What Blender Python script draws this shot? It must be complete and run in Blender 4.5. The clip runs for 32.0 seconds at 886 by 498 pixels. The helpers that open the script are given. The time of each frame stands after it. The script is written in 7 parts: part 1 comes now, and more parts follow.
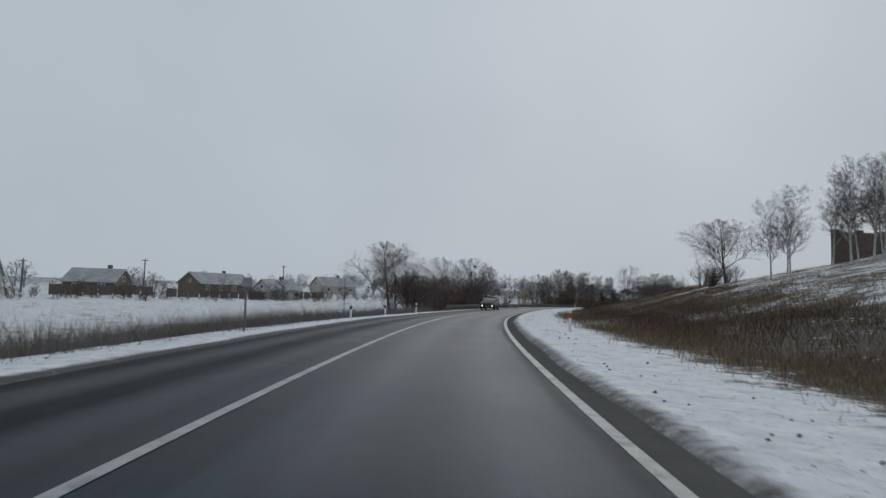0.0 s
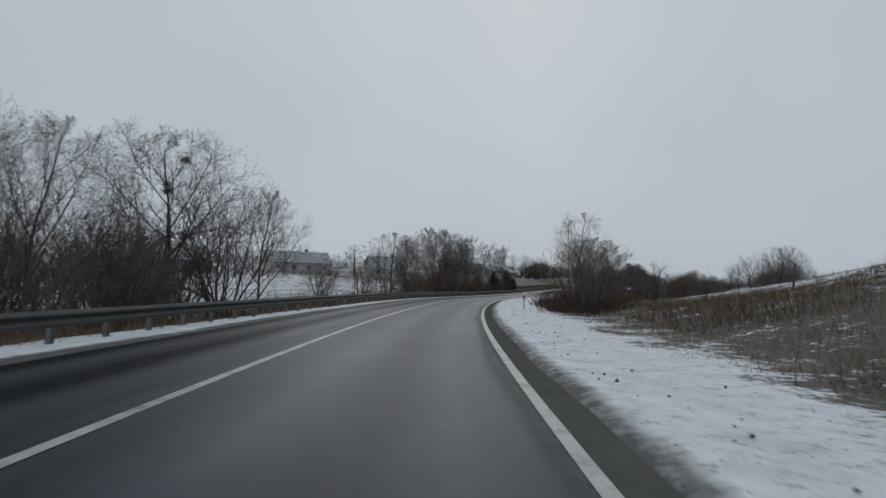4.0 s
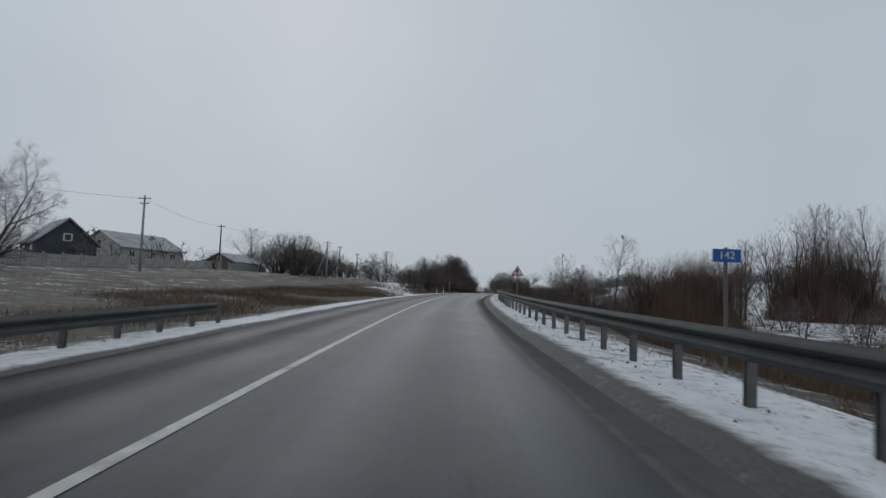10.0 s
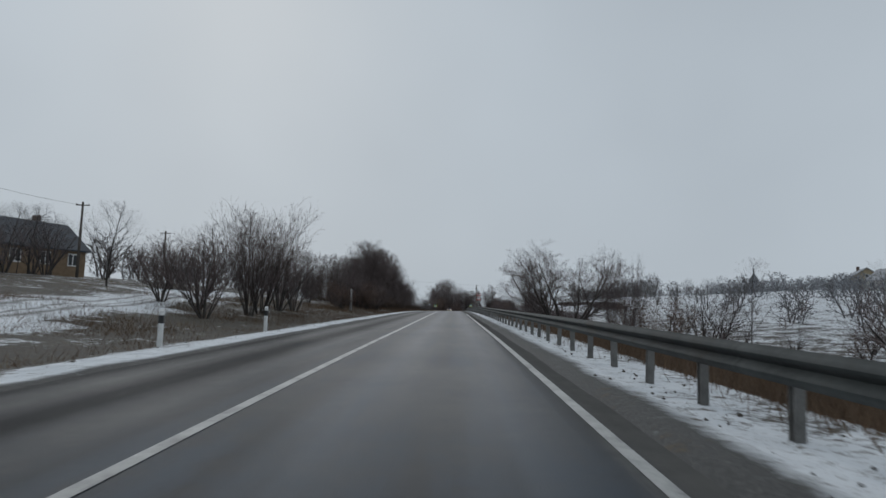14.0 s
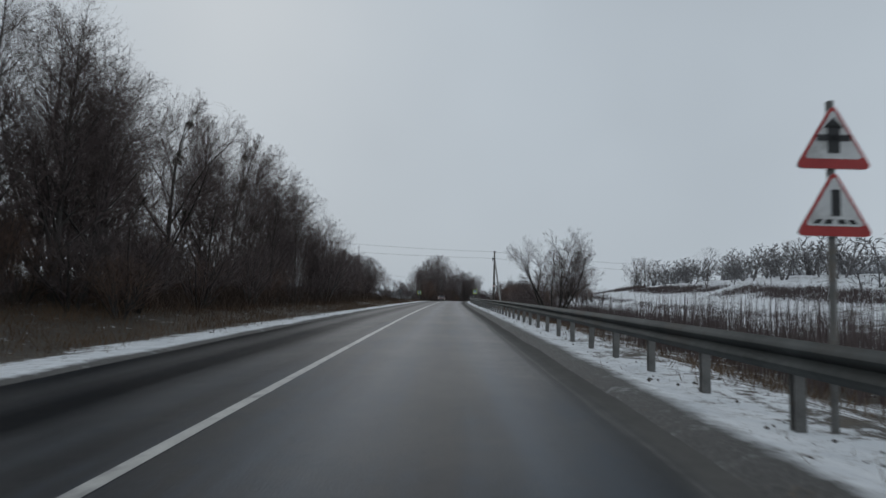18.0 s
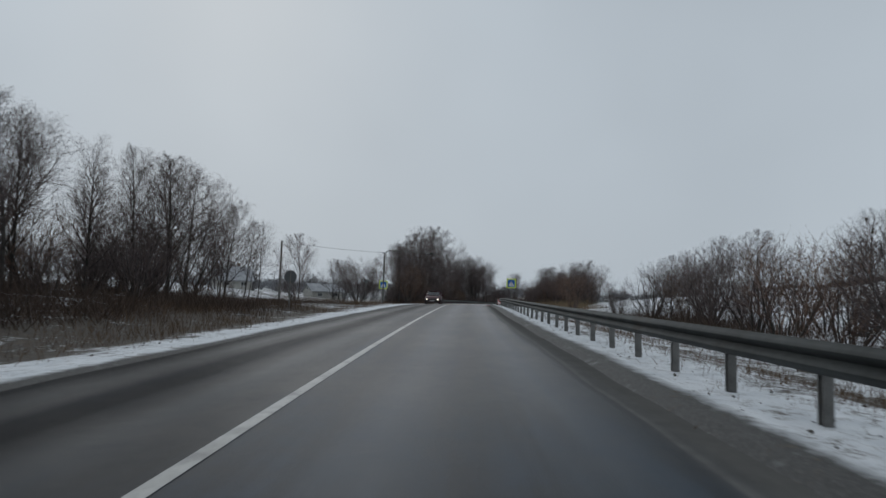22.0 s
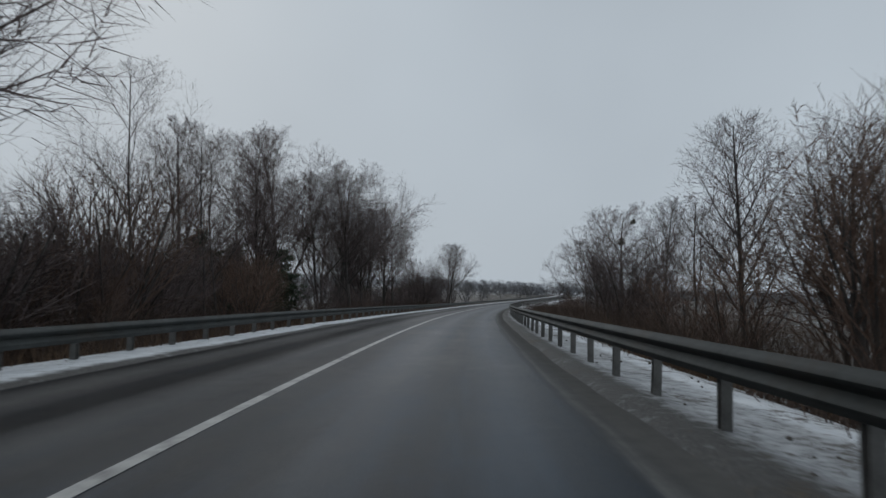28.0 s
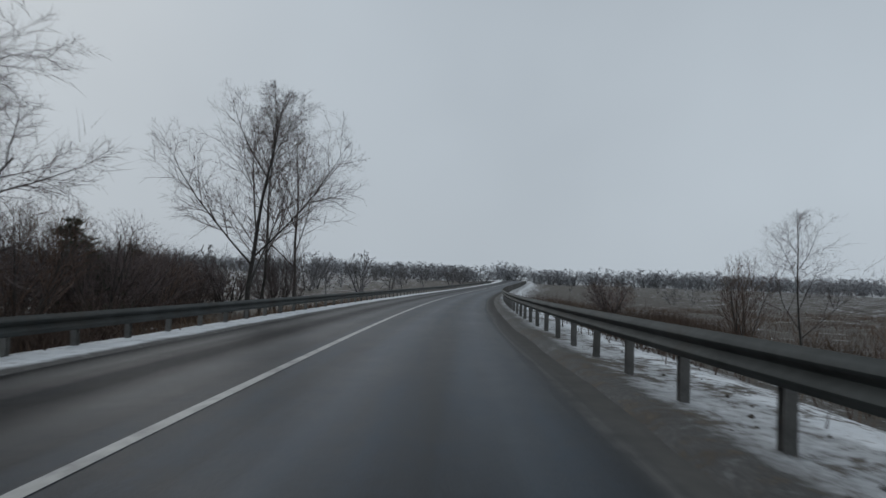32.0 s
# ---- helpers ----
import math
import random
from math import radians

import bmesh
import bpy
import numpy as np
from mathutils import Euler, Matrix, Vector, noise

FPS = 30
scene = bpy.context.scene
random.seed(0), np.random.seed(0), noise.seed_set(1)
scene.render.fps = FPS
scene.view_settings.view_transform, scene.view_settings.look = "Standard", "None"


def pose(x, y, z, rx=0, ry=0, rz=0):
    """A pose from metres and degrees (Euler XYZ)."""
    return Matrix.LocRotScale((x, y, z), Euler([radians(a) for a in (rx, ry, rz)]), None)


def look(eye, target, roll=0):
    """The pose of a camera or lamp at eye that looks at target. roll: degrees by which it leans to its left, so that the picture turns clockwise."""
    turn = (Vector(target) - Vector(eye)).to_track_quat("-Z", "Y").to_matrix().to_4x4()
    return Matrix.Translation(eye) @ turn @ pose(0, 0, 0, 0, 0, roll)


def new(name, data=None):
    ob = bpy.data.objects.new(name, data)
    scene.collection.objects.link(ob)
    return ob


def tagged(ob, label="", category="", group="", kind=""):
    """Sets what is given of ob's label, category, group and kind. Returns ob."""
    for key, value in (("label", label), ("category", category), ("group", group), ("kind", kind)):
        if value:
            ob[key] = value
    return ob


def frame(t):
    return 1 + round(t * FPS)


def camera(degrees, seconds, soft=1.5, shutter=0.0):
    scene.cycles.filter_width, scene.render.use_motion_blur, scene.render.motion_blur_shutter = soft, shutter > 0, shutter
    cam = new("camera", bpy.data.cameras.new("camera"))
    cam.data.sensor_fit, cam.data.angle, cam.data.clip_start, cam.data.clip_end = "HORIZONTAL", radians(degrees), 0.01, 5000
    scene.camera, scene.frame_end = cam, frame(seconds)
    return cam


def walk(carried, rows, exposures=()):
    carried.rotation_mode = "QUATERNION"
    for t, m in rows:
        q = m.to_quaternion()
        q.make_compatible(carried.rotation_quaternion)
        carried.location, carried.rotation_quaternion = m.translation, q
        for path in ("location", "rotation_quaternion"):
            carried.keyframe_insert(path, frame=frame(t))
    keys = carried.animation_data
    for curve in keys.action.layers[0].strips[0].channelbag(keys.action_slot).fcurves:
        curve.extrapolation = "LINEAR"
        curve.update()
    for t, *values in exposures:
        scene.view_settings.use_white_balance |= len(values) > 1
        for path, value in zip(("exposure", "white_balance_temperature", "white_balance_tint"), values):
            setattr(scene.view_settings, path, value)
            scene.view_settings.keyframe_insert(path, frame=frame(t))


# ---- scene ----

cam = camera(70.95, 32.0, soft=1.5, shutter=0.1)
PATH = [
    (0, (2.175, -3.863, 1.168), (2.132, -1.869, 1.313), 1.83),
    (1, (2.670, 16.518, 1.064), (2.804, 18.507, 1.221), 2.17),
    (2, (4.551, 36.749, 0.902), (4.785, 38.730, 1.051), 1.92),
    (3, (7.522, 56.815, 0.717), (7.869, 58.779, 0.869), 1.89),
    (4, (11.593, 76.702, 0.603), (12.038, 78.649, 0.712), 1.85),
    (4.5, (13.839, 86.591, 0.544), (14.341, 88.524, 0.643), 1.88),
    (6.5, (25.620, 125.518, 0.351), (26.339, 127.383, 0.445), 2.18),
    (7, (29.403, 134.980, 0.285), (30.159, 136.829, 0.369), 1.96),
    (7.5, (33.406, 144.400, 0.214), (34.262, 146.204, 0.325), 1.83),
    (8, (37.832, 153.589, 0.168), (38.760, 155.356, 0.292), 1.75),
    (9, (47.729, 171.132, 0.193), (48.748, 172.847, 0.331), 1.89),
    (10, (58.429, 188.236, 0.382), (59.524, 189.903, 0.534), 1.96),
    (11, (69.553, 205.072, 0.713), (70.684, 206.712, 0.891), 1.91),
    (11.5, (75.284, 213.276, 0.915), (76.451, 214.892, 1.076), 1.78),
    (12, (81.080, 221.419, 1.129), (82.277, 223.015, 1.284), 1.75),
    (13, (93.417, 237.122, 1.539), (94.670, 238.671, 1.710), 1.79),
    (14, (106.126, 252.476, 1.902), (107.381, 254.021, 2.096), 1.68),
    (14.5, (112.610, 260.076, 2.054), (113.881, 261.612, 2.214), 1.84),
    (16.5, (138.305, 290.542, 2.477), (139.577, 292.076, 2.651), 2.02),
    (17, (144.712, 298.179, 2.574), (145.986, 299.712, 2.734), 1.93),
    (17.5, (151.048, 305.799, 2.656), (152.327, 307.330, 2.806), 1.77),
    (18, (157.442, 313.292, 2.718), (158.716, 314.827, 2.866), 1.59),
    (19, (170.078, 328.320, 2.798), (171.351, 329.856, 2.947), 1.73),
    (20, (182.694, 343.273, 2.817), (183.961, 344.813, 2.972), 1.83),
    (21, (195.282, 358.113, 2.791), (196.558, 359.646, 2.940), 1.78),
    (22, (207.882, 372.838, 2.766), (209.157, 374.373, 2.899), 1.87),
    (23, (220.713, 387.198, 2.749), (222.002, 388.721, 2.882), 1.98),
    (24, (233.766, 401.378, 2.737), (235.092, 402.866, 2.904), 1.74),
    (24.5, (240.466, 408.529, 2.716), (241.778, 410.027, 2.892), 2.13),
    (26.5, (267.597, 436.838, 2.116), (269.004, 438.251, 2.265), 2.08),
    (27, (274.725, 443.614, 1.950), (276.152, 445.008, 2.099), 2.01),
    (28, (289.456, 456.771, 1.636), (290.936, 458.111, 1.758), 1.99),
    (29, (304.688, 469.458, 1.281), (306.220, 470.737, 1.412), 1.95),
    (30, (320.316, 481.780, 0.889), (321.896, 483.001, 1.013), 1.88),
    (31, (336.419, 493.603, 0.493), (338.025, 494.791, 0.603), 1.97),
    (32, (352.813, 505.117, 0.166), (354.456, 506.253, 0.259), 1.86),
]
EXPOSURES = ((0.0, 0.0), (32.0, 0.0))
walk(cam, [(t, look(eye, target, roll)) for t, eye, target, roll in PATH], EXPOSURES)

# ---- world: overcast winter sky, one wide soft sun ----
world = bpy.data.worlds.new("overcast_sky")
scene.world = world
world.use_nodes = True
wn, wl = world.node_tree.nodes, world.node_tree.links
wn.clear()
w_out, w_bg = wn.new("ShaderNodeOutputWorld"), wn.new("ShaderNodeBackground")
w_sky = wn.new("ShaderNodeTexSky")
w_sky.sky_type, w_sky.sun_disc = "NISHITA", False
w_sky.sun_elevation, w_sky.sun_rotation = radians(28), radians(20)
w_sky.air_density, w_sky.dust_density = 1.0, 4.0
w_geo, w_noise, w_ramp, w_mix = (wn.new("ShaderNodeTexCoord"), wn.new("ShaderNodeTexNoise"),
                                 wn.new("ShaderNodeValToRGB"), wn.new("ShaderNodeMix"))
w_noise.inputs["Scale"].default_value, w_noise.inputs["Detail"].default_value = 1.6, 3.0
w_ramp.color_ramp.elements[0].position, w_ramp.color_ramp.elements[1].position = 0.3, 0.75
w_ramp.color_ramp.elements[0].color = (4.05, 4.58, 5.1, 1)
w_ramp.color_ramp.elements[1].color = (4.8, 5.42, 6.0, 1)
w_mix.data_type, w_mix.inputs[0].default_value = "RGBA", 0.985
wl.new(w_geo.outputs["Generated"], w_noise.inputs["Vector"])
wl.new(w_noise.outputs["Fac"], w_ramp.inputs["Fac"])
wl.new(w_sky.outputs["Color"], w_mix.inputs[6])
wl.new(w_ramp.outputs["Color"], w_mix.inputs[7])
wl.new(w_mix.outputs[2], w_bg.inputs["Color"])
w_bg.inputs["Strength"].default_value = 0.1
wl.new(w_bg.outputs["Background"], w_out.inputs["Surface"])
sun = new("sun", bpy.data.lights.new("sun", "SUN"))
sun.data.energy, sun.data.angle, sun.data.color = 0.5, radians(60), (1.0, 0.99, 0.98)
sun.matrix_world = look((0, 0, 60), (-20, -55, 29))

# ---- the road's line: curvature (1/km) and slope (%) every 20 m from -20 m ----
KAPPA = [-2.58, -2.83, -3.11, -3.32, -2.31, -2.25, -2.9, -3.05, -3.77, -3.33, -2.43, -1.57, -1.37, -1.81, -1.81, -0.85, 0.21,
         0.02, -0.18, 0.15, -0.15, -0.2, -0.03, -0.62, -0.94, -0.14, -1.05, -2.11, -2.03, -1.79, -1.43, -1.3, -1.29, -1.57,
         -1.91, -1.91, -1.54, -1.0, -0.45, 0.0, 0.34, 0.6, 0.8, 0.92, 0.93, 0.83, 0.67, 0.49, 0.32, 0.16, 0.01, -0.14]
SLOPE = [-0.49, -0.45, -0.6, -1.13, -0.55, -0.57, -0.63, -0.24, -0.8, -0.32, 0.56, 1.28, 1.95, 2.19, 1.92, 1.73, 1.03, 1.03,
         0.95, 0.53, 0.29, -0.1, -0.17, -0.09, -0.09, -0.02, -1.57, -1.9, -1.5, -1.72, -1.92, -2.07, -1.76, -1.31, -0.82,
         -0.45, -0.04, 0.39, 0.77, 1.01, 1.06, 0.98, 0.84, 0.69, 0.57, 0.46, 0.36, 0.28, 0.22, 0.19, 0.16, 0.15]
KNOTS = np.arange(-20, 1001, 20)
LINE_S = np.arange(-20, 1001, 2.0)
_k = np.interp(LINE_S, KNOTS, KAPPA) * 1e-3


def _sum(a):
    c = np.concatenate([[0], np.cumsum((a[1:] + a[:-1]) / 2)])
    return c - c[10]


LINE_H = _sum(_k * 2)
LINE_X, LINE_Y = _sum(-np.sin(LINE_H) * 2), _sum(np.cos(LINE_H) * 2)
LINE_Z = _sum(np.interp(LINE_S, KNOTS, SLOPE) * 1e-2 * 2)


def at_road(s, lat=0.0, up=0.0):
    """World places for stations s along the road and lat metres to the right of its centre line."""
    s, lat, up = np.broadcast_arrays(np.asarray(s, float), np.asarray(lat, float), np.asarray(up, float))
    h = np.interp(s, LINE_S, LINE_H)
    over = np.where(s < -20, s + 20, np.where(s > 1000, s - 1000, 0.0))
    x = np.interp(s, LINE_S, LINE_X) - np.sin(h) * over + np.cos(h) * lat
    y = np.interp(s, LINE_S, LINE_Y) + np.cos(h) * over + np.sin(h) * lat
    return np.stack([x, y, np.interp(s, LINE_S, LINE_Z) + up], -1)


def heading(s):
    return float(np.interp(s, LINE_S, LINE_H))


def camber(lat):
    """The far lane falls away from the centre line."""
    return -0.04 * np.clip(-np.asarray(lat, float), 0, 4.6)


# ---- ground: height over the road's level, by station and distance ----
LEFT_S = (-60, 60, 110, 150, 190, 225, 285, 330, 360, 465, 495, 530, 580, 660, 1000)
LEFT_D = (4.6, 6.5, 9, 16, 30, 60, 120)
LEFT_H = ((-.2, -.3, -.8, -1.4, -1.2, .2, 1), (-.2, -.3, -.8, -1.4, -1.2, .2, 1.2), (-.2, -.4, -1.1, -1.7, -1.5, -.2, 1),
          (-.2, -.4, -.7, -.9, -.5, 1, 2), (-.2, -.35, -.45, -.25, .6, 2.4, 3.5), (-.2, -.35, -.25, .1, .9, 2.8, 4),
          (-.2, -.4, -.25, .6, 2.0, 3.4, 4), (-.2, -.32, .05, 1.0, 2.3, 3.5, 4), (-.2, -.28, .15, 1.0, 2.5, 4, 5), (-.2, -.28, .05, .6, 1.5, 3, 4),
          (-.2, -.2, -.2, -.3, .1, 1.8, 3), (-.2, -.3, -.5, -.7, .2, 2.4, 3), (-.2, -.5, -1, -1.4, -.6, 1.6, 2),
          (-.2, -.5, -1, -1.5, -1.5, -1.3, -1), (-.2, -.5, -1, -1.2, -.5, .5, 1))
RIGHT_S = (-60, 70, 100, 130, 165, 200, 300, 340, 440, 480, 520, 560, 620, 1000)
RIGHT_D = (4.2, 6, 9, 14, 24, 45, 110)
RIGHT_H = ((0, -.05, -.2, .1, 2.2, 7.8, 9), (0, -.05, -.1, .6, 3.6, 8.4, 9.5), (0, -.05, 0, 1.2, 4.0, 5.6, 6.5), (0, -.05, -.1, .2, 1.2, 2.8, 4.5),
           (0, -.05, -.5, -.9, -1, -.5, 1), (0, -.05, -.7, -1.6, -2.3, -2.4, -1), (0, -.05, -.7, -1.6, -2.3, -2.2, -.5),
           (0, -.05, -.6, -1, -1.0, .6, 4.5), (0, -.05, -.5, -.9, -.1, 4.8, 9), (0, -.05, -.4, -.3, 1.3, 4.8, 8), (0, -.05, -.1, .1, 1.5, 3.4, 5),
           (0, -.1, -.8, -1.4, -1.5, -1.2, -1), (0, -.1, -.8, -1.5, -1.7, -1.7, -1.6), (0, -.1, -.8, -1.2, -1.2, -1, -1))


def table(s, d, ss, ds, hs):
    hs = np.array(hs)
    cols = np.stack([np.interp(s, ss, hs[:, j]) for j in range(len(ds))], -1)
    j = np.clip(np.searchsorted(ds, d) - 1, 0, len(ds) - 2)
    ds = np.array(ds)
    f = np.clip((d - ds[j]) / (ds[j + 1] - ds[j]), 0, 1)
    f = f * f * (3 - 2 * f) * 0.4 + f * 0.6
    n = np.arange(len(s))
    return cols[n, j] * (1 - f) + cols[n, j + 1] * f


def wave(s, lat, scale, seed):
    return np.array([noise.noise(Vector((a / scale, b / scale, seed))) for a, b in zip(np.ravel(s), np.ravel(lat))])


def rise(s, lat):
    """Height of the ground over the road's level."""
    s, lat = np.broadcast_arrays(np.asarray(s, float), np.asarray(lat, float))
    s, lat = s.ravel(), lat.ravel()
    h = np.where(lat < 0, table(s, -lat, LEFT_S, LEFT_D, LEFT_H), table(s, lat, RIGHT_S, RIGHT_D, RIGHT_H))
    out = np.clip((np.abs(lat) - 5.5) / 8, 0, 1)
    return h + out * (0.22 * wave(s, lat, 9, 3.1) + 0.10 * wave(s, lat, 2.7, 7.7)) + np.clip((np.abs(lat) - 4) / 1.0, 0, 1) * 0.025 * wave(s, lat, 0.8, 5.5)


def spot(s, lat, sink=0.0):
    """A place on the ground."""
    return Vector(at_road(s, lat, float(rise(s, lat)[0]) - sink))

# ---- materials ----
def material(name, rough=0.8, metal=0.0):
    m = bpy.data.materials.new(name)
    m.use_nodes = True
    b = m.node_tree.nodes["Principled BSDF"]
    b.inputs["Roughness"].default_value, b.inputs["Metallic"].default_value = rough, metal
    return m, m.node_tree.nodes, m.node_tree.links, b


def noise_node(nodes, links, vec, scale, detail=4.0, rough=0.55):
    n = nodes.new("ShaderNodeTexNoise")
    n.inputs["Scale"].default_value, n.inputs["Detail"].default_value, n.inputs["Roughness"].default_value = scale, detail, rough
    links.new(vec, n.inputs["Vector"])
    return n.outputs["Fac"]


def ramp_node(nodes, links, fac, stops):
    r = nodes.new("ShaderNodeValToRGB")
    e = r.color_ramp.elements
    while len(e) < len(stops):
        e.new(0.5)
    for el, (p, c) in zip(e, stops):
        el.position, el.color = p, (*(c if hasattr(c, "__len__") else (c, c, c)), 1)
    links.new(fac, r.inputs["Fac"])
    return r.outputs["Color"]


def mix_node(nodes, links, fac, a, b, mode="MIX"):
    m = nodes.new("ShaderNodeMix")
    m.data_type, m.blend_type = "RGBA", mode
    for value, socket in ((fac, m.inputs[0]), (a, m.inputs[6]), (b, m.inputs[7])):
        if isinstance(value, (int, float)):
            socket.default_value = value
        elif isinstance(value, tuple):
            socket.default_value = (*value, 1)
        else:
            links.new(value, socket)
    return m.outputs[2]


def math_node(nodes, links, op, a, b=0.0, clamp=False):
    m = nodes.new("ShaderNodeMath")
    m.operation, m.use_clamp = op, clamp
    for value, socket in ((a, m.inputs[0]), (b, m.inputs[1])):
        if isinstance(value, (int, float)):
            socket.default_value = value
        else:
            links.new(value, socket)
    return m.outputs[0]


def bump_node(nodes, links, b, height, strength, distance=0.02):
    n = nodes.new("ShaderNodeBump")
    n.inputs["Strength"].default_value, n.inputs["Distance"].default_value = strength, distance
    links.new(height, n.inputs["Height"])
    links.new(n.outputs["Normal"], b.inputs["Normal"])


def plain(name, a, c, scale=6.0, rough=0.7, metal=0.0, bump=0.15, vary=0.0, grime=None):
    """Two tones in a coarse and a fine grain; vary: lightness from object to object; grime: a third tone in patches."""
    m, nodes, links, b = material(name, rough, metal)
    vec = nodes.new("ShaderNodeTexCoord").outputs["Object"]
    big, fine = noise_node(nodes, links, vec, scale), noise_node(nodes, links, vec, scale * 9, 3.0)
    fac = math_node(nodes, links, "ADD", math_node(nodes, links, "MULTIPLY", big, 0.65), math_node(nodes, links, "MULTIPLY", fine, 0.35))
    col = ramp_node(nodes, links, fac, ((0.32, a), (0.68, c)))
    if grime:
        patch = ramp_node(nodes, links, noise_node(nodes, links, vec, scale * 0.6, 6.0, 0.7), ((0.5, 0.0), (0.68, 1.0)))
        col = mix_node(nodes, links, patch, col, grime)
    if vary:
        rnd = nodes.new("ShaderNodeObjectInfo").outputs["Random"]
        k = math_node(nodes, links, "ADD", math_node(nodes, links, "MULTIPLY", rnd, 2 * vary), 1 - vary)
        comb = nodes.new("ShaderNodeCombineColor")
        for n in range(3):
            links.new(k, comb.inputs[n])
        col = mix_node(nodes, links, 1.0, col, comb.outputs[0], "MULTIPLY")
    links.new(col, b.inputs["Base Color"])
    if bump:
        bump_node(nodes, links, b, fine, bump)
    return m


def ground_material():
    """Thin snow over dry grass and soil: the attribute cover says how much grass stands through."""
    m, nodes, links, b = material("snowy_ground", 0.75)
    vec = nodes.new("ShaderNodeTexCoord").outputs["Object"]
    at = nodes.new("ShaderNodeAttribute")
    at.attribute_name = "cover"
    cover = at.outputs["Fac"]
    tint_at = nodes.new("ShaderNodeAttribute")
    tint_at.attribute_name = "green"
    patch, tuft, fine = noise_node(nodes, links, vec, 0.55, 5.0, 0.65), noise_node(nodes, links, vec, 4.5, 4.0, 0.7), noise_node(nodes, links, vec, 28.0, 3.0, 0.7)
    fac = math_node(nodes, links, "ADD", math_node(nodes, links, "MULTIPLY", patch, 0.45), math_node(nodes, links, "MULTIPLY", tuft, 0.4))
    fac = math_node(nodes, links, "ADD", fac, math_node(nodes, links, "MULTIPLY", fine, 0.15))
    fac = math_node(nodes, links, "MULTIPLY", math_node(nodes, links, "SUBTRACT", fac, 0.5), 3.4)
    grass = math_node(nodes, links, "SUBTRACT", math_node(nodes, links, "ADD", fac, cover), 0.44)
    grass = math_node(nodes, links, "MULTIPLY", grass, 5.0, True)
    soil = ramp_node(nodes, links, tuft, ((0.3, (0.013, 0.0095, 0.0065)), (0.5, (0.038, 0.027, 0.017)), (0.72, (0.085, 0.063, 0.039))))
    green = ramp_node(nodes, links, tuft, ((0.3, (0.022, 0.02, 0.012)), (0.7, (0.08, 0.072, 0.043))))
    soil = mix_node(nodes, links, 0.7, soil, ramp_node(nodes, links, fine, ((0.35, 0.35), (0.65, 1.5))), "MULTIPLY")
    soil = mix_node(nodes, links, tint_at.outputs["Fac"], soil, green)
    snow = ramp_node(nodes, links, noise_node(nodes, links, vec, 1.6, 6.0, 0.6), ((0.25, (0.52, 0.55, 0.58)), (0.6, (0.72, 0.74, 0.76))))
    grit = ramp_node(nodes, links, math_node(nodes, links, "ADD", math_node(nodes, links, "MULTIPLY", tuft, 0.5), math_node(nodes, links, "MULTIPLY", fine, 0.5)), ((0.52, 0.0), (0.64, 0.85)))
    snow = mix_node(nodes, links, grit, snow, (0.24, 0.23, 0.215))
    slush_at = nodes.new("ShaderNodeAttribute")
    slush_at.attribute_name = "slush"
    wet = math_node(nodes, links, "ADD", slush_at.outputs["Fac"], math_node(nodes, links, "MULTIPLY", math_node(nodes, links, "SUBTRACT", math_node(nodes, links, "ADD", math_node(nodes, links, "MULTIPLY", patch, 0.4), math_node(nodes, links, "MULTIPLY", tuft, 0.6)), 0.5), 1.3))
    wet = math_node(nodes, links, "MULTIPLY", math_node(nodes, links, "SUBTRACT", wet, 0.3), 1.6, True)
    slush = ramp_node(nodes, links, fine, ((0.3, (0.027, 0.0262, 0.025)), (0.55, (0.056, 0.0545, 0.052)), (0.75, (0.12, 0.117, 0.11))))
    snow = mix_node(nodes, links, wet, snow, slush)
    links.new(mix_node(nodes, links, grass, snow, soil), b.inputs["Base Color"])
    bump_node(nodes, links, b, math_node(nodes, links, "ADD", tuft, math_node(nodes, links, "MULTIPLY", fine, 0.5)), 0.5, 0.06)
    return m


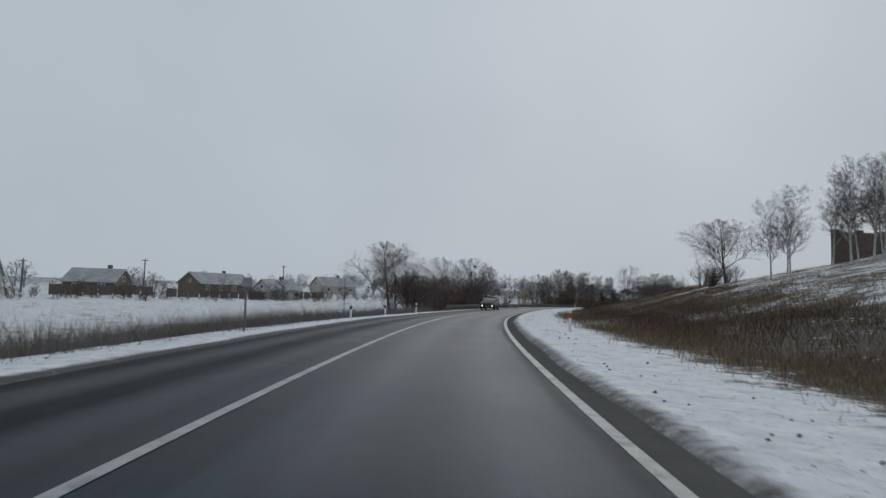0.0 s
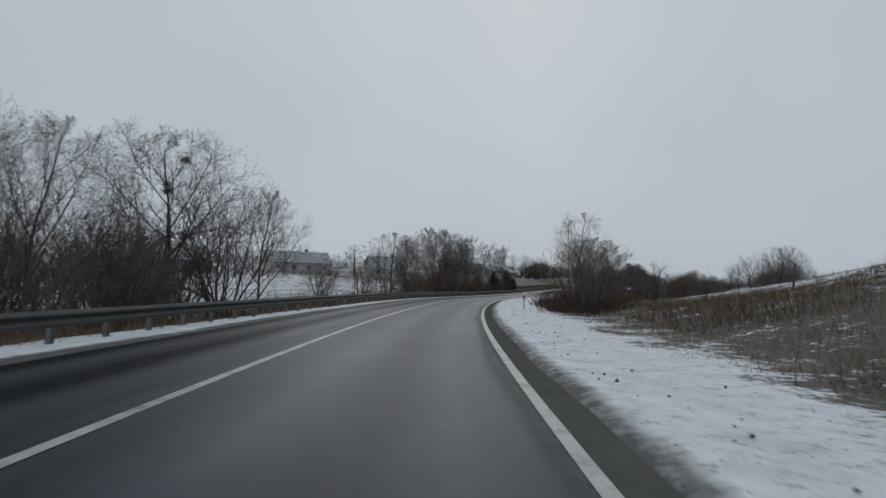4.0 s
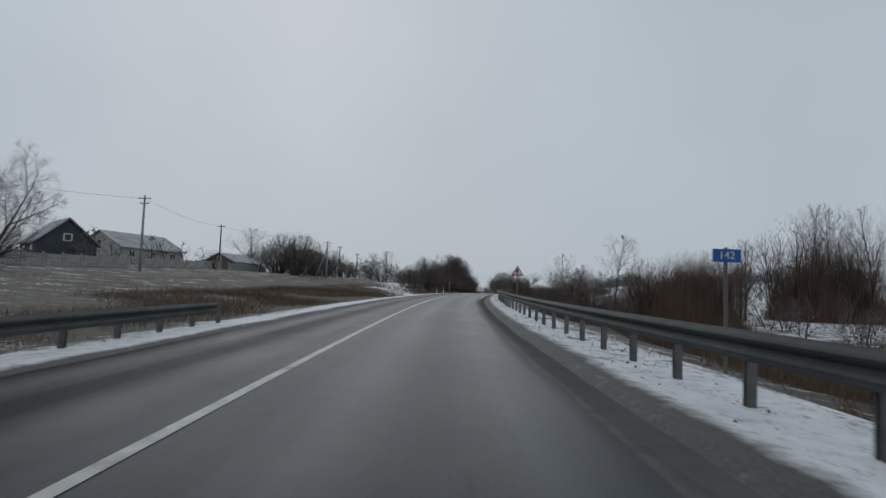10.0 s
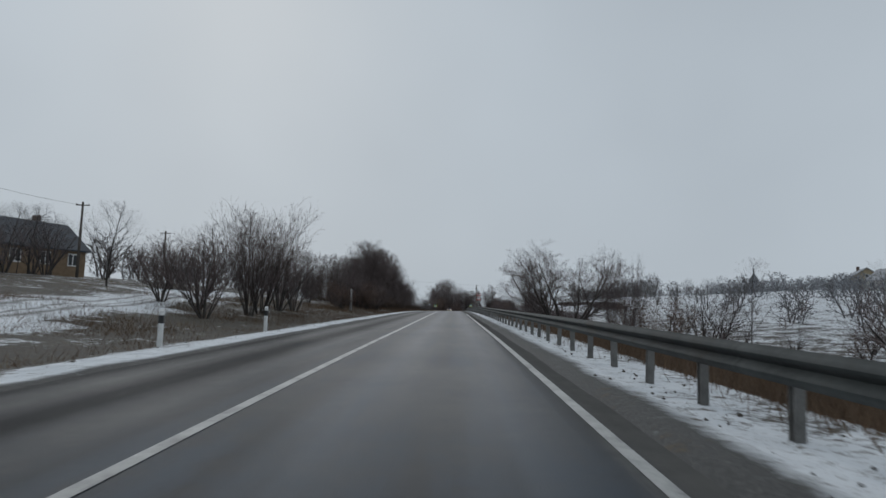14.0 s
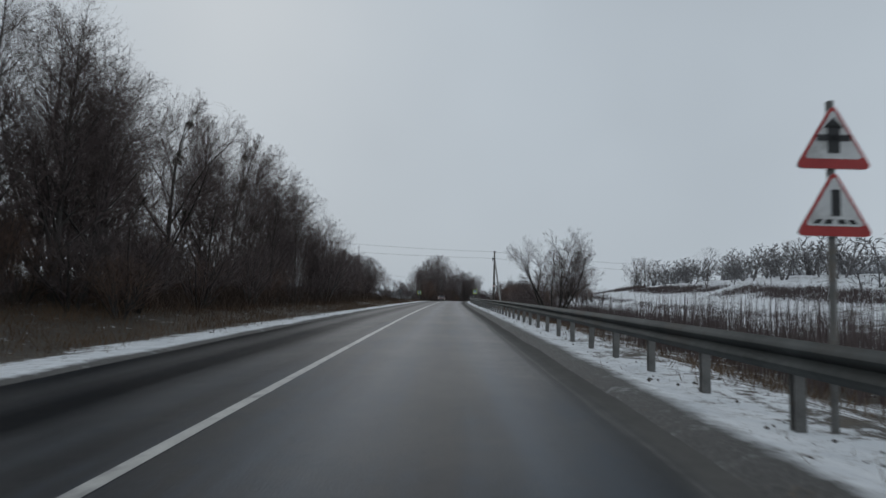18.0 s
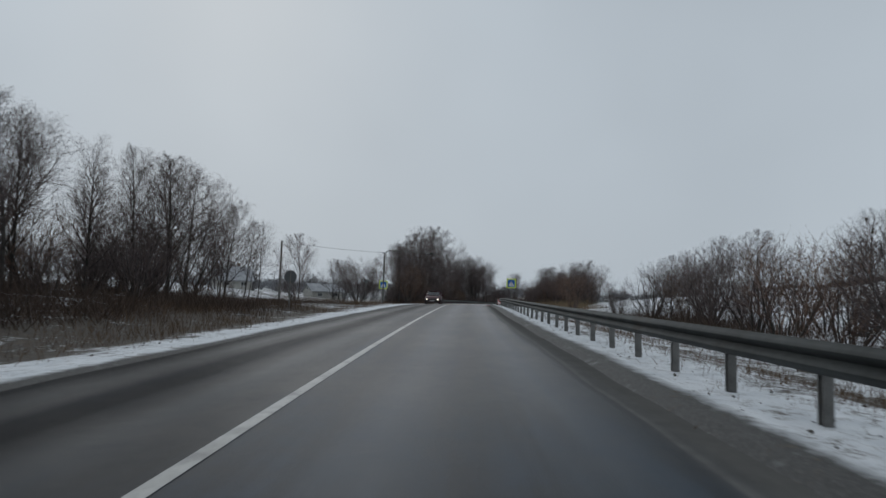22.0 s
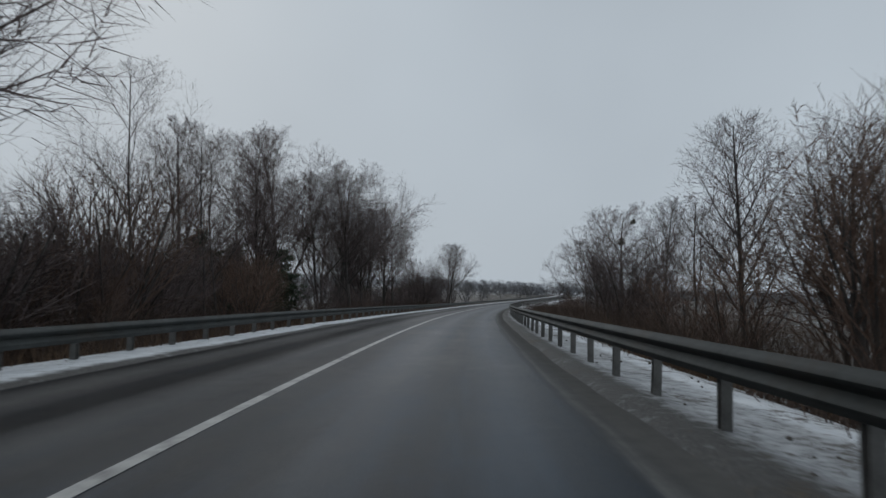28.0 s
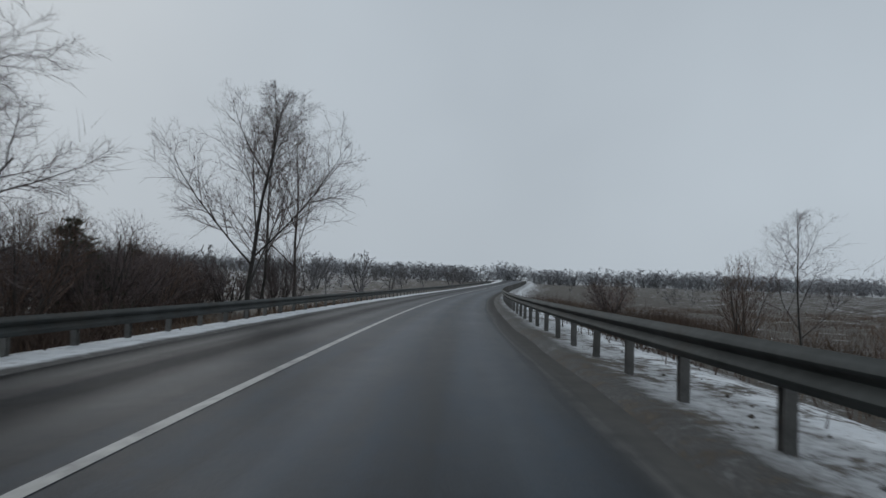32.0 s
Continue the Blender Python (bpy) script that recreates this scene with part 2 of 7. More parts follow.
def asphalt_material():
    """Wet asphalt with paler wheel tracks, their bluish sheen put into the colour, and slush towards the edge; u:
    metres to the right, v: metres along.
    """
    m, nodes, links, b = material("wet_asphalt", 0.4)
    b.inputs["Specular IOR Level"].default_value = 0.13
    uv = nodes.new("ShaderNodeUVMap")
    uv.uv_map = "road"
    sep = nodes.new("ShaderNodeSeparateXYZ")
    links.new(uv.outputs["UV"], sep.inputs[0])
    obj = nodes.new("ShaderNodeTexCoord").outputs["Object"]
    stretch = nodes.new("ShaderNodeMapping")
    stretch.inputs["Scale"].default_value = (1.0, 0.05, 1.0)
    links.new(uv.outputs["UV"], stretch.inputs["Vector"])
    streak, blotch, grain = noise_node(nodes, links, stretch.outputs[0], 2.2, 5.0, 0.6), noise_node(nodes, links, obj, 0.35, 4.0), noise_node(nodes, links, obj, 55.0, 2.0)
    u = math_node(nodes, links, "ADD", sep.outputs[0], math_node(nodes, links, "MULTIPLY", math_node(nodes, links, "SUBTRACT", streak, 0.5), 0.5))

    def band(centre, half):
        d = math_node(nodes, links, "ABSOLUTE", math_node(nodes, links, "SUBTRACT", u, centre))
        return math_node(nodes, links, "SUBTRACT", 1.0, math_node(nodes, links, "DIVIDE", d, half), True)

    tracks = band(1.15, 0.6)
    for c in (2.75, -1.0, -2.6):
        tracks = math_node(nodes, links, "MAXIMUM", tracks, band(c, 0.6))
    mottle = noise_node(nodes, links, obj, 2.6, 6.0, 0.75)
    tone = math_node(nodes, links, "ADD", math_node(nodes, links, "MULTIPLY", streak, 0.4), math_node(nodes, links, "MULTIPLY", blotch, 0.22))
    tone = math_node(nodes, links, "ADD", tone, math_node(nodes, links, "MULTIPLY", mottle, 0.2))
    tone = math_node(nodes, links, "ADD", tone, math_node(nodes, links, "MULTIPLY", grain, 0.18))
    col = ramp_node(nodes, links, tone, ((0.41, (0.004, 0.0058, 0.0078)), (0.5, (0.0085, 0.0138, 0.0205)), (0.59, (0.022, 0.036, 0.054))))
    # wheel tracks: a pale bluish sheen mixed into the base colour
    dry = math_node(nodes, links, "MULTIPLY", tracks, math_node(nodes, links, "MULTIPLY", streak, 1.0))
    col = mix_node(nodes, links, dry, col, (0.026, 0.041, 0.06))
    # the far lane's weaker reflection is put into the colour as a darker tone
    far = math_node(nodes, links, "MULTIPLY", math_node(nodes, links, "ADD", math_node(nodes, links, "MULTIPLY", u, -1.6), -0.1), 0.5, True)
    col = mix_node(nodes, links, math_node(nodes, links, "MULTIPLY", far, 0.8), col, (0.008, 0.0085, 0.0095))
    # slush and grit washed to the edge
    reach = math_node(nodes, links, "MULTIPLY", math_node(nodes, links, "SUBTRACT", u, 3.3), 2.6, True)
    clots = ramp_node(nodes, links, math_node(nodes, links, "ADD", math_node(nodes, links, "MULTIPLY", mottle, 0.6), math_node(nodes, links, "MULTIPLY", streak, 0.4)), ((0.38, 0.12), (0.62, 1.0)))
    grit = math_node(nodes, links, "MULTIPLY", reach, clots, True)
    col = mix_node(nodes, links, math_node(nodes, links, "MULTIPLY", band(3.2, 0.42), 0.2), col, (0.012, 0.0125, 0.013))
    col = mix_node(nodes, links, math_node(nodes, links, "MULTIPLY", reach, 0.9), col, (0.098, 0.096, 0.092))
    col = mix_node(nodes, links, math_node(nodes, links, "MULTIPLY", grit, 0.7), col, (0.125, 0.121, 0.114))
    col = mix_node(nodes, links, math_node(nodes, links, "MULTIPLY", band(3.5, 0.07), math_node(nodes, links, "MULTIPLY", clots, 0.7)), col, (0.15, 0.146, 0.138))
    # a worn seam between the wheel tracks, and one beside the centre line
    col = mix_node(nodes, links, math_node(nodes, links, "MULTIPLY", band(1.95, 0.2), math_node(nodes, links, "MULTIPLY", blotch, 0.8)), col, (0.008, 0.009, 0.0105))
    col = mix_node(nodes, links, math_node(nodes, links, "MULTIPLY", band(-0.45, 0.35), math_node(nodes, links, "MULTIPLY", streak, 1.0)), col, (0.008, 0.009, 0.0105))
    sheen = math_node(nodes, links, "SUBTRACT", 0.095, math_node(nodes, links, "MULTIPLY", far, 0.08))
    sheen = math_node(nodes, links, "ADD", sheen, math_node(nodes, links, "MULTIPLY", tracks, 0.07))
    sheen = math_node(nodes, links, "MULTIPLY", sheen, math_node(nodes, links, "ADD", math_node(nodes, links, "MULTIPLY", streak, 1.6), 0.2))
    sheen = math_node(nodes, links, "MULTIPLY", sheen, math_node(nodes, links, "SUBTRACT", 1.0, reach), True)
    links.new(sheen, b.inputs["Specular IOR Level"])
    links.new(col, b.inputs["Base Color"])
    rough = math_node(nodes, links, "ADD", math_node(nodes, links, "MULTIPLY", tone, 0.55), 0.17)
    rough = math_node(nodes, links, "ADD", rough, math_node(nodes, links, "MULTIPLY", reach, 0.4))
    links.new(rough, b.inputs["Roughness"])
    bump_node(nodes, links, b, math_node(nodes, links, "ADD", grain, mottle), 0.4, 0.008)
    return m


def striped(name, a, c, size, slope):
    """Slanting stripes for barrier boards."""
    m, nodes, links, b = material(name, 0.45)
    sep = nodes.new("ShaderNodeSeparateXYZ")
    obj = nodes.new("ShaderNodeTexCoord").outputs["Object"]
    links.new(obj, sep.inputs[0])
    v = math_node(nodes, links, "ADD", math_node(nodes, links, "MULTIPLY", sep.outputs[0], slope), sep.outputs[2])
    f = math_node(nodes, links, "FRACT", math_node(nodes, links, "DIVIDE", v, size))
    col = mix_node(nodes, links, math_node(nodes, links, "GREATER_THAN", f, 0.5), a, c)
    dirt = ramp_node(nodes, links, noise_node(nodes, links, obj, 7.0, 5.0, 0.7), ((0.45, 0.0), (0.75, 0.6)))
    links.new(mix_node(nodes, links, dirt, col, (0.25, 0.23, 0.2)), b.inputs["Base Color"])
    return m


GROUND, ASPHALT = ground_material(), asphalt_material()
WHITE_LINE = plain("road_paint", (0.25, 0.25, 0.24), (0.44, 0.44, 0.42), 3.0, 0.5, grime=(0.13, 0.13, 0.13))
RED_LINE = plain("red_road_paint", (0.30, 0.07, 0.055), (0.48, 0.13, 0.10), 3.0, 0.5, grime=(0.16, 0.12, 0.11))
STEEL = plain("galvanised_steel", (0.024, 0.028, 0.027), (0.062, 0.068, 0.066), 1.2, 0.72, 0.0, 0.1, 0.15, (0.04, 0.036, 0.03))
STEEL.node_tree.nodes["Principled BSDF"].inputs["Specular IOR Level"].default_value = 0.3
POST_STEEL = plain("post_steel", (0.10, 0.098, 0.092), (0.2, 0.195, 0.185), 4.0, 0.75, 0.0, 0.1, 0.2, (0.17, 0.135, 0.1))
BARK = plain("grey_bark", (0.03, 0.026, 0.023), (0.085, 0.075, 0.068), 5.0, 0.9, bump=0.5, vary=0.2)
TWIG = plain("bare_twigs", (0.07, 0.052, 0.05), (0.16, 0.123, 0.117), 2.0, 0.9, bump=0, vary=0.2)
TWIG_RED = plain("reddish_twigs", (0.085, 0.052, 0.039), (0.2, 0.128, 0.094), 2.0, 0.9, bump=0, vary=0.2)
# frosted twigs; on far hedges and woods the pale colour also carries haze
TWIG_FROST_HAZE = plain("frosted_hazed_twigs", (0.085, 0.08, 0.08), (0.18, 0.172, 0.176), 2.0, 0.9, bump=0, vary=0.15)
BIRCH_BARK = plain("birch_bark", (0.35, 0.34, 0.32), (0.62, 0.60, 0.57), 4.0, 0.8, bump=0.2, grime=(0.05, 0.045, 0.04))
BIRCH_TWIG = plain("birch_twigs", (0.075, 0.06, 0.056), (0.17, 0.14, 0.132), 2.0, 0.9, bump=0, vary=0.15)
NEEDLES = plain("pine_needles", (0.022, 0.035, 0.02), (0.06, 0.08, 0.045), 3.0, 0.8, bump=0)
NEST = plain("mistletoe", (0.035, 0.036, 0.024), (0.08, 0.08, 0.055), 4.0, 0.9, bump=0)
REED = plain("dry_reed", (0.10, 0.068, 0.038), (0.25, 0.18, 0.105), 1.2, 0.9, bump=0)
BROWN_STALK = plain("brown_stalks", (0.062, 0.038, 0.023), (0.17, 0.108, 0.064), 1.0, 0.9, bump=0)
CONCRETE = plain("weathered_concrete", (0.22, 0.215, 0.205), (0.38, 0.37, 0.355), 2.0, 0.85, bump=0.3)
WOOD_POLE = plain("dark_pole_wood", (0.07, 0.06, 0.052), (0.15, 0.13, 0.115), 2.5, 0.85, bump=0.3)
WHITE_PAINT = plain("white_plastic", (0.6, 0.6, 0.59), (0.78, 0.78, 0.77), 5.0, 0.5, grime=(0.4, 0.39, 0.37))
RED_FILM = plain("red_film", (0.35, 0.025, 0.025), (0.5, 0.05, 0.045), 5.0, 0.4)
BLACK_FILM = plain("black_film", (0.012, 0.012, 0.013), (0.03, 0.03, 0.03), 5.0, 0.45)
BLUE_FILM = plain("blue_film", (0.012, 0.10, 0.36), (0.02, 0.14, 0.45), 3.0, 0.4)
LIME_FILM = plain("yellow_green_film", (0.55, 0.68, 0.02), (0.68, 0.80, 0.04), 3.0, 0.4)
SIGN_BACK = plain("bare_aluminium", (0.28, 0.29, 0.3), (0.4, 0.41, 0.42), 3.0, 0.45, 0.6)
STRIPES = striped("red_white_stripes", (0.55, 0.05, 0.04), (0.75, 0.75, 0.73), 0.36, 0.8)
PLASTER = plain("pale_plaster", (0.33, 0.32, 0.29), (0.5, 0.48, 0.44), 0.6, 0.9, bump=0.2)
BRICK = plain("brown_brick", (0.10, 0.072, 0.06), (0.19, 0.145, 0.12), 2.0, 0.9, bump=0.3)
DARK_WALL = plain("dark_blue_cladding", (0.03, 0.035, 0.045), (0.06, 0.07, 0.085), 1.0, 0.7)
SLATE = plain("frosted_slate_roof", (0.22, 0.225, 0.235), (0.42, 0.43, 0.445), 0.8, 0.85, bump=0.4)
GLASS_DARK = plain("window_glass", (0.02, 0.022, 0.025), (0.05, 0.052, 0.055), 1.0, 0.12, bump=0)
# distance haze is put into the twig colour as a pale bluish grey
FAR_TWIG = plain("far_hazed_wood", (0.16, 0.165, 0.175), (0.27, 0.275, 0.29), 0.05, 0.9, bump=0)
BRUSH = plain("dark_brush", (0.04, 0.027, 0.021), (0.108, 0.071, 0.053), 0.8, 0.95, bump=0)
DIRT = plain("frozen_dirt", (0.03, 0.025, 0.02), (0.09, 0.075, 0.06), 3.0, 0.9, bump=0)


def track_material():
    """Packed snow with two dark wheel tracks; u: metres from the middle of the lane."""
    m, nodes, links, b = material("tracked_snow", 0.7)
    uv = nodes.new("ShaderNodeUVMap")
    uv.uv_map = "road"
    sep = nodes.new("ShaderNodeSeparateXYZ")
    links.new(uv.outputs["UV"], sep.inputs[0])
    obj = nodes.new("ShaderNodeTexCoord").outputs["Object"]
    big, fine = noise_node(nodes, links, obj, 0.8, 5.0, 0.6), noise_node(nodes, links, obj, 9.0, 4.0, 0.65)
    u = math_node(nodes, links, "ADD", sep.outputs[0], math_node(nodes, links, "MULTIPLY", math_node(nodes, links, "SUBTRACT", big, 0.5), 0.7))
    tracks = 0.0
    for c in (-0.75, 0.75, 0.2):
        d = math_node(nodes, links, "ABSOLUTE", math_node(nodes, links, "SUBTRACT", u, c))
        one = math_node(nodes, links, "SUBTRACT", 1.0, math_node(nodes, links, "DIVIDE", d, 0.3 if c != 0.2 else 0.12), True)
        tracks = one if tracks == 0.0 else math_node(nodes, links, "MAXIMUM", tracks, one)
    k = math_node(nodes, links, "MULTIPLY", tracks, math_node(nodes, links, "ADD", fine, 0.35), True)
    snow = ramp_node(nodes, links, big, ((0.25, (0.5, 0.53, 0.56)), (0.65, (0.7, 0.72, 0.74))))
    links.new(mix_node(nodes, links, k, snow, (0.12, 0.115, 0.105)), b.inputs["Base Color"])
    bump_node(nodes, links, b, fine, 0.4, 0.04)
    return m


TRACKED = track_material()

# ---- mesh helpers ----
def mesh_of(name, verts, faces, mat, smooth=False):
    me = bpy.data.meshes.new(name)
    me.from_pydata([tuple(map(float, v)) for v in verts], [], [tuple(map(int, f)) for f in faces])
    me.materials.append(mat)
    if smooth:
        me.polygons.foreach_set("use_smooth", [True] * len(me.polygons))
    me.update()
    return me


def link(name, me, parent=None, label="", m=None):
    ob = new(name, me)
    if parent:
        ob.parent = parent
    if m is not None:
        ob.matrix_basis = m
    if label:
        ob["label"] = label
    return ob


def bm_mesh(name, bm, mat, smooth=False):
    me = bpy.data.meshes.new(name)
    bmesh.ops.recalc_face_normals(bm, faces=bm.faces)
    bm.to_mesh(me)
    bm.free()
    me.materials.append(mat)
    if smooth:
        me.polygons.foreach_set("use_smooth", [True] * len(me.polygons))
    return me


def part(name, bm, mat, parent, label="", smooth=False):
    return link(name, bm_mesh(name, bm, mat, smooth), parent, label)


def thing(name, m, label, category, group="", kind=""):
    ob = new(name)
    ob.empty_display_size = 0.2
    ob.matrix_basis = m
    return tagged(ob, label, category, group, kind)


def add_box(bm, x0, x1, y0, y1, z0, z1, bevel=0.0):
    vs = [bm.verts.new((x, y, z)) for z in (z0, z1) for x, y in ((x0, y0), (x1, y0), (x1, y1), (x0, y1))]
    fs = [bm.faces.new([vs[i] for i in q]) for q in ((3, 2, 1, 0), (4, 5, 6, 7), (0, 1, 5, 4), (1, 2, 6, 5), (2, 3, 7, 6), (3, 0, 4, 7))]
    if bevel:
        bmesh.ops.bevel(bm, geom=list({e for f in fs for e in f.edges}), offset=bevel, segments=2, affect="EDGES", profile=0.6)
    return bm


def box_bm(x0, x1, y0, y1, z0, z1, bevel=0.0):
    return add_box(bmesh.new(), x0, x1, y0, y1, z0, z1, bevel)


def add_tube(bm, pts, radii, sides=8, caps=True):
    """A round bar along pts."""
    pts = [Vector(p) for p in pts]
    rings, up = [], Vector((0.31, 0.17, 0.94))
    for i, p in enumerate(pts):
        d = (pts[min(i + 1, len(pts) - 1)] - pts[max(i - 1, 0)]).normalized()
        a = d.cross(up if abs(d.dot(up)) < 0.9 else Vector((1, 0, 0))).normalized()
        b = d.cross(a)
        r = radii if isinstance(radii, (int, float)) else radii[i]
        rings.append([bm.verts.new(p + (a * math.cos(t) + b * math.sin(t)) * r) for t in (2 * math.pi * k / sides for k in range(sides))])
    for r0, r1 in zip(rings, rings[1:]):
        for k in range(sides):
            bm.faces.new((r0[k], r0[(k + 1) % sides], r1[(k + 1) % sides], r1[k]))
    if caps:
        bm.faces.new(rings[0][::-1])
        bm.faces.new(rings[-1])
    return bm


def tube_bm(pts, radii, sides=8):
    return add_tube(bmesh.new(), pts, radii, sides)


def prism_bm(outline, y0, y1):
    """A plate from an outline in x and z, from y0 to y1."""
    bm = bmesh.new()
    a, b = ([bm.verts.new((x, y, z)) for x, z in outline] for y in (y0, y1))
    bm.faces.new(a)
    bm.faces.new(b[::-1])
    for i in range(len(outline)):
        j = (i + 1) % len(outline)
        bm.faces.new((a[i], b[i], b[j], a[j]))
    return bm


def place(s, lat, turn=0.0, sink=0.0, size=1.0):
    """The pose of a thing on the ground: its y axis along the road, turned to the left by some degrees."""
    p = spot(s, lat, sink)
    return Matrix.LocRotScale(p, Euler((0, 0, heading(s) + radians(turn))), Vector((size, size, size)))


# ---- ground: one sheet from the road's shoulders to the horizon ----
G_S = np.concatenate([np.arange(-60, 0, 6.0), np.arange(0, 700, 1.5), np.arange(700, 901, 5.0)])
G_L = np.array([-120, -95, -75, -60, -48, -38, -30, -24, -19, -15.5, -13, -11, -9.5, -8.2, -7.2, -6.4, -5.8, -5.3, -4.9, -4.5, -4.1, -3.75, -3.55,
                0, 3.82, 4.04, 4.22, 4.45, 4.75, 5.1, 5.5, 6, 6.6, 7.4, 8.4, 9.6, 11, 13, 16, 20, 25, 31, 38, 46, 56, 70, 88, 110])
# how much grass stands through the snow, by station, at distances 5, 7, 10, 18, 40, 110
COVER_D = (4.4, 6, 8, 12, 20, 45, 110)
COVER_LS = (-60, 30, 70, 120, 190, 215, 265, 300, 350, 460, 494, 506, 540, 640, 1000)
COVER_L = ((.1, .45, .72, .5, .34, .3, .35), (.1, .4, .7, .5, .32, .3, .35), (.1, .35, .5, .42, .36, .3, .3), (.1, .4, .55, .5, .45, .4, .4),
           (.1, .45, .6, .6, .5, .45, .4), (.2, .8, .85, .85, .78, .7, .5), (.2, .9, .95, .93, .8, .74, .5), (.2, .85, .85, .8, .8, .74, .5),
           (.22, .88, .88, .84, .76, .66, .45), (.22, .9, .85, .7, .55, .5, .4), (.15, .5, .52, .5, .48, .4, .4), (.1, .3, .45, .46, .4, .35, .35), (.15, .5, .8, .9, .8, .5, .4), (.15, .55, .85, .95, .85, .6, .5), (.1, .5, .8, .9, .85, .75, .65))
COVER_RS = (-60, 60, 110, 140, 165, 240, 330, 440, 480, 525, 560, 615, 1000)
COVER_R = ((.1, .14, .7, .88, .58, .5, .5), (.1, .14, .7, .88, .56, .5, .5), (.1, .16, .62, .82, .55, .38, .36), (.14, .22, .45, .55, .36, .28, .3), (.22, .42, .7, .8, .6, .4, .35),
           (.22, .46, .75, .85, .7, .45, .35), (.22, .45, .7, .8, .66, .42, .32), (.2, .45, .55, .48, .36, .3, .3), (.15, .4, .5, .5, .36, .3, .35), (0, .1, .2, .45, .42, .35, .35),
           (.3, .36, .6, .9, .88, .8, .7), (.38, .42, .72, .9, .86, .78, .72), (.38, .42, .7, .86, .84, .76, .72))


def make_ground():
    ss, ll = np.meshgrid(G_S, G_L, indexing="ij")
    flat_s, flat_l = ss.ravel(), ll.ravel()
    h = rise(flat_s, flat_l)
    near = (flat_l > -3.7) & (flat_l < 4.0)
    h = np.where(near, np.where(np.abs(flat_l) > 3.4, -0.04, -0.12) + camber(flat_l), h)
    h = np.where((flat_l <= -3.7) & (flat_l > -5.0), np.maximum(camber(flat_l) + 0.02, h), h)
    lip = 0.03 * np.clip(1 - np.abs(np.abs(flat_l) - 4.3) / 0.4, 0, 1)
    h = h + np.where(near, 0, lip)
    h = h + np.where(near | (np.abs(flat_l) > 60), 0, 0.03 * wave(flat_s, flat_l, 0.9, 4.4))
    h = h + np.where(flat_l > 4.0, 0.05 * np.clip((9 - flat_l) / 3, 0, 1), 0) + np.where(flat_l < -3.7, 0.035 * np.clip((flat_l + 8) / 3, 0, 1), 0)
    edge = (np.abs(flat_l) > 3.5) & (np.abs(flat_l) < 5.2)
    jig = np.where(edge, 0.07 * wave(flat_s, flat_l * 0, 3.2, 1.7) + 0.03 * wave(flat_s, flat_l * 0, 1.1, 9.2), 0)
    # before the guardrail begins the snow lies a little further out
    jig = jig + np.where((flat_l > 3.7) & (flat_l < 4.9), 0.12 * np.clip((168 - flat_s) / 8, 0, 1), 0)
    jig = jig + np.where((flat_l < -3.5) & (flat_l > -5.0), np.interp(flat_s, (0, 160, 200, 350, 600), (0.06, 0.2, 0.3, 0.24, 0.34)), 0)
    verts = at_road(flat_s, flat_l + jig, h)
    n_s, n_l = ss.shape
    idx = np.arange(n_s * n_l).reshape(n_s, n_l)
    faces = np.stack([idx[:-1, :-1], idx[:-1, 1:], idx[1:, 1:], idx[1:, :-1]], -1).reshape(-1, 4)
    cover = np.where(flat_l < 0, table(flat_s, -flat_l, COVER_LS, COVER_D, COVER_L), table(flat_s, flat_l, COVER_RS, COVER_D, COVER_R))
    # the side road, the yard by the crossing and the field tracks are bare of grass
    for s0, l0, s1, l1, width in ((275, -5, 298, -13, 2.6), (298, -12.6, 328, -17.6, 2.0), (328, -17.6, 346, -21.5, 2.0), (500, -5, 508, -22, 3.5), (508, 6, 536, 9, 2.6), (522, 8, 530, 40, 3.0)):
        a, d = np.array([s0, l0]), np.array([s1 - s0, l1 - l0])
        q = np.stack([flat_s, flat_l], -1) - a
        t = np.clip((q @ d) / (d @ d), 0, 1)
        cover = np.where(np.linalg.norm(q - t[:, None] * d, axis=1) < width, 0.03, cover)
    green = np.where((flat_l < 0) & (flat_s > 195) & (flat_s < 350), 0.2, 0.08)
    # slush and grit thrown up by the wheels, thinning out from the road's edge; along the marsh it reaches past the rail
    begin = np.where(flat_l > 0, np.interp(flat_s, (160, 175), (3.95, 4.25)), 3.75)
    reach = np.where(flat_l > 0, np.interp(flat_s, (520, 545), (0.4, 0.9)), 0.35)
    slush = np.clip(1 - (np.abs(flat_l) - begin) / reach, 0, 1)
    slush = np.maximum(slush, np.where((flat_s > 540) & (flat_l > 4) & (flat_l < 5.9), 0.62, 0))
    # from the strip's rim out to the horizon
    rim = np.concatenate([idx[:, -1], idx[-1, -2::-1], idx[-2::-1, 0], idx[0, 1:-1]])
    centre = verts[:, :2].mean(0)
    p = verts[rim]
    start = math.atan2(p[0, 1] - centre[1], p[0, 0] - centre[0])
    step = np.linalg.norm(np.diff(p[:, :2], axis=0, append=p[:1, :2]), axis=1)
    way = np.concatenate([[0], np.cumsum(step)[:-1]]) / step.sum()
    ang = np.unwrap(np.arctan2(p[:, 1] - centre[1], p[:, 0] - centre[0]))
    goal = 0.5 * ang + 0.5 * (start + 2 * math.pi * way * np.sign(ang[-1] - ang[0]))
    rings, last = [verts], rim
    cov, gre, slu = [cover], [green], [slush]
    for k, (f, z) in enumerate(((0.02, 0.0), (0.06, 0.5), (0.15, 2.0), (0.4, 4.0), (1.0, 2.0))):
        far = np.stack([centre[0] + np.cos(goal) * 3500, centre[1] + np.sin(goal) * 3500], -1)
        xy = p[:, :2] * (1 - f) + far * f
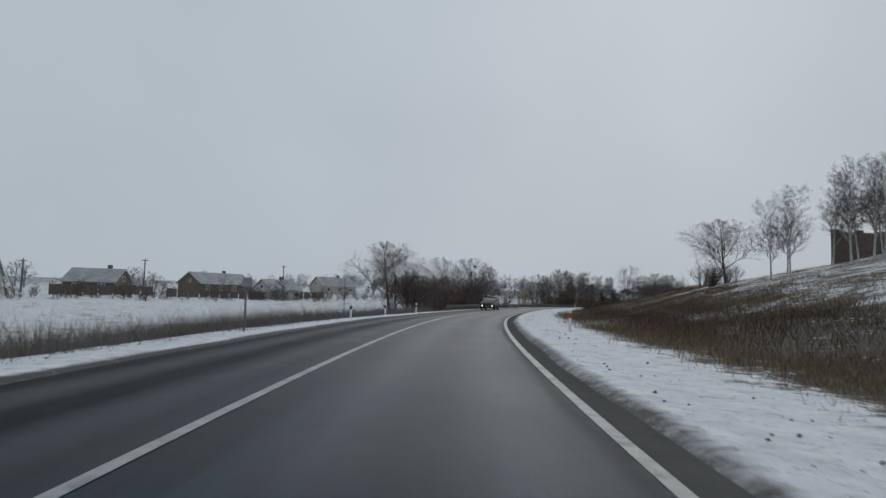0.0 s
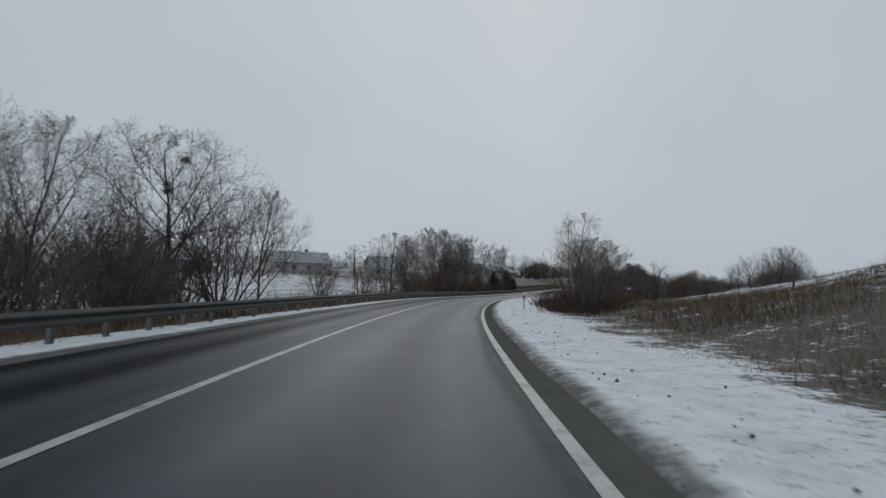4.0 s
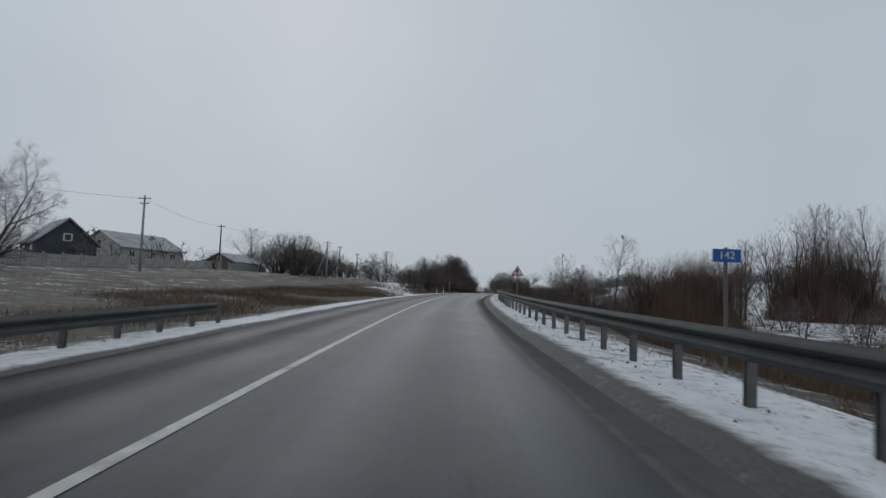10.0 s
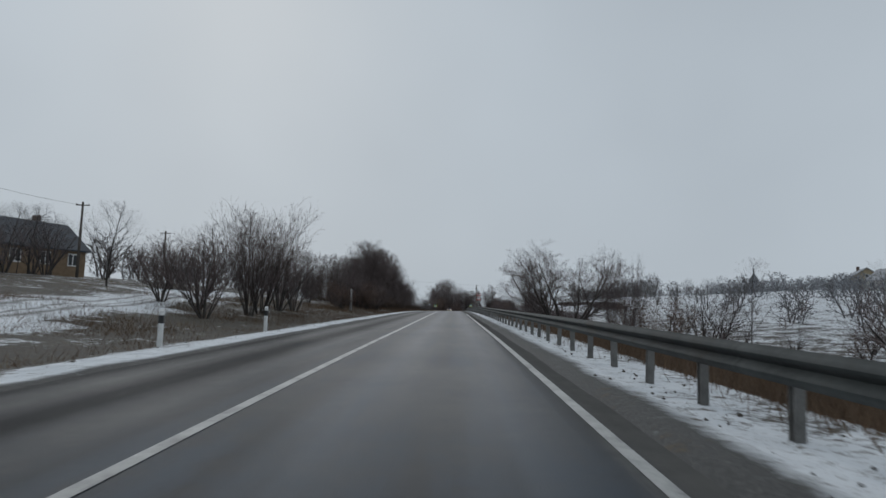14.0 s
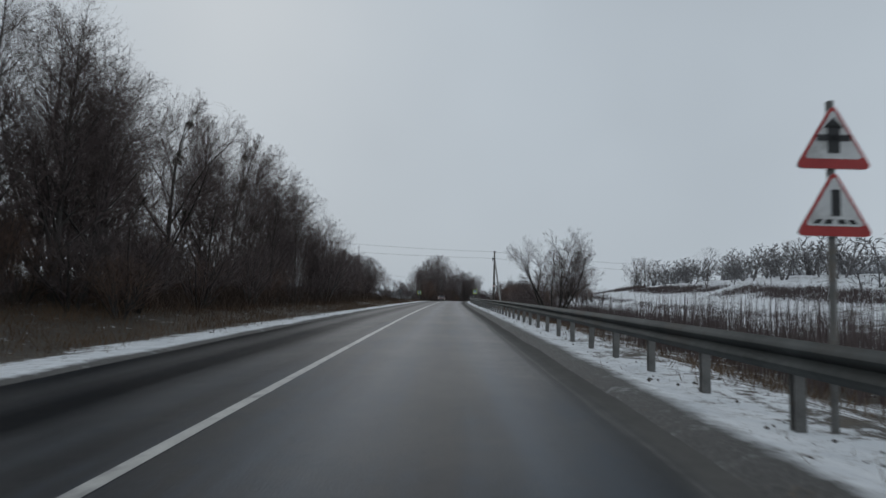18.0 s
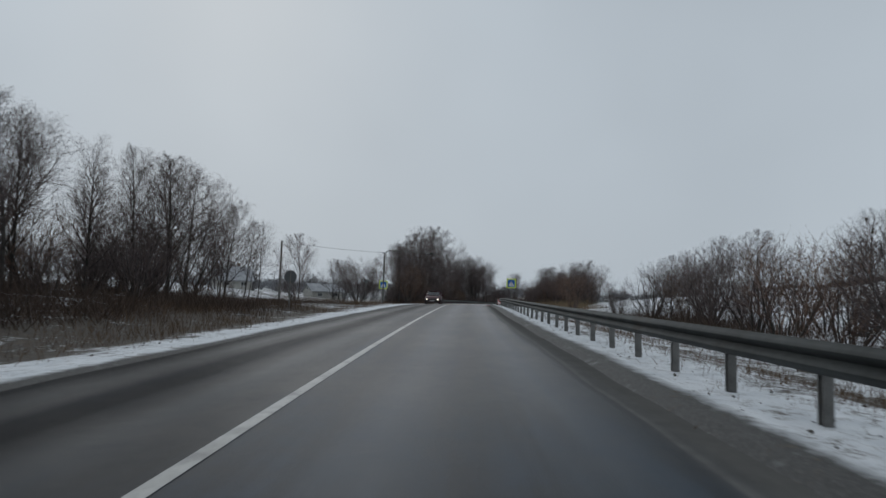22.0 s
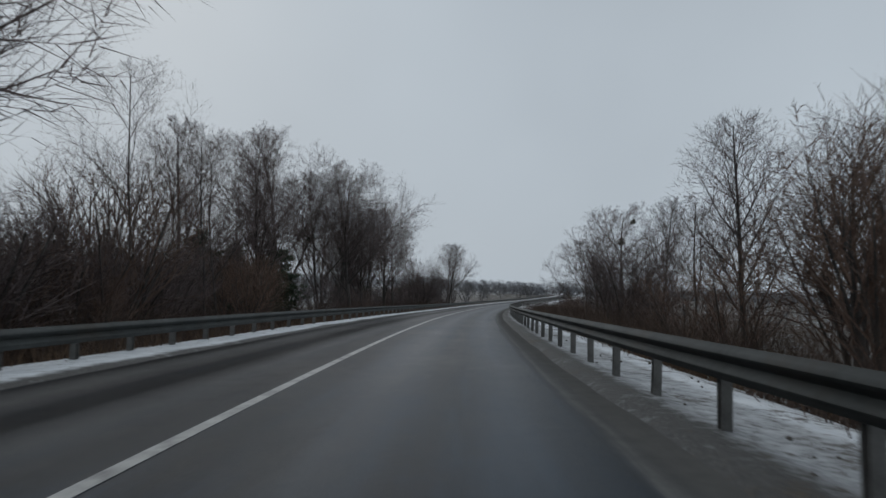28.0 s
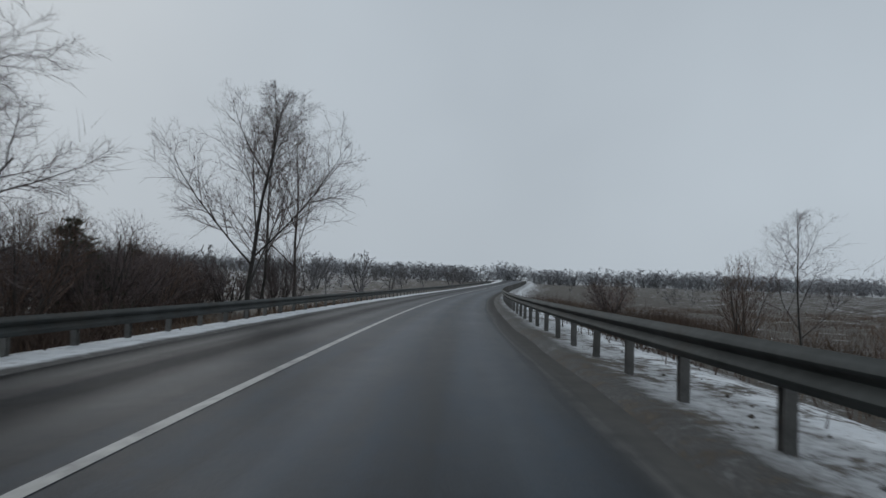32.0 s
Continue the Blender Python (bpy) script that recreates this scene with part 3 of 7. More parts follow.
        zz = p[:, 2] * (1 - f) ** 4 + (1 - (1 - f) ** 4) * z
        ring = np.column_stack([xy, zz])
        base = sum(len(r) for r in rings)
        now = np.arange(base, base + len(rim))
        nxt, lastn = np.roll(now, -1), np.roll(last, -1)
        faces = np.concatenate([faces, np.stack([last, now, nxt, lastn], -1)])
        rings.append(ring)
        cov.append(np.full(len(rim), 0.56))
        gre.append(np.full(len(rim), 0.1))
        slu.append(np.zeros(len(rim)))
        last = now
    me = mesh_of("ground", np.concatenate(rings), faces, GROUND, True)
    for name, values in (("cover", np.concatenate(cov)), ("green", np.concatenate(gre)), ("slush", np.concatenate(slu))):
        a = me.attributes.new(name, "FLOAT", "POINT")
        a.data.foreach_set("value", values.astype(np.float32))
    if me.polygons[0].normal.z < 0:
        me.flip_normals()
    tagged(link("ground", me), "fields and verges with thin snow over dry grass", "ground", kind="structure")


make_ground()


# ---- road ----
def ribbon(name, s0, s1, l0, l1, z, mat, step=2.0, uv=False, cols=2, thick=0.0):
    ss = np.arange(s0, s1 + 0.01, step) if s1 - s0 > step else np.array([s0, s1])
    ls = np.linspace(l0, l1, cols)
    if l0 < 0 < l1:
        ls = np.unique(np.append(ls, 0.0))
    sg, lg = np.meshgrid(ss, ls, indexing="ij")
    v = at_road(sg.ravel(), lg.ravel(), z + camber(lg.ravel()))
    n, c = sg.shape
    idx = np.arange(n * c).reshape(n, c)
    f = np.stack([idx[:-1, :-1], idx[:-1, 1:], idx[1:, 1:], idx[1:, :-1]], -1).reshape(-1, 4)
    if thick:
        low = v - [0, 0, thick]
        k = len(v)
        v = np.concatenate([v, low])
        rim = np.concatenate([idx[:, 0][::-1], idx[0, 1:], idx[1:, -1], idx[-1, -2:0:-1]])
        f = np.concatenate([f, np.stack([rim, rim + k, np.roll(rim, -1) + k, np.roll(rim, -1)], -1)])
    me = mesh_of(name, v, f, mat)
    if uv:
        layer = me.uv_layers.new(name="road")
        flat = np.column_stack([lg.ravel(), sg.ravel()])
        flat = np.concatenate([flat, flat]) if thick else flat
        layer.data.foreach_set("uv", flat[[lp.vertex_index for lp in me.loops]].ravel().astype(np.float32))
    return me


tagged(link("road", ribbon("road", -55, 890, -3.95, 4.62, 0.0, ASPHALT, 2.0, True, 5, 0.1)), "wet grey two-lane asphalt road with salt-stained wheel tracks", "road", kind="structure")
WORN_LINE = plain("worn_road_paint", (0.07, 0.07, 0.07), (0.2, 0.2, 0.195), 2.0, 0.6, grime=(0.03, 0.03, 0.03))
LINES = tagged(new("road_marking"), "white painted lines on the wet asphalt", "road marking", kind="structure")
for a, b in ((-50, 265), (280, 501), (534.4, 880)):
    link("centre_line", ribbon("centre_line", a, b, -0.065, 0.065, 0.005, WHITE_LINE, 2.0, cols=3), LINES)
for n in range(6):
    link("centre_dash", ribbon("centre_dash", 265.5 + n * 2.1, 266.7 + n * 2.1, -0.06, 0.06, 0.005, WHITE_LINE, cols=3), LINES)
for n in range(14):
    link("centre_dash", ribbon("centre_dash", 505.8 + n * 2.05, 507.0 + n * 2.05, -0.06, 0.06, 0.005, WHITE_LINE, cols=3), LINES)
for a, b, u in ((-50, 160, 3.54), (254, 352, 3.46)):
    link("edge_line", ribbon("edge_line", a, b, u, u + 0.13, 0.005, WHITE_LINE, 2.0), LINES)
for a, b in ((395, 470),):
    link("edge_line", ribbon("edge_line", a, b, -3.52, -3.41, 0.005, WORN_LINE, 2.0), LINES)
# the crossing: white and red bars along the road
for n in range(15):
    u = -3.55 + n * 0.5
    link("crossing_bar", ribbon("crossing_bar", 500.2, 504.5, u + 0.01, u + 0.49, 0.009, WHITE_LINE if n % 2 else RED_LINE, 1.0), LINES, "white bar" if n % 2 else "worn red bar")


# ---- guard rails ----
W_PROFILE = [(0.042 * (1 - math.cos(4 * math.pi * k / 16)) ** 0.8 * (1.0 if 0 < k < 16 else 0.0), 0.31 - 0.31 * k / 16) for k in range(17)]


def post_mesh(height):
    bm = prism_bm(((-0.05, 0), (0.05, 0), (0.05, 0.01), (0.006, 0.01), (0.006, 0.09), (0.05, 0.09), (0.05, 0.1), (-0.05, 0.1), (-0.05, 0.09), (-0.006, 0.09), (-0.006, 0.01), (-0.05, 0.01)), 0, height)
    bmesh.ops.rotate(bm, verts=bm.verts, matrix=Matrix.Rotation(radians(90), 3, "X"))
    return bm_mesh("post", bm, POST_STEEL)


POST = post_mesh(0.95)


def guardrail(label, s0, s1, lat, top, group, pitch=2.0, shift=0.0, facing=None):
    """A W-beam on steel posts. shift: where the posts stand between whole pitches. facing: -1, the beam stands on the post's left side."""
    def along(v, s):
        return np.interp(s, v[0], v[1]) if isinstance(v, tuple) else v + 0 * np.asarray(s)
    facing = facing or (-1 if np.max(along(lat, s0)) > 0 else 1)
    root = tagged(new("guardrail"), label, "guardrail", group)
    ss = np.arange(s0, s1, 6.0)
    for a in ss:
        b = min(a + 6.0, s1)
        st = np.linspace(a, b + 0.12, 5)
        verts, faces, m = [], [], len(W_PROFILE)
        ring = list(W_PROFILE) + [(x - 0.006, z) for x, z in reversed(W_PROFILE)]
        k = len(ring)
        for x, z in ring:
            verts.append(at_road(st, along(lat, st) + facing * (0.10 + x), along(top, st) - 0.31 + z + camber(along(lat, st))))
        v = np.stack(verts, 1).reshape(-1, 3)
        for i in range(len(st) - 1):
            for j in range(k):
                faces.append((i * k + j, i * k + (j + 1) % k, (i + 1) * k + (j + 1) % k, (i + 1) * k + j))
        faces += [tuple(range(k)), tuple(range((len(st) - 1) * k, len(st) * k))[::-1]]
        beam = mesh_of("beam", v, faces, STEEL, True)
        beam.set_sharp_from_angle(angle=radians(38))
        link("beam", beam, root)
    for a in np.arange(math.ceil(s0 / pitch) * pitch, s1 - 0.2, pitch):
        a = float(a + along(shift, a))
        side = float(along(lat, a))
        low = rise(a, side)[0]
        ob = link("post", POST, root)
        p = at_road(a, side, max(low, -0.35) - 0.12)
        h = float(along(top, a) + camber(side)) - 0.02 - (max(low, -0.35) - 0.12)
        ob.matrix_basis = Matrix.LocRotScale(Vector(p), Euler((radians(random.uniform(-1.5, 1.5)), radians(random.uniform(-1.5, 1.5)), heading(a) + (0 if facing < 0 else math.pi))), Vector((1, 1, h / 0.95)))
    return root


RAIL_LAT = ((168, 200, 249, 300, 366, 450, 482, 500), (5.33, 5.27, 5.13, 5.05, 5.13, 5.1, 4.95, 4.9))
guardrail("long galvanised W-beam guardrail on steel posts along the snowy verge", 167, 500, RAIL_LAT, ((167, 180, 440, 482), (0.52, 0.82, 0.82, 0.74)), "guardrails", 2.0, ((187, 249, 287, 366, 445, 485), (1.2, 0.9, 0.3, 0.1, 0.4, 0.22)))
guardrail("short steel guardrail piece after the crossing", 505.5, 523, 4.8, 0.74, "guardrails")
guardrail("dull steel guardrail beside the far lane, below a row of trees", 61, 218, -4.55, 0.68, "guardrails", 1.8, ((60, 148), (1.05, 0.7)))
guardrail("steel guardrail along the marsh, its posts in patchy snow", 539, 800, ((540, 562, 622), (4.7, 4.52, 4.63)), ((542, 560), (0.76, 0.83)), "guardrails", 2.0, ((540, 561.7, 601, 622.5, 645), (1.4, 1.7, 2.05, 2.5, 2.42)))
guardrail("dark steel guardrail of the outer bend, thin snow at its feet", 526, 800, -4.45, 0.66, "guardrails", 1.75, 1.05)


def lane(name, label, way, width, flare=0.0):
    """A snowy lane over the ground along way, a row of stations and distances."""
    pts = []
    for (a, b), (c, d) in zip(way, way[1:]):
        pts += [(a + (c - a) * t / 8, b + (d - b) * t / 8) for t in range(8)]
    pts.append(way[-1])
    pts = np.array(pts)
    for _ in range(6):
        pts[1:-1] = (pts[:-2] + 2 * pts[1:-1] + pts[2:]) / 4
    step = np.gradient(pts, axis=0)
    side = np.stack([-step[:, 1], step[:, 0]], -1) / np.linalg.norm(step, axis=1)[:, None]
    us = np.linspace(-1, 1, 7)
    verts, uvs = [], []
    for i, p in enumerate(pts):
        half = width / 2 + flare * max(0, 1 - i / 8)
        for u in us:
            q = p + side[i] * u * half
            low = float(rise(q[0], q[1])[0])
            verts.append(at_road(q[0], q[1], (max(low, -0.24) + 0.06 if abs(u) < 0.9 and i else low - 0.05)))
            uvs.append((u * width / 2, i))
    n = len(us)
    faces = [(i * n + j, i * n + j + 1, (i + 1) * n + j + 1, (i + 1) * n + j) for i in range(len(pts) - 1) for j in range(n - 1)]
    me = mesh_of(name, verts, faces, TRACKED, True)
    if me.polygons[0].normal.z < 0:
        me.flip_normals()
    layer = me.uv_layers.new(name="road")
    layer.data.foreach_set("uv", np.array(uvs)[[lp.vertex_index for lp in me.loops]].ravel().astype(np.float32))
    tagged(link(name, me), label, "road", kind="structure")


lane("side_road", "snowy side road with dark wheel tracks climbing the meadow", ((272, -4.3), (279, -6.6), (288, -9.6), (298, -12.6), (312, -14.4), (328, -17.6), (346, -21.5)), 3.6, 3.0)
lane("side_road", "snowy lane beside the crossing", ((507, -5.3), (510, -10), (514, -18), (519, -30)), 3.6, 0.9)
lane("side_road", "snowy lane with wheel tracks between the guardrails", ((532.5, 6.9), (535, 12), (538, 22), (541, 38)), 4.2, 0.6)


def clods():
    """Small frozen lumps of dirt thrown onto the verges."""
    rng, v, f = random.Random(77), [], []
    for _ in range(7000):
        s = rng.uniform(0, 660)
        right = rng.random() < 0.75
        lat = (4.3 + abs(rng.gauss(0, 1.0))) if right else -(4.3 + abs(rng.gauss(0, 0.6)))
        r = 0.006 + 0.032 * rng.random() ** 3.0
        p = np.array(at_road(s, lat, float(rise(s, lat)[0]) + (0.065 if right else 0.05)))
        if not right and lat > -5.0:
            p[2] = at_road(s, lat, float(camber(lat)) + 0.07)[2]
        b = len(v)
        v += [p + np.array(o) * r * rng.uniform(0.7, 1.3) for o in ((1, 0, 0), (0, 1, 0), (-1, 0, 0), (0, -1, 0), (0.2, 0.1, 0.8), (0, 0, -0.8))]
        f += [(b, b + 1, b + 4), (b + 1, b + 2, b + 4), (b + 2, b + 3, b + 4), (b + 3, b, b + 4), (b + 1, b, b + 5), (b + 2, b + 1, b + 5), (b + 3, b + 2, b + 5), (b, b + 3, b + 5)]
    tagged(link("dirt_clods", mesh_of("dirt_clods", v, f, DIRT)), "small dark frozen dirt lumps scattered on the snowy verge", "dirt", kind="stuff")


clods()

# ---- trees ----
class Wood:
    def __init__(self):
        self.v, self.f = [], []

    def tube(self, pts, radii, sides):
        """A tapering tube; with two sides a fine twig's blade, turned at random about its line."""
        base, n = len(self.v), len(pts)
        spin = base * 0.7
        for i, p in enumerate(pts):
            d = (pts[min(i + 1, n - 1)] - pts[max(i - 1, 0)]).normalized()
            a = d.cross(Vector((0.3, 0.2, 0.93)) if abs(d.z) < 0.85 else Vector((1, 0.1, 0))).normalized()
            b = d.cross(a)
            if i == n - 1 and radii[i] < 0.012:
                self.v.append(p)
                continue
            for k in range(sides):
                t = 2 * math.pi * k / sides + (spin if sides == 2 else 0)
                self.v.append(p + (a * math.cos(t) + b * math.sin(t)) * radii[i])
        for i in range(n - 1):
            r0, tip = base + i * sides, i == n - 2 and radii[-1] < 0.012
            for k in range(sides if sides > 2 else 1):
                k1 = (k + 1) % sides
                self.f.append((r0 + k, r0 + k1, r0 + sides) if tip else (r0 + k, r0 + k1, r0 + sides + k1, r0 + sides + k))


def level(n, length, angle, start=0.25, wob=0.12, up=0.05, seg=3, sides=3, tip=0.3, taper=0.0, spread=0.2):
    return dict(n=n, length=length, angle=angle, start=start, wob=wob, up=up, seg=seg, sides=sides, tip=tip, taper=taper, spread=spread)


def grow(seed, length, radius, spec, stems=1, lean=0.0, first=2, crown=None, least=0.0045):
    """A bare tree: spec holds one level() for the stem and each order of branches. The first orders go into the trunk mesh.
    crown: half-width, height of the middle and half-height of the outline that the twigs keep to, in stem lengths."""
    rng = random.Random(seed)
    parts = (Wood(), Wood())

    def go(p, d, size, r, lv):
        sp = spec[lv]
        if crown and lv:
            for _ in range(9):
                q = p + d * size + Vector((0, 0, sp["up"] * size))
                k = (q.x ** 2 + q.y ** 2) / (crown[0] * length) ** 2 + ((q.z - crown[1] * length) / (crown[2] * length)) ** 2
                if k < rng.uniform(0.85, 1.15):
                    break
                size *= 0.82
        n, pts, dirs = sp["seg"], [p], [d]
        for _ in range(n):
            d = (d + Vector((rng.gauss(0, 1), rng.gauss(0, 1), rng.gauss(0, 0.6))) * sp["wob"] + Vector((0, 0, sp["up"]))).normalized()
            p = p + d * (size / n)
            pts.append(p)
            dirs.append(d)
        radii = [max(r * (1 - (1 - sp["tip"]) * i / n), 0.004) for i in range(n + 1)]
        parts[0 if lv < first else 1].tube(pts, radii, sp["sides"])
        if lv + 1 == len(spec):
            return
        c = spec[lv + 1]
        count = max(1, round(c["n"] * rng.uniform(0.8, 1.2)))
        turn = rng.uniform(0, 6.3)
        for j in range(count):
            f = c["start"] + (1 - c["start"]) * (j + rng.uniform(0.1, 0.9)) / count
            i = min(int(f * n), n - 1)
            q, dd = pts[i].lerp(pts[i + 1], f * n - i), dirs[i + 1]
            turn += 2.4 + rng.uniform(-0.4, 0.4)
            side = dd.orthogonal().normalized()
            side.rotate(Matrix.Rotation(turn, 3, dd))
            ang = radians(c["angle"] * rng.uniform(0.75, 1.25))
            go(q, (dd * math.cos(ang) + side * math.sin(ang)).normalized(), size * c["length"] * (1 - c["taper"] * f) * rng.uniform(1 - c["spread"], 1 + c["spread"]),
               max(least, radii[i] * (0.62 if lv else 0.5)), lv + 1)

    for k in range(stems):
        a = rng.uniform(0, 6.3)
        out = lean * rng.uniform(0.5, 1.2)
        go(Vector((math.cos(a), math.sin(a), 0)) * (0.12 * length * 0.3 if stems > 1 else 0), Vector((math.cos(a) * out, math.sin(a) * out, 1)).normalized(),
           length * rng.uniform(0.8, 1.1), radius * rng.uniform(0.8, 1.1), 0)
    return parts


# broad crown of a willow or alder; slim poplar; birch with hanging twigs; round shrub; stiff whips; young tree
BROAD = (level(1, 1, 0, seg=7, sides=6, wob=0.06, tip=0.15), level(14, 0.92, 40, 0.1, 0.08, 0.10, 5, 4, 0.2, 0.62), level(11, 0.42, 38, 0.2, 0.12, 0.07, 2, 3, 0.3, 0.3),
         level(9, 0.5, 40, 0.1, 0.14, 0.06, 1, 2, 0.3, 0.2), level(9, 0.62, 40, 0.08, 0.15, 0.05, 1, 2, 0.3))
SLIM = (level(1, 1, 0, seg=7, sides=5, wob=0.03, tip=0.15), level(24, 0.42, 32, 0.16, 0.06, 0.10, 3, 3, 0.25, 0.6), level(9, 0.45, 34, 0.15, 0.10, 0.08, 1, 3, 0.3, 0.3),
        level(8, 0.6, 34, 0.1, 0.12, 0.05, 1, 2, 0.3), level(2, 0.75, 34, 0.15, 0.12, 0.05, 1, 2, 0.3))
WEEP = (level(1, 1, 0, seg=7, sides=6, wob=0.04, tip=0.15), level(18, 0.33, 34, 0.25, 0.08, 0.03, 4, 4, 0.25, 0.5), level(8, 0.5, 40, 0.25, 0.12, -0.25, 2, 3, 0.3, 0.2),
        level(20, 0.85, 40, 0.2, 0.10, -0.9, 3, 2, 0.3, 0.1))
SHRUB = (level(1, 1, 0, seg=3, sides=3, wob=0.10, tip=0.25), level(6, 0.66, 30, 0.12, 0.12, 0.06, 2, 3, 0.3, 0.4), level(6, 0.55, 36, 0.12, 0.14, 0.05, 1, 2, 0.3, 0.2),
         level(4, 0.7, 36, 0.12, 0.14, 0.04, 1, 2, 0.3))
BIRCH = (level(1, 1, 0, seg=7, sides=5, wob=0.03, tip=0.15), level(20, 0.36, 34, 0.22, 0.07, 0.07, 3, 3, 0.25, 0.6), level(7, 0.45, 36, 0.15, 0.10, 0.03, 1, 3, 0.3, 0.3),
         level(15, 0.75, 38, 0.1, 0.12, -0.08, 1, 2, 0.3))
FORK = (level(1, 1, 0, seg=6, sides=5, wob=0.08, tip=0.2), level(7, 0.55, 36, 0.2, 0.11, 0.08, 4, 4, 0.25, 0.45), level(6, 0.5, 38, 0.15, 0.13, 0.06, 2, 3, 0.3, 0.3),
        level(9, 0.55, 38, 0.12, 0.14, 0.05, 1, 2, 0.38, 0.2), level(8, 0.66, 36, 0.1, 0.14, 0.04, 1, 2, 0.42))
WHIPS = (level(1, 1, 0, seg=3, sides=3, wob=0.05, tip=0.2, up=0.06), level(9, 0.42, 24, 0.15, 0.08, 0.08, 2, 3, 0.3, 0.4), level(7, 0.45, 28, 0.15, 0.1, 0.04, 1, 2, 0.3), level(3, 0.5, 30, 0.2, 0.1, 0.04, 1, 2, 0.3))
YOUNG = (level(1, 1, 0, seg=5, sides=5, wob=0.06, tip=0.2), level(11, 0.5, 36, 0.22, 0.10, 0.08, 3, 3, 0.25, 0.5), level(8, 0.5, 36, 0.15, 0.12, 0.05, 1, 3, 0.3, 0.3), level(7, 0.58, 36, 0.12, 0.12, 0.05, 1, 2, 0.3),
         level(4, 0.66, 36, 0.15, 0.12, 0.04, 1, 2, 0.3))


def balls(rng, centre, radius, count, wood):
    """A tuft of short crossing twigs: mistletoe or a nest."""
    for _ in range(count):
        d = Vector((rng.gauss(0, 1), rng.gauss(0, 1), rng.gauss(0, 1))).normalized()
        p = centre + d * radius * rng.uniform(0.1, 0.85)
        q = p + Vector((rng.gauss(0, 1), rng.gauss(0, 1), rng.gauss(0, 1))).normalized() * radius * 0.45
        wood.tube([p, q], [0.03, 0.004], 2)


TREE_MESHES, TREE_LITE = {}, {}


def tree_kind(kind, seed, length, radius, spec, bark, twig, stems=1, lean=0.0, first=2, tufts=0, shape=None):
    trunk, crown = grow(seed, length, radius, spec, stems, lean, first, shape)
    made = [("trunk", mesh_of("trunk", trunk.v, trunk.f, bark, True)), ("crown", mesh_of("crown", crown.v, crown.f, twig))]
    if tufts:
        rng, w = random.Random(seed + 50), Wood()
        for _ in range(tufts):
            balls(rng, Vector(rng.choice([v for v in trunk.v if v.z > 0.45 * length and math.hypot(v.x, v.y) < 0.2 * length])), rng.uniform(0.18, 0.38), 150, w)
        made.append(("mistletoe", mesh_of("mistletoe", w.v, w.f, NEST)))
    TREE_MESHES[kind] = made
    # a thinner crown for the same kind where it stands well back from the road
    rng = random.Random(seed + 90)
    thin = [f for f in crown.f if len(f) == 4 or rng.random() < 0.38]
    TREE_LITE[kind] = [made[0], ("crown", mesh_of("crown", crown.v, thin, twig))] + made[2:]


def pine_kind(kind, seed, length):
    """A pine: a straight stem, whorls of boughs, each with tufts of needles."""
    rng, trunk, green = random.Random(seed), Wood(), Wood()
    trunk.tube([Vector((0.1 * math.sin(5 * f), 0, length * f)) for f in (0, 0.3, 0.6, 0.85, 1)], [0.12, 0.1, 0.07, 0.04, 0.014], 6)
    for n in range(64):
        z = length * (0.1 + 0.9 * (n // 5 * 5 / 64) ** 0.9) + rng.uniform(-0.06, 0.06)
        reach = ((1 - z / length) ** 0.9 * length * 0.38 + 0.15) * rng.uniform(0.4, 1.15)
        a = rng.uniform(0, 6.3)
        d = Vector((math.cos(a), math.sin(a), rng.uniform(0.0, 0.75))).normalized()
        p, q = Vector((0, 0, z)), Vector((0, 0, z)) + d * reach
        trunk.tube([p, q], [0.02, 0.008], 3)
        for _ in range(int(16 * reach) + 4):
            c = p.lerp(q, rng.uniform(0.3, 1.05)) + Vector((rng.gauss(0, 0.08), rng.gauss(0, 0.08), rng.gauss(0, 0.08)))
            for _ in range(7):
                e = (d * 0.5 + Vector((rng.gauss(0, 0.6), rng.gauss(0, 0.6), rng.gauss(0.2, 0.5)))).normalized()
                green.tube([c, c + e * rng.uniform(0.14, 0.3)], [0.02, 0.004], 2)
    TREE_MESHES[kind] = [("trunk", mesh_of("trunk", trunk.v, trunk.f, BARK)), ("crown", mesh_of("crown", green.v, green.f, NEEDLES))]


# each kind is built 10 m tall (shrubs 4 m) and scaled where it stands
for n in (0, 1):
    tree_kind(f"broad{n}", 11 + n, 8.8, 0.125, BROAD, BARK, TWIG, shape=(0.54, 0.64, 0.5))
    tree_kind(f"slim{n}", 21 + n, 9.8, 0.11, SLIM, BARK, TWIG, shape=(0.26, 0.6, 0.44))
    tree_kind(f"shrub{n}", 31 + n, 3.2, 0.05, SHRUB, BARK, TWIG, 9, 0.55, 1, shape=(0.62, 0.6, 0.66))
    tree_kind(f"red{n}", 41 + n, 3.4, 0.035, SHRUB, BARK, TWIG_RED, 11, 0.42, 1, shape=(0.55, 0.55, 0.62))
    tree_kind(f"whips{n}", 51 + n, 3.8, 0.03, WHIPS, BARK, TWIG, 16, 0.28, 1)
    tree_kind(f"young{n}", 61 + n, 9, 0.08, YOUNG, BARK, TWIG, shape=(0.4, 0.66, 0.46))
tree_kind("nested0", 13, 8.8, 0.13, BROAD, BARK, TWIG, tufts=6, shape=(0.56, 0.64, 0.5))
tree_kind("frost0", 14, 8.8, 0.12, BROAD, BARK, TWIG_FROST_HAZE, shape=(0.54, 0.64, 0.5))
tree_kind("frostshrub0", 33, 3.2, 0.05, SHRUB, BARK, TWIG_FROST_HAZE, 9, 0.6, 1, shape=(0.65, 0.6, 0.66))
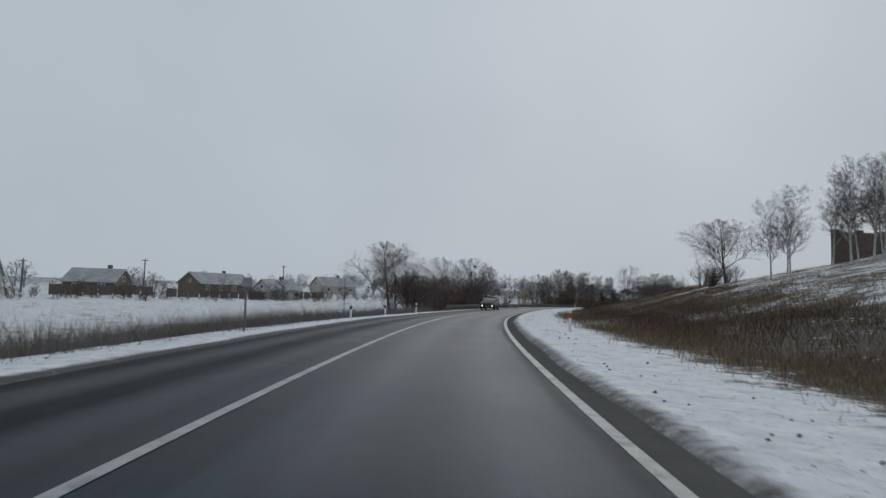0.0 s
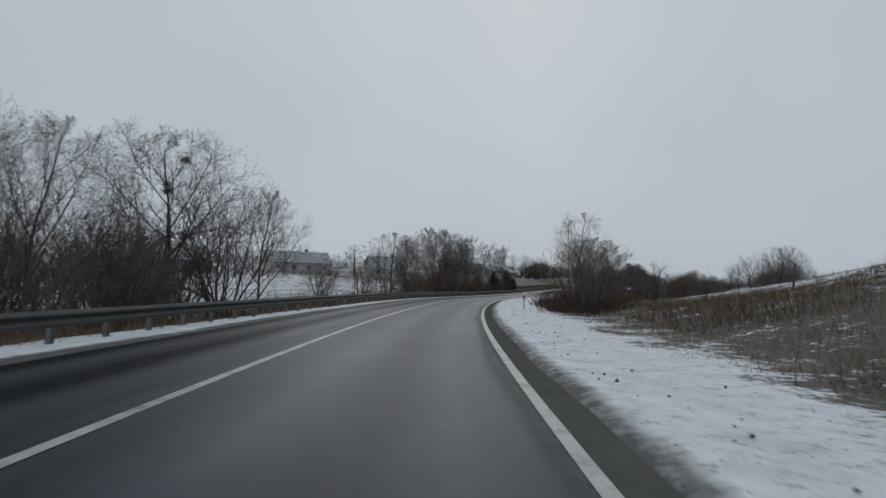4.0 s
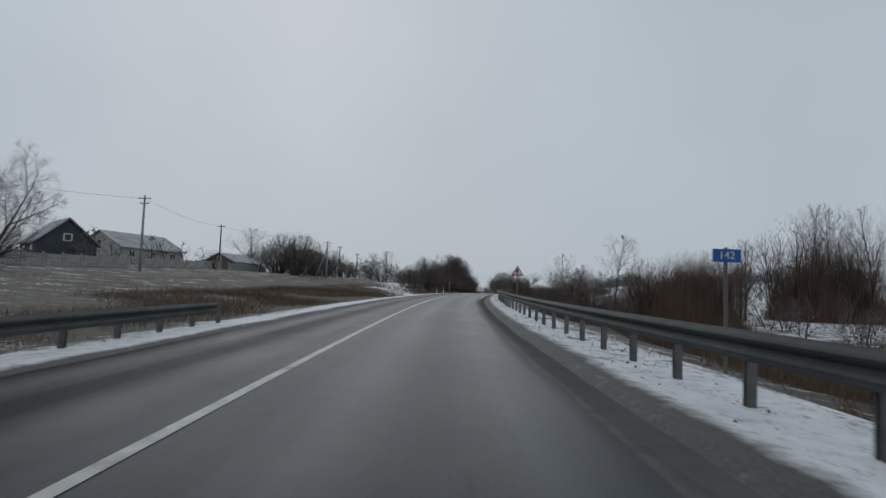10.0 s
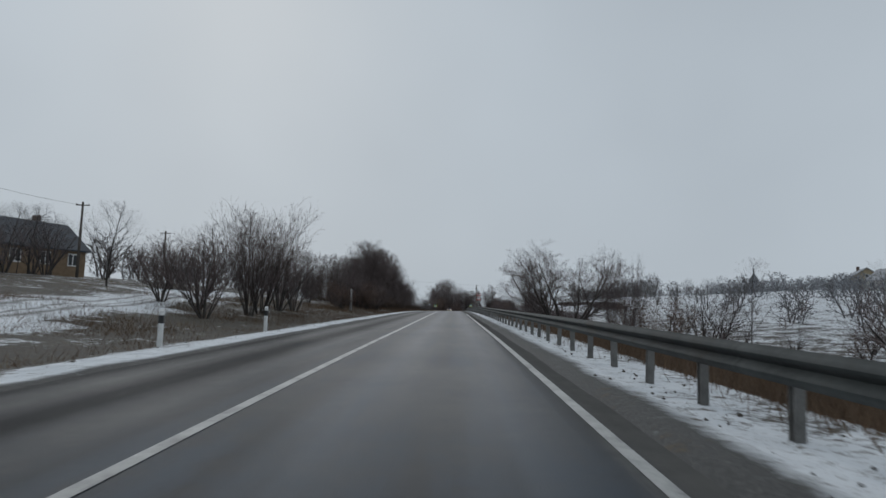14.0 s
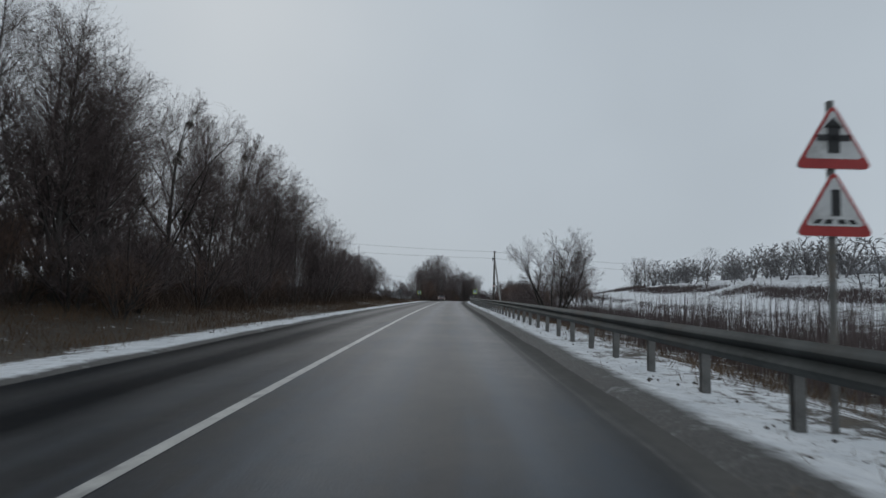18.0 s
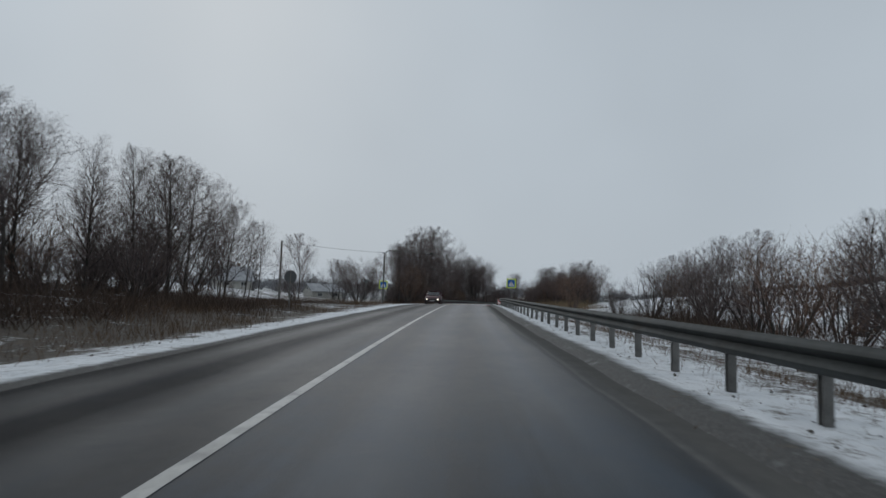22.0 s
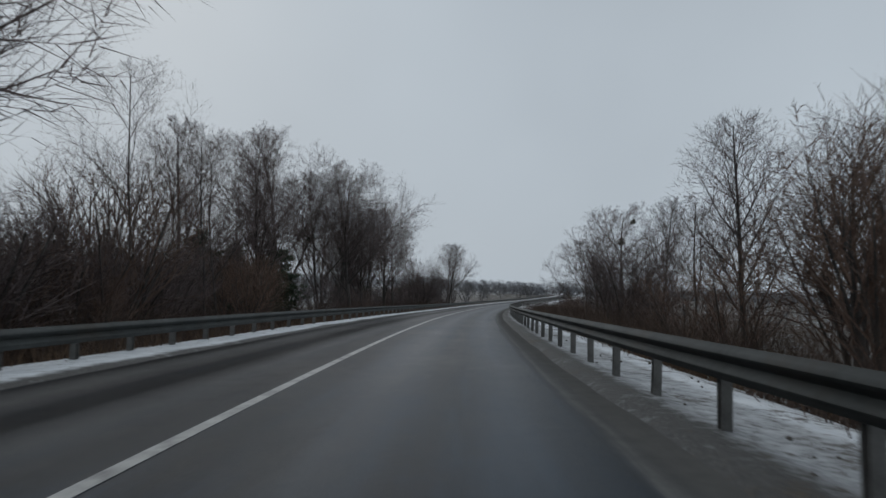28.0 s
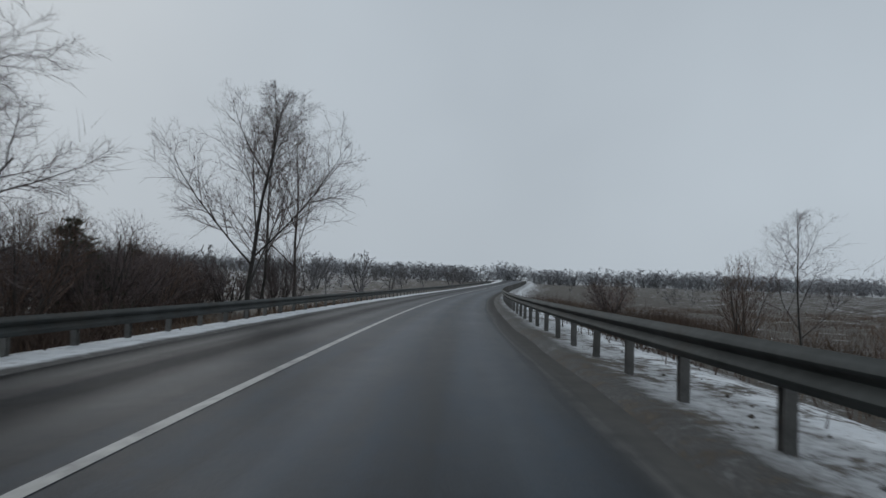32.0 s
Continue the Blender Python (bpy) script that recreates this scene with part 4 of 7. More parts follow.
tree_kind("birch0", 71, 9.8, 0.075, BIRCH, BIRCH_BARK, BIRCH_TWIG, shape=(0.24, 0.6, 0.44))
tree_kind("weep0", 72, 9, 0.14, WEEP, BIRCH_BARK, TWIG_FROST_HAZE)
tree_kind("fork0", 73, 7.5, 0.13, FORK, BARK, TWIG, 8, 0.62, shape=(0.72, 0.72, 0.62))
pine_kind("pine0", 81, 5.0)
pine_kind("pine1", 82, 5.0)
TREE_TALK = {
    "broad": ("bare broad-crowned tree with dark branching twigs", "tree"), "slim": ("tall slim bare poplar with upright twigs", "tree"),
    "shrub": ("rounded bare grey shrub of many stems", "shrub"), "red": ("dense bare shrub with reddish brown twigs", "shrub"),
    "whips": ("thicket of upright bare whips", "shrub"), "young": ("young bare tree with sparse branches", "tree"),
    "nested": ("bare tree with round mistletoe tufts in its crown", "tree"), "frost": ("bare tree with frost-greyed twigs", "tree"),
    "frostshrub": ("rounded frost-greyed bare shrub", "shrub"), "birch": ("slender bare birch with a pale trunk", "tree"),
    "weep": ("weeping birch with hanging frosted twigs", "tree"), "fork": ("many-stemmed bare willow spreading from its base", "tree"),
    "pine": ("small dark green pine", "tree")}
FULL = {"shrub": 4.0, "red": 4.2, "whips": 4.5, "frostshrub": 4.0, "pine": 5.0}


def tree(kind, s, lat, top, turn=None, wide=1.0, note="", full=False):
    """A tree or shrub whose top stands so high over the road's level."""
    base = kind.rstrip("0123456789")
    label, category = TREE_TALK[base]
    height = max(top - float(rise(s, lat)[0]), 0.8)
    k = height / FULL.get(base, 10.0)
    turn = random.uniform(0, 360) if turn is None else turn
    root = new(category)
    root.matrix_basis = Matrix.LocRotScale(spot(s, lat, 0.1), Euler((radians(random.uniform(-3, 3)), radians(random.uniform(-3, 3)), radians(turn))), Vector((k * wide, k * wide, k)))
    tagged(root, note or label, category, "roadside " + category + "s")
    for name, me in (TREE_LITE if abs(lat) > 15.5 and kind in TREE_LITE and not full and base != "birch" else TREE_MESHES)[kind]:
        link(name, me, root)
    return root


def thicket(label, kinds, count, rng, stretch, lats, tops, wide=1.0):
    """Undergrowth that nobody could count: many small shrubs grown into one another."""
    verts, sizes, corners, slots, base, mats = [], [], [], [], 0, []
    for n in range(count):
        kind = kinds[n % len(kinds)]
        s, lat = rng.uniform(*stretch), rng.uniform(*lats)
        k = max(rng.uniform(*tops) - float(rise(s, lat)[0]), 0.8) / FULL[kind.rstrip("0123456789")]
        m = np.array(Matrix.LocRotScale(spot(s, lat, 0.1), Euler((0, 0, rng.uniform(0, 6.28))), Vector((k * wide, k * wide, k))))
        for _, me in (TREE_LITE if abs(lat) > 15.5 and kind in TREE_LITE else TREE_MESHES)[kind]:
            co, loops, total = np.empty(len(me.vertices) * 3, np.float32), np.empty(len(me.loops), np.int32), np.empty(len(me.polygons), np.int32)
            me.vertices.foreach_get("co", co)
            me.loops.foreach_get("vertex_index", loops)
            me.polygons.foreach_get("loop_total", total)
            if me.materials[0] not in mats:
                mats.append(me.materials[0])
            verts.append(co.reshape(-1, 3) @ m[:3, :3].T + m[:3, 3])
            corners.append(loops + base)
            sizes.append(total)
            slots.append(np.full(len(total), mats.index(me.materials[0]), np.int32))
            base += len(me.vertices)
    verts, corners, sizes, slots = (np.concatenate(a) for a in (verts, corners, sizes, slots))
    me = bpy.data.meshes.new("undergrowth")
    me.vertices.add(len(verts))
    me.vertices.foreach_set("co", verts.astype(np.float32).ravel())
    me.loops.add(len(corners))
    me.loops.foreach_set("vertex_index", corners.astype(np.int32))
    me.polygons.add(len(sizes))
    me.polygons.foreach_set("loop_start", np.concatenate([[0], np.cumsum(sizes)[:-1]]).astype(np.int32))
    for mat in mats:
        me.materials.append(mat)
    me.polygons.foreach_set("material_index", slots)
    me.update(calc_edges=True)
    me.validate()
    tagged(link("undergrowth", me), label, "undergrowth", kind="stuff")

# ---- planting: kind, station, distance to the right, top over the road, breadth ----
PLANTS = (
    "birch0 57.3 27.5 13.8 1.2", "birch0 61.9 36 17.8", "birch0 64.5 38 18.8", "birch0 59.9 26.6 13 1.2", "birch0 66.2 34 16.8", "shrub0 66.5 -12 2.4",
    "shrub0 72.5 24 7.5 1.4", "broad0 74.4 -15 8.4 1.35", "broad1 76 -14.6 7.6 1.4", "shrub1 77.5 -13 4.8 1.4", "shrub0 74.5 23 6.8", "young0 81 -24 6.1", "fork0 84.3 -14 6.5", 
    "shrub1 94.6 -8.5 2.5", "broad0 96 -10 6", "broad1 97.3 -15 8.1", "shrub0 98.6 -8.5 2.9", "young0 99.3 27 7.3 1.6",
    "young1 105.5 27 7.9 1.6", "nested0 107.9 -12 8.9 1.2", "shrub1 109.8 -10 6.1", "shrub0 109.9 9 3.6", "red1 113.6 8.5 4.2 1.2",
    "frostshrub0 115.2 16 2.8", "frostshrub0 118.4 14 3.5 1.2", "broad0 124 -14 8.2", "shrub0 134.1 -13 4.3", "red0 145.7 -13 4.2",
    "young0 146.9 -14 5.8", "young1 150.7 -8 2.2", "young0 159.4 -16 5.8", "broad1 161 -12 7.4", "red0 162.9 -9 5.9", "red1 165.1 10 2.9",
    "frost0 166.4 -18 6.7", "shrub1 168.2 -8 2.7", "shrub1 169.2 12 5", "broad0 169.9 -10 9.6 1.2", "fork0 173 13 5.6", "red1 173.4 -9 7.8",
    "shrub0 178.1 12 6.6 1.2", "red1 178.5 -8 2.8", "red1 184.2 10 2.5", "broad0 184.3 10.5 9.8 1.75", "broad1 192.5 12.8 9.8 .8", "red0 184.7 -8 3.6", 
    "red0 189.7 11.5 3.4", "red0 190 -8.5 2.8", "weep0 190.8 -12 8.6", "weep0 198.3 -11 9 1.15", "pine0 197.4 -8.6 3.9", "pine1 208.8 -8.6 4.4", "red0 205.5 -8.6 3.4 1.2", "pine0 203 -9.5 3.2 1.3", "red1 201.5 -8.4 2.6 1.3", "young0 197.2 13 3.6",
    "weep0 206.7 -11 8.8 1.2", "red0 200.5 14 2.4 1.5", "red0 211 12 1.2 1.5", "red1 215 12.5 1.3 1.5",
    "pine1 211.4 -8 2.6 1.3", "frost0 212.8 42 10.2 1.4", 
    "shrub0 228.3 20 1.2", "shrub0 234.4 11 1.4", "whips0 237.6 9 1.2",
    "frost0 238.7 40 9.4 1.3", "whips1 242.7 9 2.5", "young0 244.7 9.5 3.7", "red1 246.2 11 2.3",
    "whips0 246.3 9 2.3", "shrub1 248.6 11 2.9", "shrub0 257.3 13 2.7", "shrub0 262.9 14 2.8", "frost0 270.9 16 3.5", "young1 275.1 -28 4",
    "shrub1 285.8 -36 5.6", "frost0 298.5 24 4.2", "red0 301.5 22 2.8 1.4",
    "whips1 304.4 8.7 2.8 .45", "whips0 306.6 8.6 3.4 .4", "red1 307.2 11 2.1 1.3", "shrub1 307.7 13 2.2 1.3", "shrub0 310 24 3.6 1.3",
    "shrub0 311 -10 4.2", "red0 311.6 11 2.3", "fork0 314.9 -14 4.8", "shrub1 315.1 -12 5.2", "whips0 316.2 -9.5 5.9",
    "broad1 317.1 40 6.9", "young1 318.7 -10.5 6.6", "young0 318.8 20 4.5", "whips0 319.9 -10 6.9 1.1", "broad0 320.5 -46 11.6 1.6",
    "frost0 323.6 -22 7.8", "shrub0 324.6 -30 7.2 1.4", "broad1 325.3 -42 11.1", "shrub1 325.7 -10.5 6.4", "shrub1 328 -10 5.3",
    "broad0 331.2 -40 11.4", "shrub0 333.4 -34 7.4", "shrub0 336.3 -23 7.4 1.4", "shrub1 340.9 -32 7.2", "frost0 341.4 -48 12.9 1.2",
    "young0 345.5 9.6 3.1 1.3", "shrub1 345.9 10 2.1", "frost0 347.8 -24 9.5", "shrub0 352.6 12 2.5", "broad0 356 55 9.9", "broad1 357.6 60 9.3",
    "weep0 369.4 -20 7.3", "shrub0 371 -10 5.5", "broad0 373.5 -12 7.8", "frost0 374.9 40 6.3", "shrub1 382.4 -9 3.2", "broad1 382.6 -11 9.7",
    "frost0 385.3 50 7.6", "slim0 387.7 -13 9.8", "shrub0 387.8 -9 3.8", "broad0 393.9 -11 8", "shrub0 394.8 -9 4.3", "red0 398.3 -8.5 2.6",
    "slim0 401.7 -10 8.4", "shrub1 402.8 -8.5 3.4", "slim1 406.2 -13 12.6", "slim0 409 -10 9.3", "shrub0 411.2 -9 3.8", "slim1 411.4 -9.5 7.3",
    "shrub1 415.3 -9 7.4", "frost0 416.5 45 9.8", "frost0 416.9 60 9.6", "whips0 420.2 -10 7.2", "young0 422.7 -11 8.5", "broad1 422.9 55 9.1",
    "shrub0 431.7 -10 5.7", "shrub1 436.5 9.5 1.9", "shrub0 442.2 -11 2.2", "shrub0 444.3 12 3.1", "shrub1 445.6 -11 2.3",
    "slim0 447.8 -16 6.7", "shrub1 449.9 13 3.8", "slim1 451.4 -14 6.7", "shrub0 453.4 -12 2.8", "shrub0 453.4 12.5 3.8", "slim0 455.9 -15 7.8",
    "red0 456.2 12.5 3.8", "shrub1 458.9 -12 2.8", "slim0 459.7 -14 7.1", "red0 459.7 12.5 4", "slim1 463.9 -14 7.8", "shrub1 464.2 13.5 4",
    "shrub1 466.4 12.5 3.8", "slim0 467.6 -14 7.8", "frost0 468 45 10.8", "frost0 470.3 60 12.6", "whips0 476.9 11 2.3", "broad1 478.5 -14 6.5",
    "broad0 473 13 3.6", "shrub1 475 12.5 3.4", "broad1 482.4 40 9.3", "slim0 482.6 -16 6", "young0 485.6 -15 5",
    "whips1 486 10 0.8 .6", "shrub0 487.2 -12 2.8", "shrub0 470 14 3.5", "nested0 488.4 40 10.2", "young1 491.8 -20 6.5", "broad0 492.5 -10 3.8 .9",
    "broad0 495.6 -14 6.3", "young0 498.9 -19 7.9", "red1 501.1 12 1.9", "nested0 503.7 42 11.3", 
    "broad0 510 26 7", "frost0 519.5 -16 5.6",
    "frostshrub0 520.4 -16 3 1.3", "shrub0 522 27 5.3 1.2", "shrub1 529.3 28 5.6", "shrub1 545.1 -9 2.7", "young1 545.5 -12 9.5",
    "shrub0 548.8 -9.5 3.7", "shrub0 555.9 -9.5 4.1", "young0 559.4 -12.5 15 1", "broad0 566.8 -11.5 15.8 1.1", "red0 574.8 -9 6.3",
    "shrub0 579.1 -9.5 3.6", "young1 585.4 -10 8.8", "red1 586.4 -9 3.6",
    "slim1 591.1 -10.5 11.6", "shrub0 599.8 -9 3.1", 
    "broad1 632.6 -10.2 13 .86", "shrub1 647.7 -13 3", "young1 649.3 -18 4.2", "red0 650.3 -12 2.9",
    "young1 653.2 11.8 3.6 1.3", "red0 654.3 -11 4.6", "shrub0 658.6 -11 3.8", "red1 659.1 12.5 3.1 .8",
    "fork0 646 -9 7.4 1.2", "shrub1 643 -9.5 5", "broad0 648.5 -10.5 7 .9", "broad0 665.1 -8 10.7 1", "shrub1 670.6 -20 2.5 1.5", "red1 671.8 -18 2.7 1.6", "young1 672 -10 11.2 1.3",
    "shrub0 672.2 -14 2.5", "whips0 672.6 -9 4.3", "young0 678.7 -10 12 1.4", "shrub0 681.1 -22 5.4", "slim0 692.9 -42 7.8 .5",
)
for row in PLANTS:
    k, s, l, h, *w = row.split()
    tree(k, float(s), float(l), float(h), wide=float(w[0]) if w else 1.0)
tree("broad1", 70.6, 24.8, 11, wide=1.75, note="round-headed bare tree with a dense crown on the hillside", full=True)
tree("nested0", 642, 19, 15, wide=1.25, full=True)
tree("slim1", 612, 12, 7.8, wide=1.2)
tree("broad1", 634, 19, 9.5)
for k, a, l, h, w in (("slim0", 578.7, 12, 8.4, 1.3), ("slim1", 572, 12, 6.8, 1.4), ("fork0", 590, 10, 5.6, 1.0), ("young0", 584, 12, 6.2, 1.4), ("young1", 587, 12.5, 6, 1.4), ("slim0", 597.4, 14, 8.2, 1.0),
                      ("red0", 582, 11, 3.4, 1.3), ("red1", 593, 11.5, 3.2, 1.3), ("red0", 601, 12, 3, 1.2), ("shrub0", 596, 13, 4, 1.0), ("red1", 576, 10.5, 3.6, 1.2)):
    tree(k, a, l, h, wide=w)
tree("fork0", 394, 7.7, 5.5, wide=0.86, note="round-headed bare tree of many stems beside the guardrail")
for k, a, l, h in (("broad1", 360, -14, 7), ("slim0", 364, -17, 7.2), ("broad0", 366, -12.5, 7.2), ("shrub0", 358, -11, 5), ("shrub1", 363, -10, 4.6), ("nested0", 371, -15, 7.8), ("broad0", 377, -17, 8.6),
                   ("broad1", 388, -16, 9), ("slim1", 395, -18, 9.4), ("broad0", 412, -14, 10.1), ("broad1", 420, -13, 8.7), ("slim0", 428, -13, 8.3), ("broad0", 436, -16, 8.3), ("slim1", 441, -13, 7.5)):
    tree(k, a, l, h)
# the thicket beside the marsh rail
rng = random.Random(5)
for n in range(34):
    tree(("whips0", "red0", "whips1", "red1")[n % 4], rng.uniform(542, 572), rng.uniform(9.5, 19), rng.uniform(3.2, 6.4))
for n in range(24):
    tree(("slim0", "young1", "slim1", "young0")[n % 4], rng.uniform(543, 568), rng.uniform(11.5, 20), rng.uniform(5.8, 8.2))
for n in range(10):
    tree(("slim0", "broad1", "slim1", "shrub0", "broad0")[n % 5], rng.uniform(540, 640), rng.uniform(-28, -13), rng.uniform(6.5, 11.5))
for k, a, l, h, w in (("nested0", 608.5, -15.5, 15.6, 1.0), ("young1", 568.6, -11.4, 15, 1.0), ("young0", 583.5, -9.8, 8.4, 1.1), ("broad0", 588, -13.5, 10.2, 1.0), ("young1", 594, -12, 9.6, 1.2)):
    tree(k, a, l, h, wide=w)
for k, a, l, h, w in (("young0", 613.6, -10.4, 10.4, 1.0), ("slim1", 616.5, -10, 11, 1.1), ("young1", 619.8, -10.6, 11.6, 1.1), ("young0", 624, -11, 11, 1.1), ("slim0", 628, -10.2, 11.6, 1.2),
                      ("young1", 633.5, -11.5, 10.9, 1.1), ("broad1", 611, -9.8, 13.5, 1.25), ("slim1", 622, -13, 10, 1.1)):
    tree(k, a, l, h, wide=w)
for n in range(7):
    tree("birch0", rng.uniform(58, 68), rng.uniform(33.2, 39), rng.uniform(16, 18.8))
for k, a, l, h in (("nested0", 391, -12, 11), ("slim0", 396, -12.5, 11.1), ("nested0", 402, -13, 11.8), ("broad1", 407, -12.5, 11), ("slim1", 385, -12, 10.2), ("broad0", 399, -15, 10.2), ("broad1", 416, -12, 9.9)):
    tree(k, a, l, h)
for n in range(10):
    tree(("red0", "red1", "pine1")[n % 3], rng.uniform(184, 212), rng.uniform(-10.5, -8), rng.uniform(2.0, 3.2), wide=1.3)
for n in range(9):
    tree(("frost0", "young0", "shrub1")[n % 3], rng.uniform(322, 350), rng.uniform(-40, -30), rng.uniform(6.5, 9.0), wide=1.2)
for k, a, l, h, w in (("fork0", 513.5, -12, 6.2, 1.1), ("broad1", 497.2, -10, 3.7, 1.0), ("red0", 536, -9.5, 6.4, 1.0), ("red1", 539, -9.8, 7.2, 1.0), ("red0", 542, -10, 7.4, 1.0), ("slim0", 544, -12.5, 9, 1.4), ("broad0", 536, -11, 9, 1.1)):
    tree(k, a, l, h, wide=w)
for n in range(12):
    tree(("red0", "whips1", "red1", "whips0")[n % 4], 521 + 1.3 * n, 15 + 3 * ((n * 5) % 4) / 3, 4.9 + 1.0 * math.sin(n * 1.3 + 0.4) ** 2, wide=1.1)
for n in range(5):
    tree(("shrub0", "broad1", "shrub1")[n % 3], 523 + 3 * n, 29 + 1.5 * ((n * 3) % 4), 6.8 + 0.5 * (n % 3), wide=1.0)
tree("slim1", 520.5, 29.5, 8.2, wide=1.1)
tree("broad1", 519, 31.5, 7, wide=1.0)
for k, a, l, h in (("slim1", 381, -11.2, 11.8), ("broad1", 383.5, -13.5, 11.4), ("slim0", 379, -12.5, 10.6)):
    tree(k, a, l, h)
# birches and trees behind the outer rail before the meadow
for k, a, l, h, w in (("birch0", 186.4, -12, 10, 1.0), ("weep0", 188.5, -12.5, 9.6, 0.9), ("birch0", 193, -12.5, 10.2, 1.0), ("birch0", 196.7, -12.5, 10.2, 1.0), ("birch0", 202.5, -12.5, 9.6, 1.1), ("weep0", 211, -11, 8.6, 0.9),
                      ("young0", 159.8, -12, 7.8, 1.4), ("broad0", 172.7, -12, 10.3, 1.1), ("broad1", 177, -12.5, 10.2, 0.8), ("young1", 166, -12.5, 8.5, 1.3), ("birch0", 183.5, -12.5, 10.2, 1.0)):
    tree(k, a, l, h, wide=w)
# trees by the bend after the hill
for k, a, l, h, w in (("young0", 153.3, 10.5, 10.4, 1.25), ("young1", 152.7, 10.2, 9.6, 1.2), ("young1", 160.2, 11.3, 7, 1.5), ("young0", 173.5, 10.6, 8.8, 1.3)):
    tree(k, a, l, h, wide=w)
for k, a, l, h, w in (("broad1", 609.5, -12.2, 12.2, 1.1), ("slim1", 617.8, -12.6, 11.6, 1.2), ("young1", 160.9, 11.0, 7.6, 1.2), ("young0", 163.5, 12.4, 6.6, 1.3),
                      ("shrub0", 157, -10.5, 3.2, 1.4), ("red1", 160.5, -9.4, 2.8, 1.4), ("shrub1", 164, -11, 3.4, 1.4), ("red0", 167.5, -9.6, 2.9, 1.4), ("shrub0", 172, -10.6, 3.3, 1.4),
                      ("shrub1", 384, -10.5, 3.6, 1.3), ("red0", 391, -10.2, 3.2, 1.3), ("shrub0", 398.5, -10.6, 3.6, 1.3), ("red1", 405, -10.4, 3.2, 1.3),
                      ("shrub0", 683, 12.5, 2.4, 1.4), ("red0", 690, 13.5, 2.4, 1.4)):
    tree(k, a, l, h, wide=w)
for k, a, l, h, w in (("broad0", 439, -13, 6, 1.2), ("broad1", 442, -14, 6.4, 1.2), ("slim0", 445, -13, 6.6, 1.4), ("broad0", 448, -13.5, 7, 1.2), ("broad1", 452, -15, 7.6, 1.2), ("slim1", 455, -13, 7.2, 1.4),
                      ("broad0", 458.5, -13.5, 7.4, 1.1), ("broad1", 463.7, -18, 9, 1.2), ("broad0", 450, -20, 8.8, 1.2), ("shrub0", 443, -11, 4, 1.3), ("shrub1", 451, -11, 4.2, 1.3)):
    tree(k, a, l, h, wide=w)
for n in range(8):
    tree(("frost0", "broad1", "shrub1", "frost0")[n % 4], 299 + 4.6 * n, -35 - 1.5 * (n % 3), 7.0 + 0.9 * math.sin(n * 2.3), wide=1.3)
thicket("tangled bare undergrowth beside the road", ("shrub0", "red0", "shrub1", "red1"), 16, rng, (652, 705), (-26, -10), (1.6, 3.2), 1.4)
for k, a, l, h, w in (("slim0", 469, -13, 7.6, 1.4), ("broad1", 471.8, -13.5, 7.6, 1.2), ("broad0", 474.8, -16, 8.6, 1.1), ("young1", 477, -14.5, 5.2, 1.3), ("young0", 482, -14, 5.8, 1.3)):
    tree(k, a, l, h, wide=w)
for n in range(20):
    tree(("red0", "shrub0", "whips0", "red1")[n % 4], rng.uniform(544, 566), rng.uniform(-14, -8.6), rng.uniform(1.8, 3.0), wide=1.3)
for k, a, l, h, w in (("broad1", 551.5, -11.5, 11.5, 1.1), ("young1", 555, -13, 13, 1.0), ("broad1", 561, -13, 14, 1.1), ("fork0", 564, -11.2, 12.4, 0.8), ("broad0", 567, -11.4, 14, 0.8), ("young0", 580.5, -11.6, 10.6, 1.0)):
    tree(k, a, l, h, wide=w)
thicket("tangled bare undergrowth beside the road", ("red0", "shrub0", "red1"), 20, rng, (626, 654), (11.5, 22), (0.8, 2.6), 1.2)
for n in range(10):
    tree(("broad0", "slim0", "broad1", "slim1")[n % 4], 381 + 2.6 * n, -16 - 2.2 * ((n * 3) % 4), 8.0 + 1.4 * math.sin(n * 1.9), wide=1.2)
for n in range(8):
    tree(("shrub0", "red0", "shrub1")[n % 3], 74 + 1.4 * n, -9.5 - ((n * 3) % 4), 2.8 + 0.9 * math.sin(n * 1.4) ** 2, wide=1.3)
# the wood on the bank: young growth between the large trees
for n in range(34):
    tree(("slim0", "shrub1", "young0", "shrub0", "slim1")[n % 5], rng.uniform(372, 432), rng.uniform(-24, -10), rng.uniform(4.5, 9.0))
thicket("tangled bare undergrowth beside the road", ("shrub0", "red0", "shrub1"), 20, rng, (80, 112), (-15, -8.5), (2.4, 5.2), 1.0)
for n in range(16):
    tree(("red0", "shrub0", "red1", "whips0")[n % 4], rng.uniform(150, 205), rng.uniform(-13, -7.8), rng.uniform(2.2, 4.2))
for n in range(12):
    tree(("red0", "red1", "shrub0")[n % 3], rng.uniform(166, 190), rng.uniform(9.5, 15), rng.uniform(2.0, 3.8))
for n in range(16):
    tree(("shrub0", "red0", "shrub1", "whips1")[n % 4], rng.uniform(440, 474), rng.uniform(12, 19), rng.uniform(2.2, 4.0))
thicket("tangled bare undergrowth beside the road", ("shrub0", "red0", "shrub1", "whips1"), 16, rng, (532, 640), (-13, -8.5), (1.8, 3.6), 1.0)


